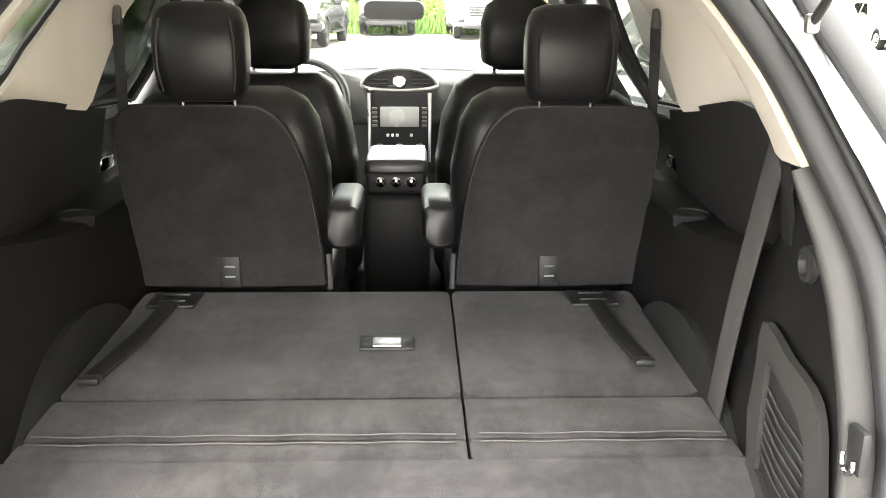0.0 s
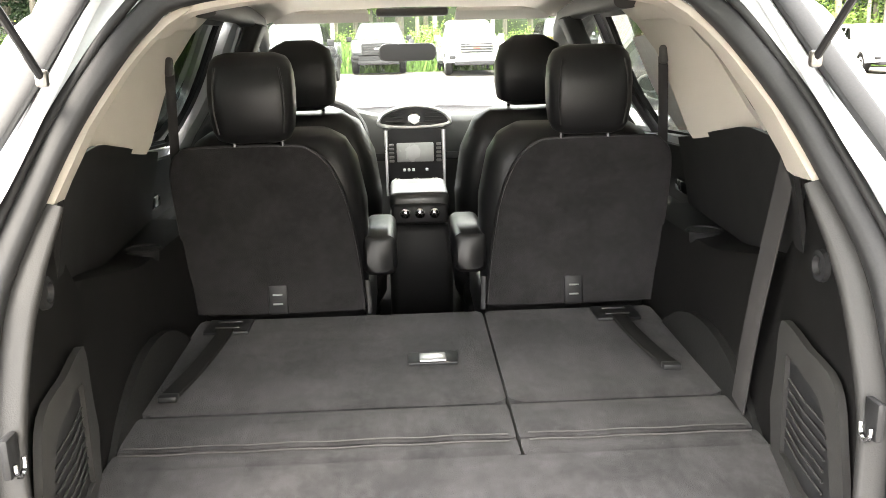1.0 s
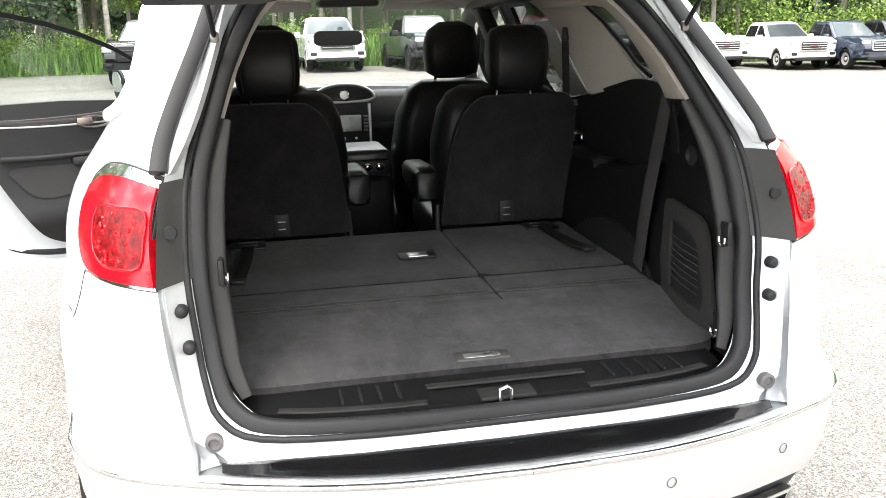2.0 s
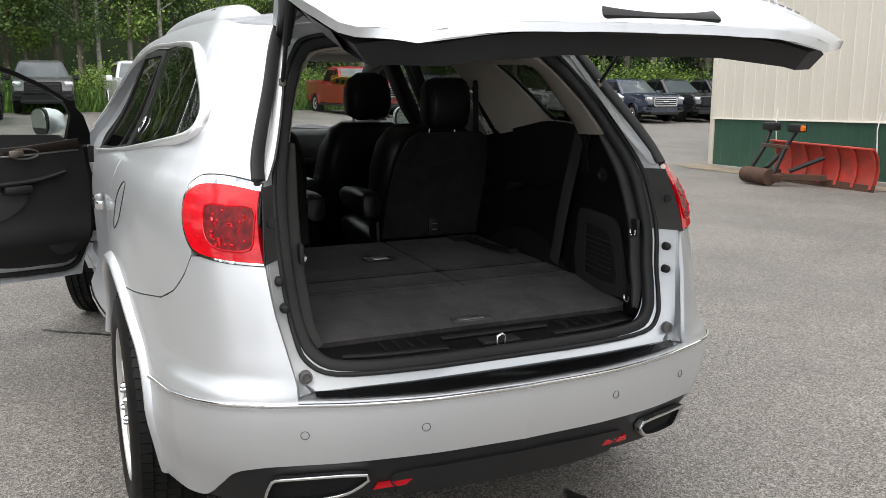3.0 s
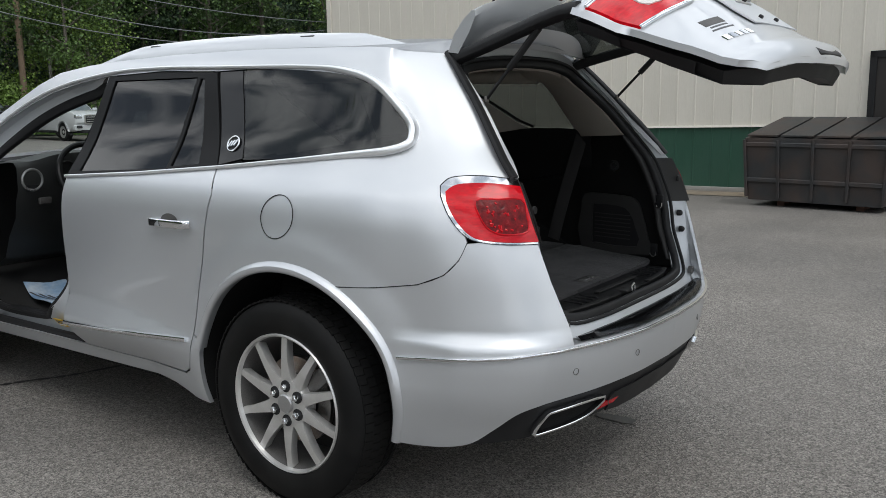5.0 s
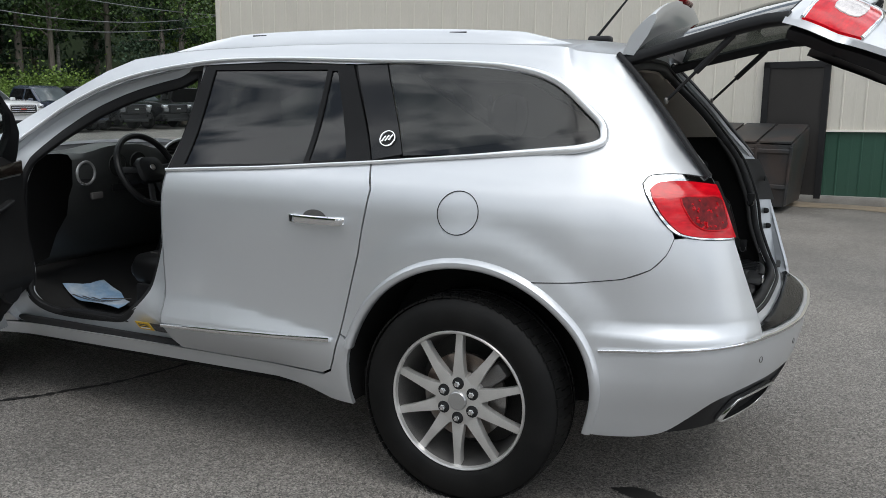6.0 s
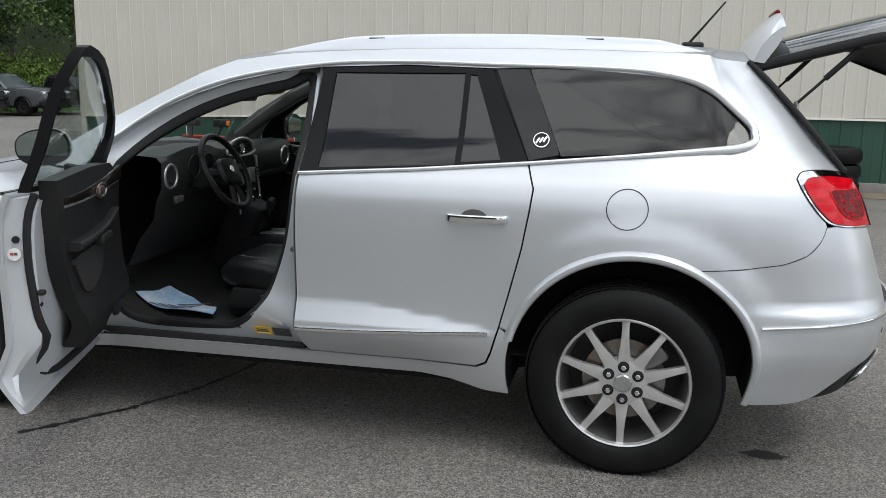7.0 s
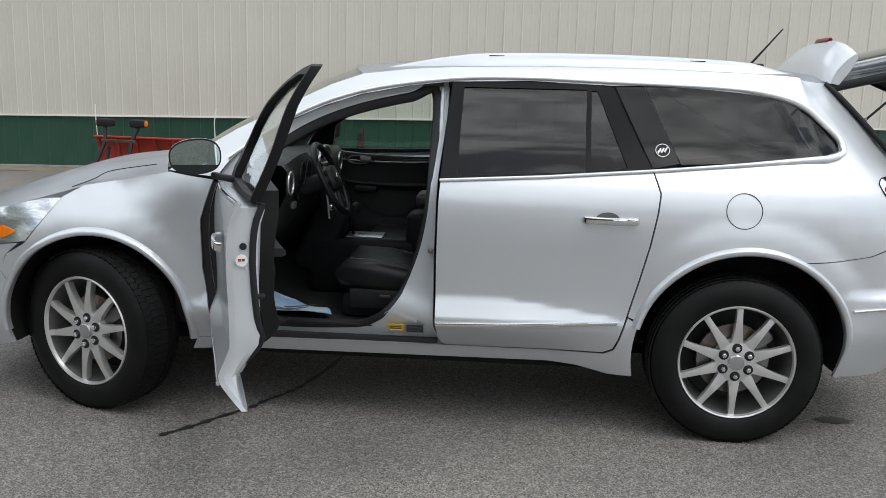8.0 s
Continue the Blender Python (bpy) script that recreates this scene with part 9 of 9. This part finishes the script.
# grass bank and its blades
bm = bmnew()
edge = lambda x: 33.0 + 0.75 * min(8.0, max(0.0, x - 8)) - 0.55 * max(0.0, x - 20)
bank = lambda x, y: ground_z(x, y) + 0.004 + 0.9 * min(1, max(0, (y - 0.2 - edge(x)) / 7)) + 0.10 * math.sin(x * 0.7) * min(1, max(0, (y - 34) / 4))
loft(bm, [[Vector((x, y0 + d, bank(x, y0 + d))) for d in (0, 1.5, 3, 6, 12, 40)] for x, y0 in [(x, edge(x)) for x in np.arange(-60, 48, 2.0)]], closed=False, cap=False)
tagged(finish("grass_bank", bm, GRASS), "rough green grass bank along the lot", "grass", kind="structure")
rng = np.random.default_rng(8)
n = 14000
gx = rng.uniform(-22, 34, n)
gy = np.array([edge(x) for x in gx]) + rng.random(n) ** 1.5 * 4.5
gz = np.array([bank(x, y) for x, y in zip(gx, gy)])
h = rng.uniform(0.25, 0.95, n)
an = rng.random(n) * 2 * math.pi
w = rng.uniform(0.03, 0.07, n)
dx, dy = np.cos(an) * w, np.sin(an) * w
tip = np.stack([gx + rng.normal(size=n) * 0.16, gy + rng.normal(size=n) * 0.16, gz + h], 1)
v = np.stack([np.stack([gx - dx, gy - dy, gz], 1), np.stack([gx + dx, gy + dy, gz], 1), tip], 1).reshape(-1, 3)
ob = raw("tall_grass", v.tolist(), (np.arange(n)[:, None] * 3 + np.array([[0, 1, 2]])).tolist(), GRASS)
tagged(ob, "tall uncut grass and weeds on the bank", "grass", kind="stuff")

# upright sheet far behind, coloured dark to stand in for the gloom of deep woods
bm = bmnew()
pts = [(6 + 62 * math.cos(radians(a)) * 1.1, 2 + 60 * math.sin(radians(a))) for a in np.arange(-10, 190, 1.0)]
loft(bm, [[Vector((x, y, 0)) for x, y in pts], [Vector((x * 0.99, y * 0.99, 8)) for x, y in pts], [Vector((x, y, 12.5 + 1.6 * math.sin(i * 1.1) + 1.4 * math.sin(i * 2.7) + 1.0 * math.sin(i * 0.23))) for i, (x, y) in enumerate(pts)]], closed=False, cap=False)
tagged(finish("backdrop", bm, FOREST), "upright sheet coloured dark to stand in for distant woods", "woods", kind="structure")

# overhead wires, hung in two spans along the woods
for low, sag, lean in ((4.6, 0.0115, 0.0), (4.1, 0.0105, 0.02), (5.6, 0.0050, -0.055)):
    bm = bmnew()
    line = []
    for x in np.linspace(-24, 40, 65):
        mid = 26.0 if x > 8.5 else -9.0
        line.append((x, 34.5 - 0.12 * x, low + sag * (x - mid) ** 2 + lean * (x - mid if x > 8.5 else mid - x)))
    sweep(bm, line, disc(0.02, 5))
    tagged(finish("overhead_wire", bm, CABLE), "grey overhead wire along the woods", "wire", kind="structure")
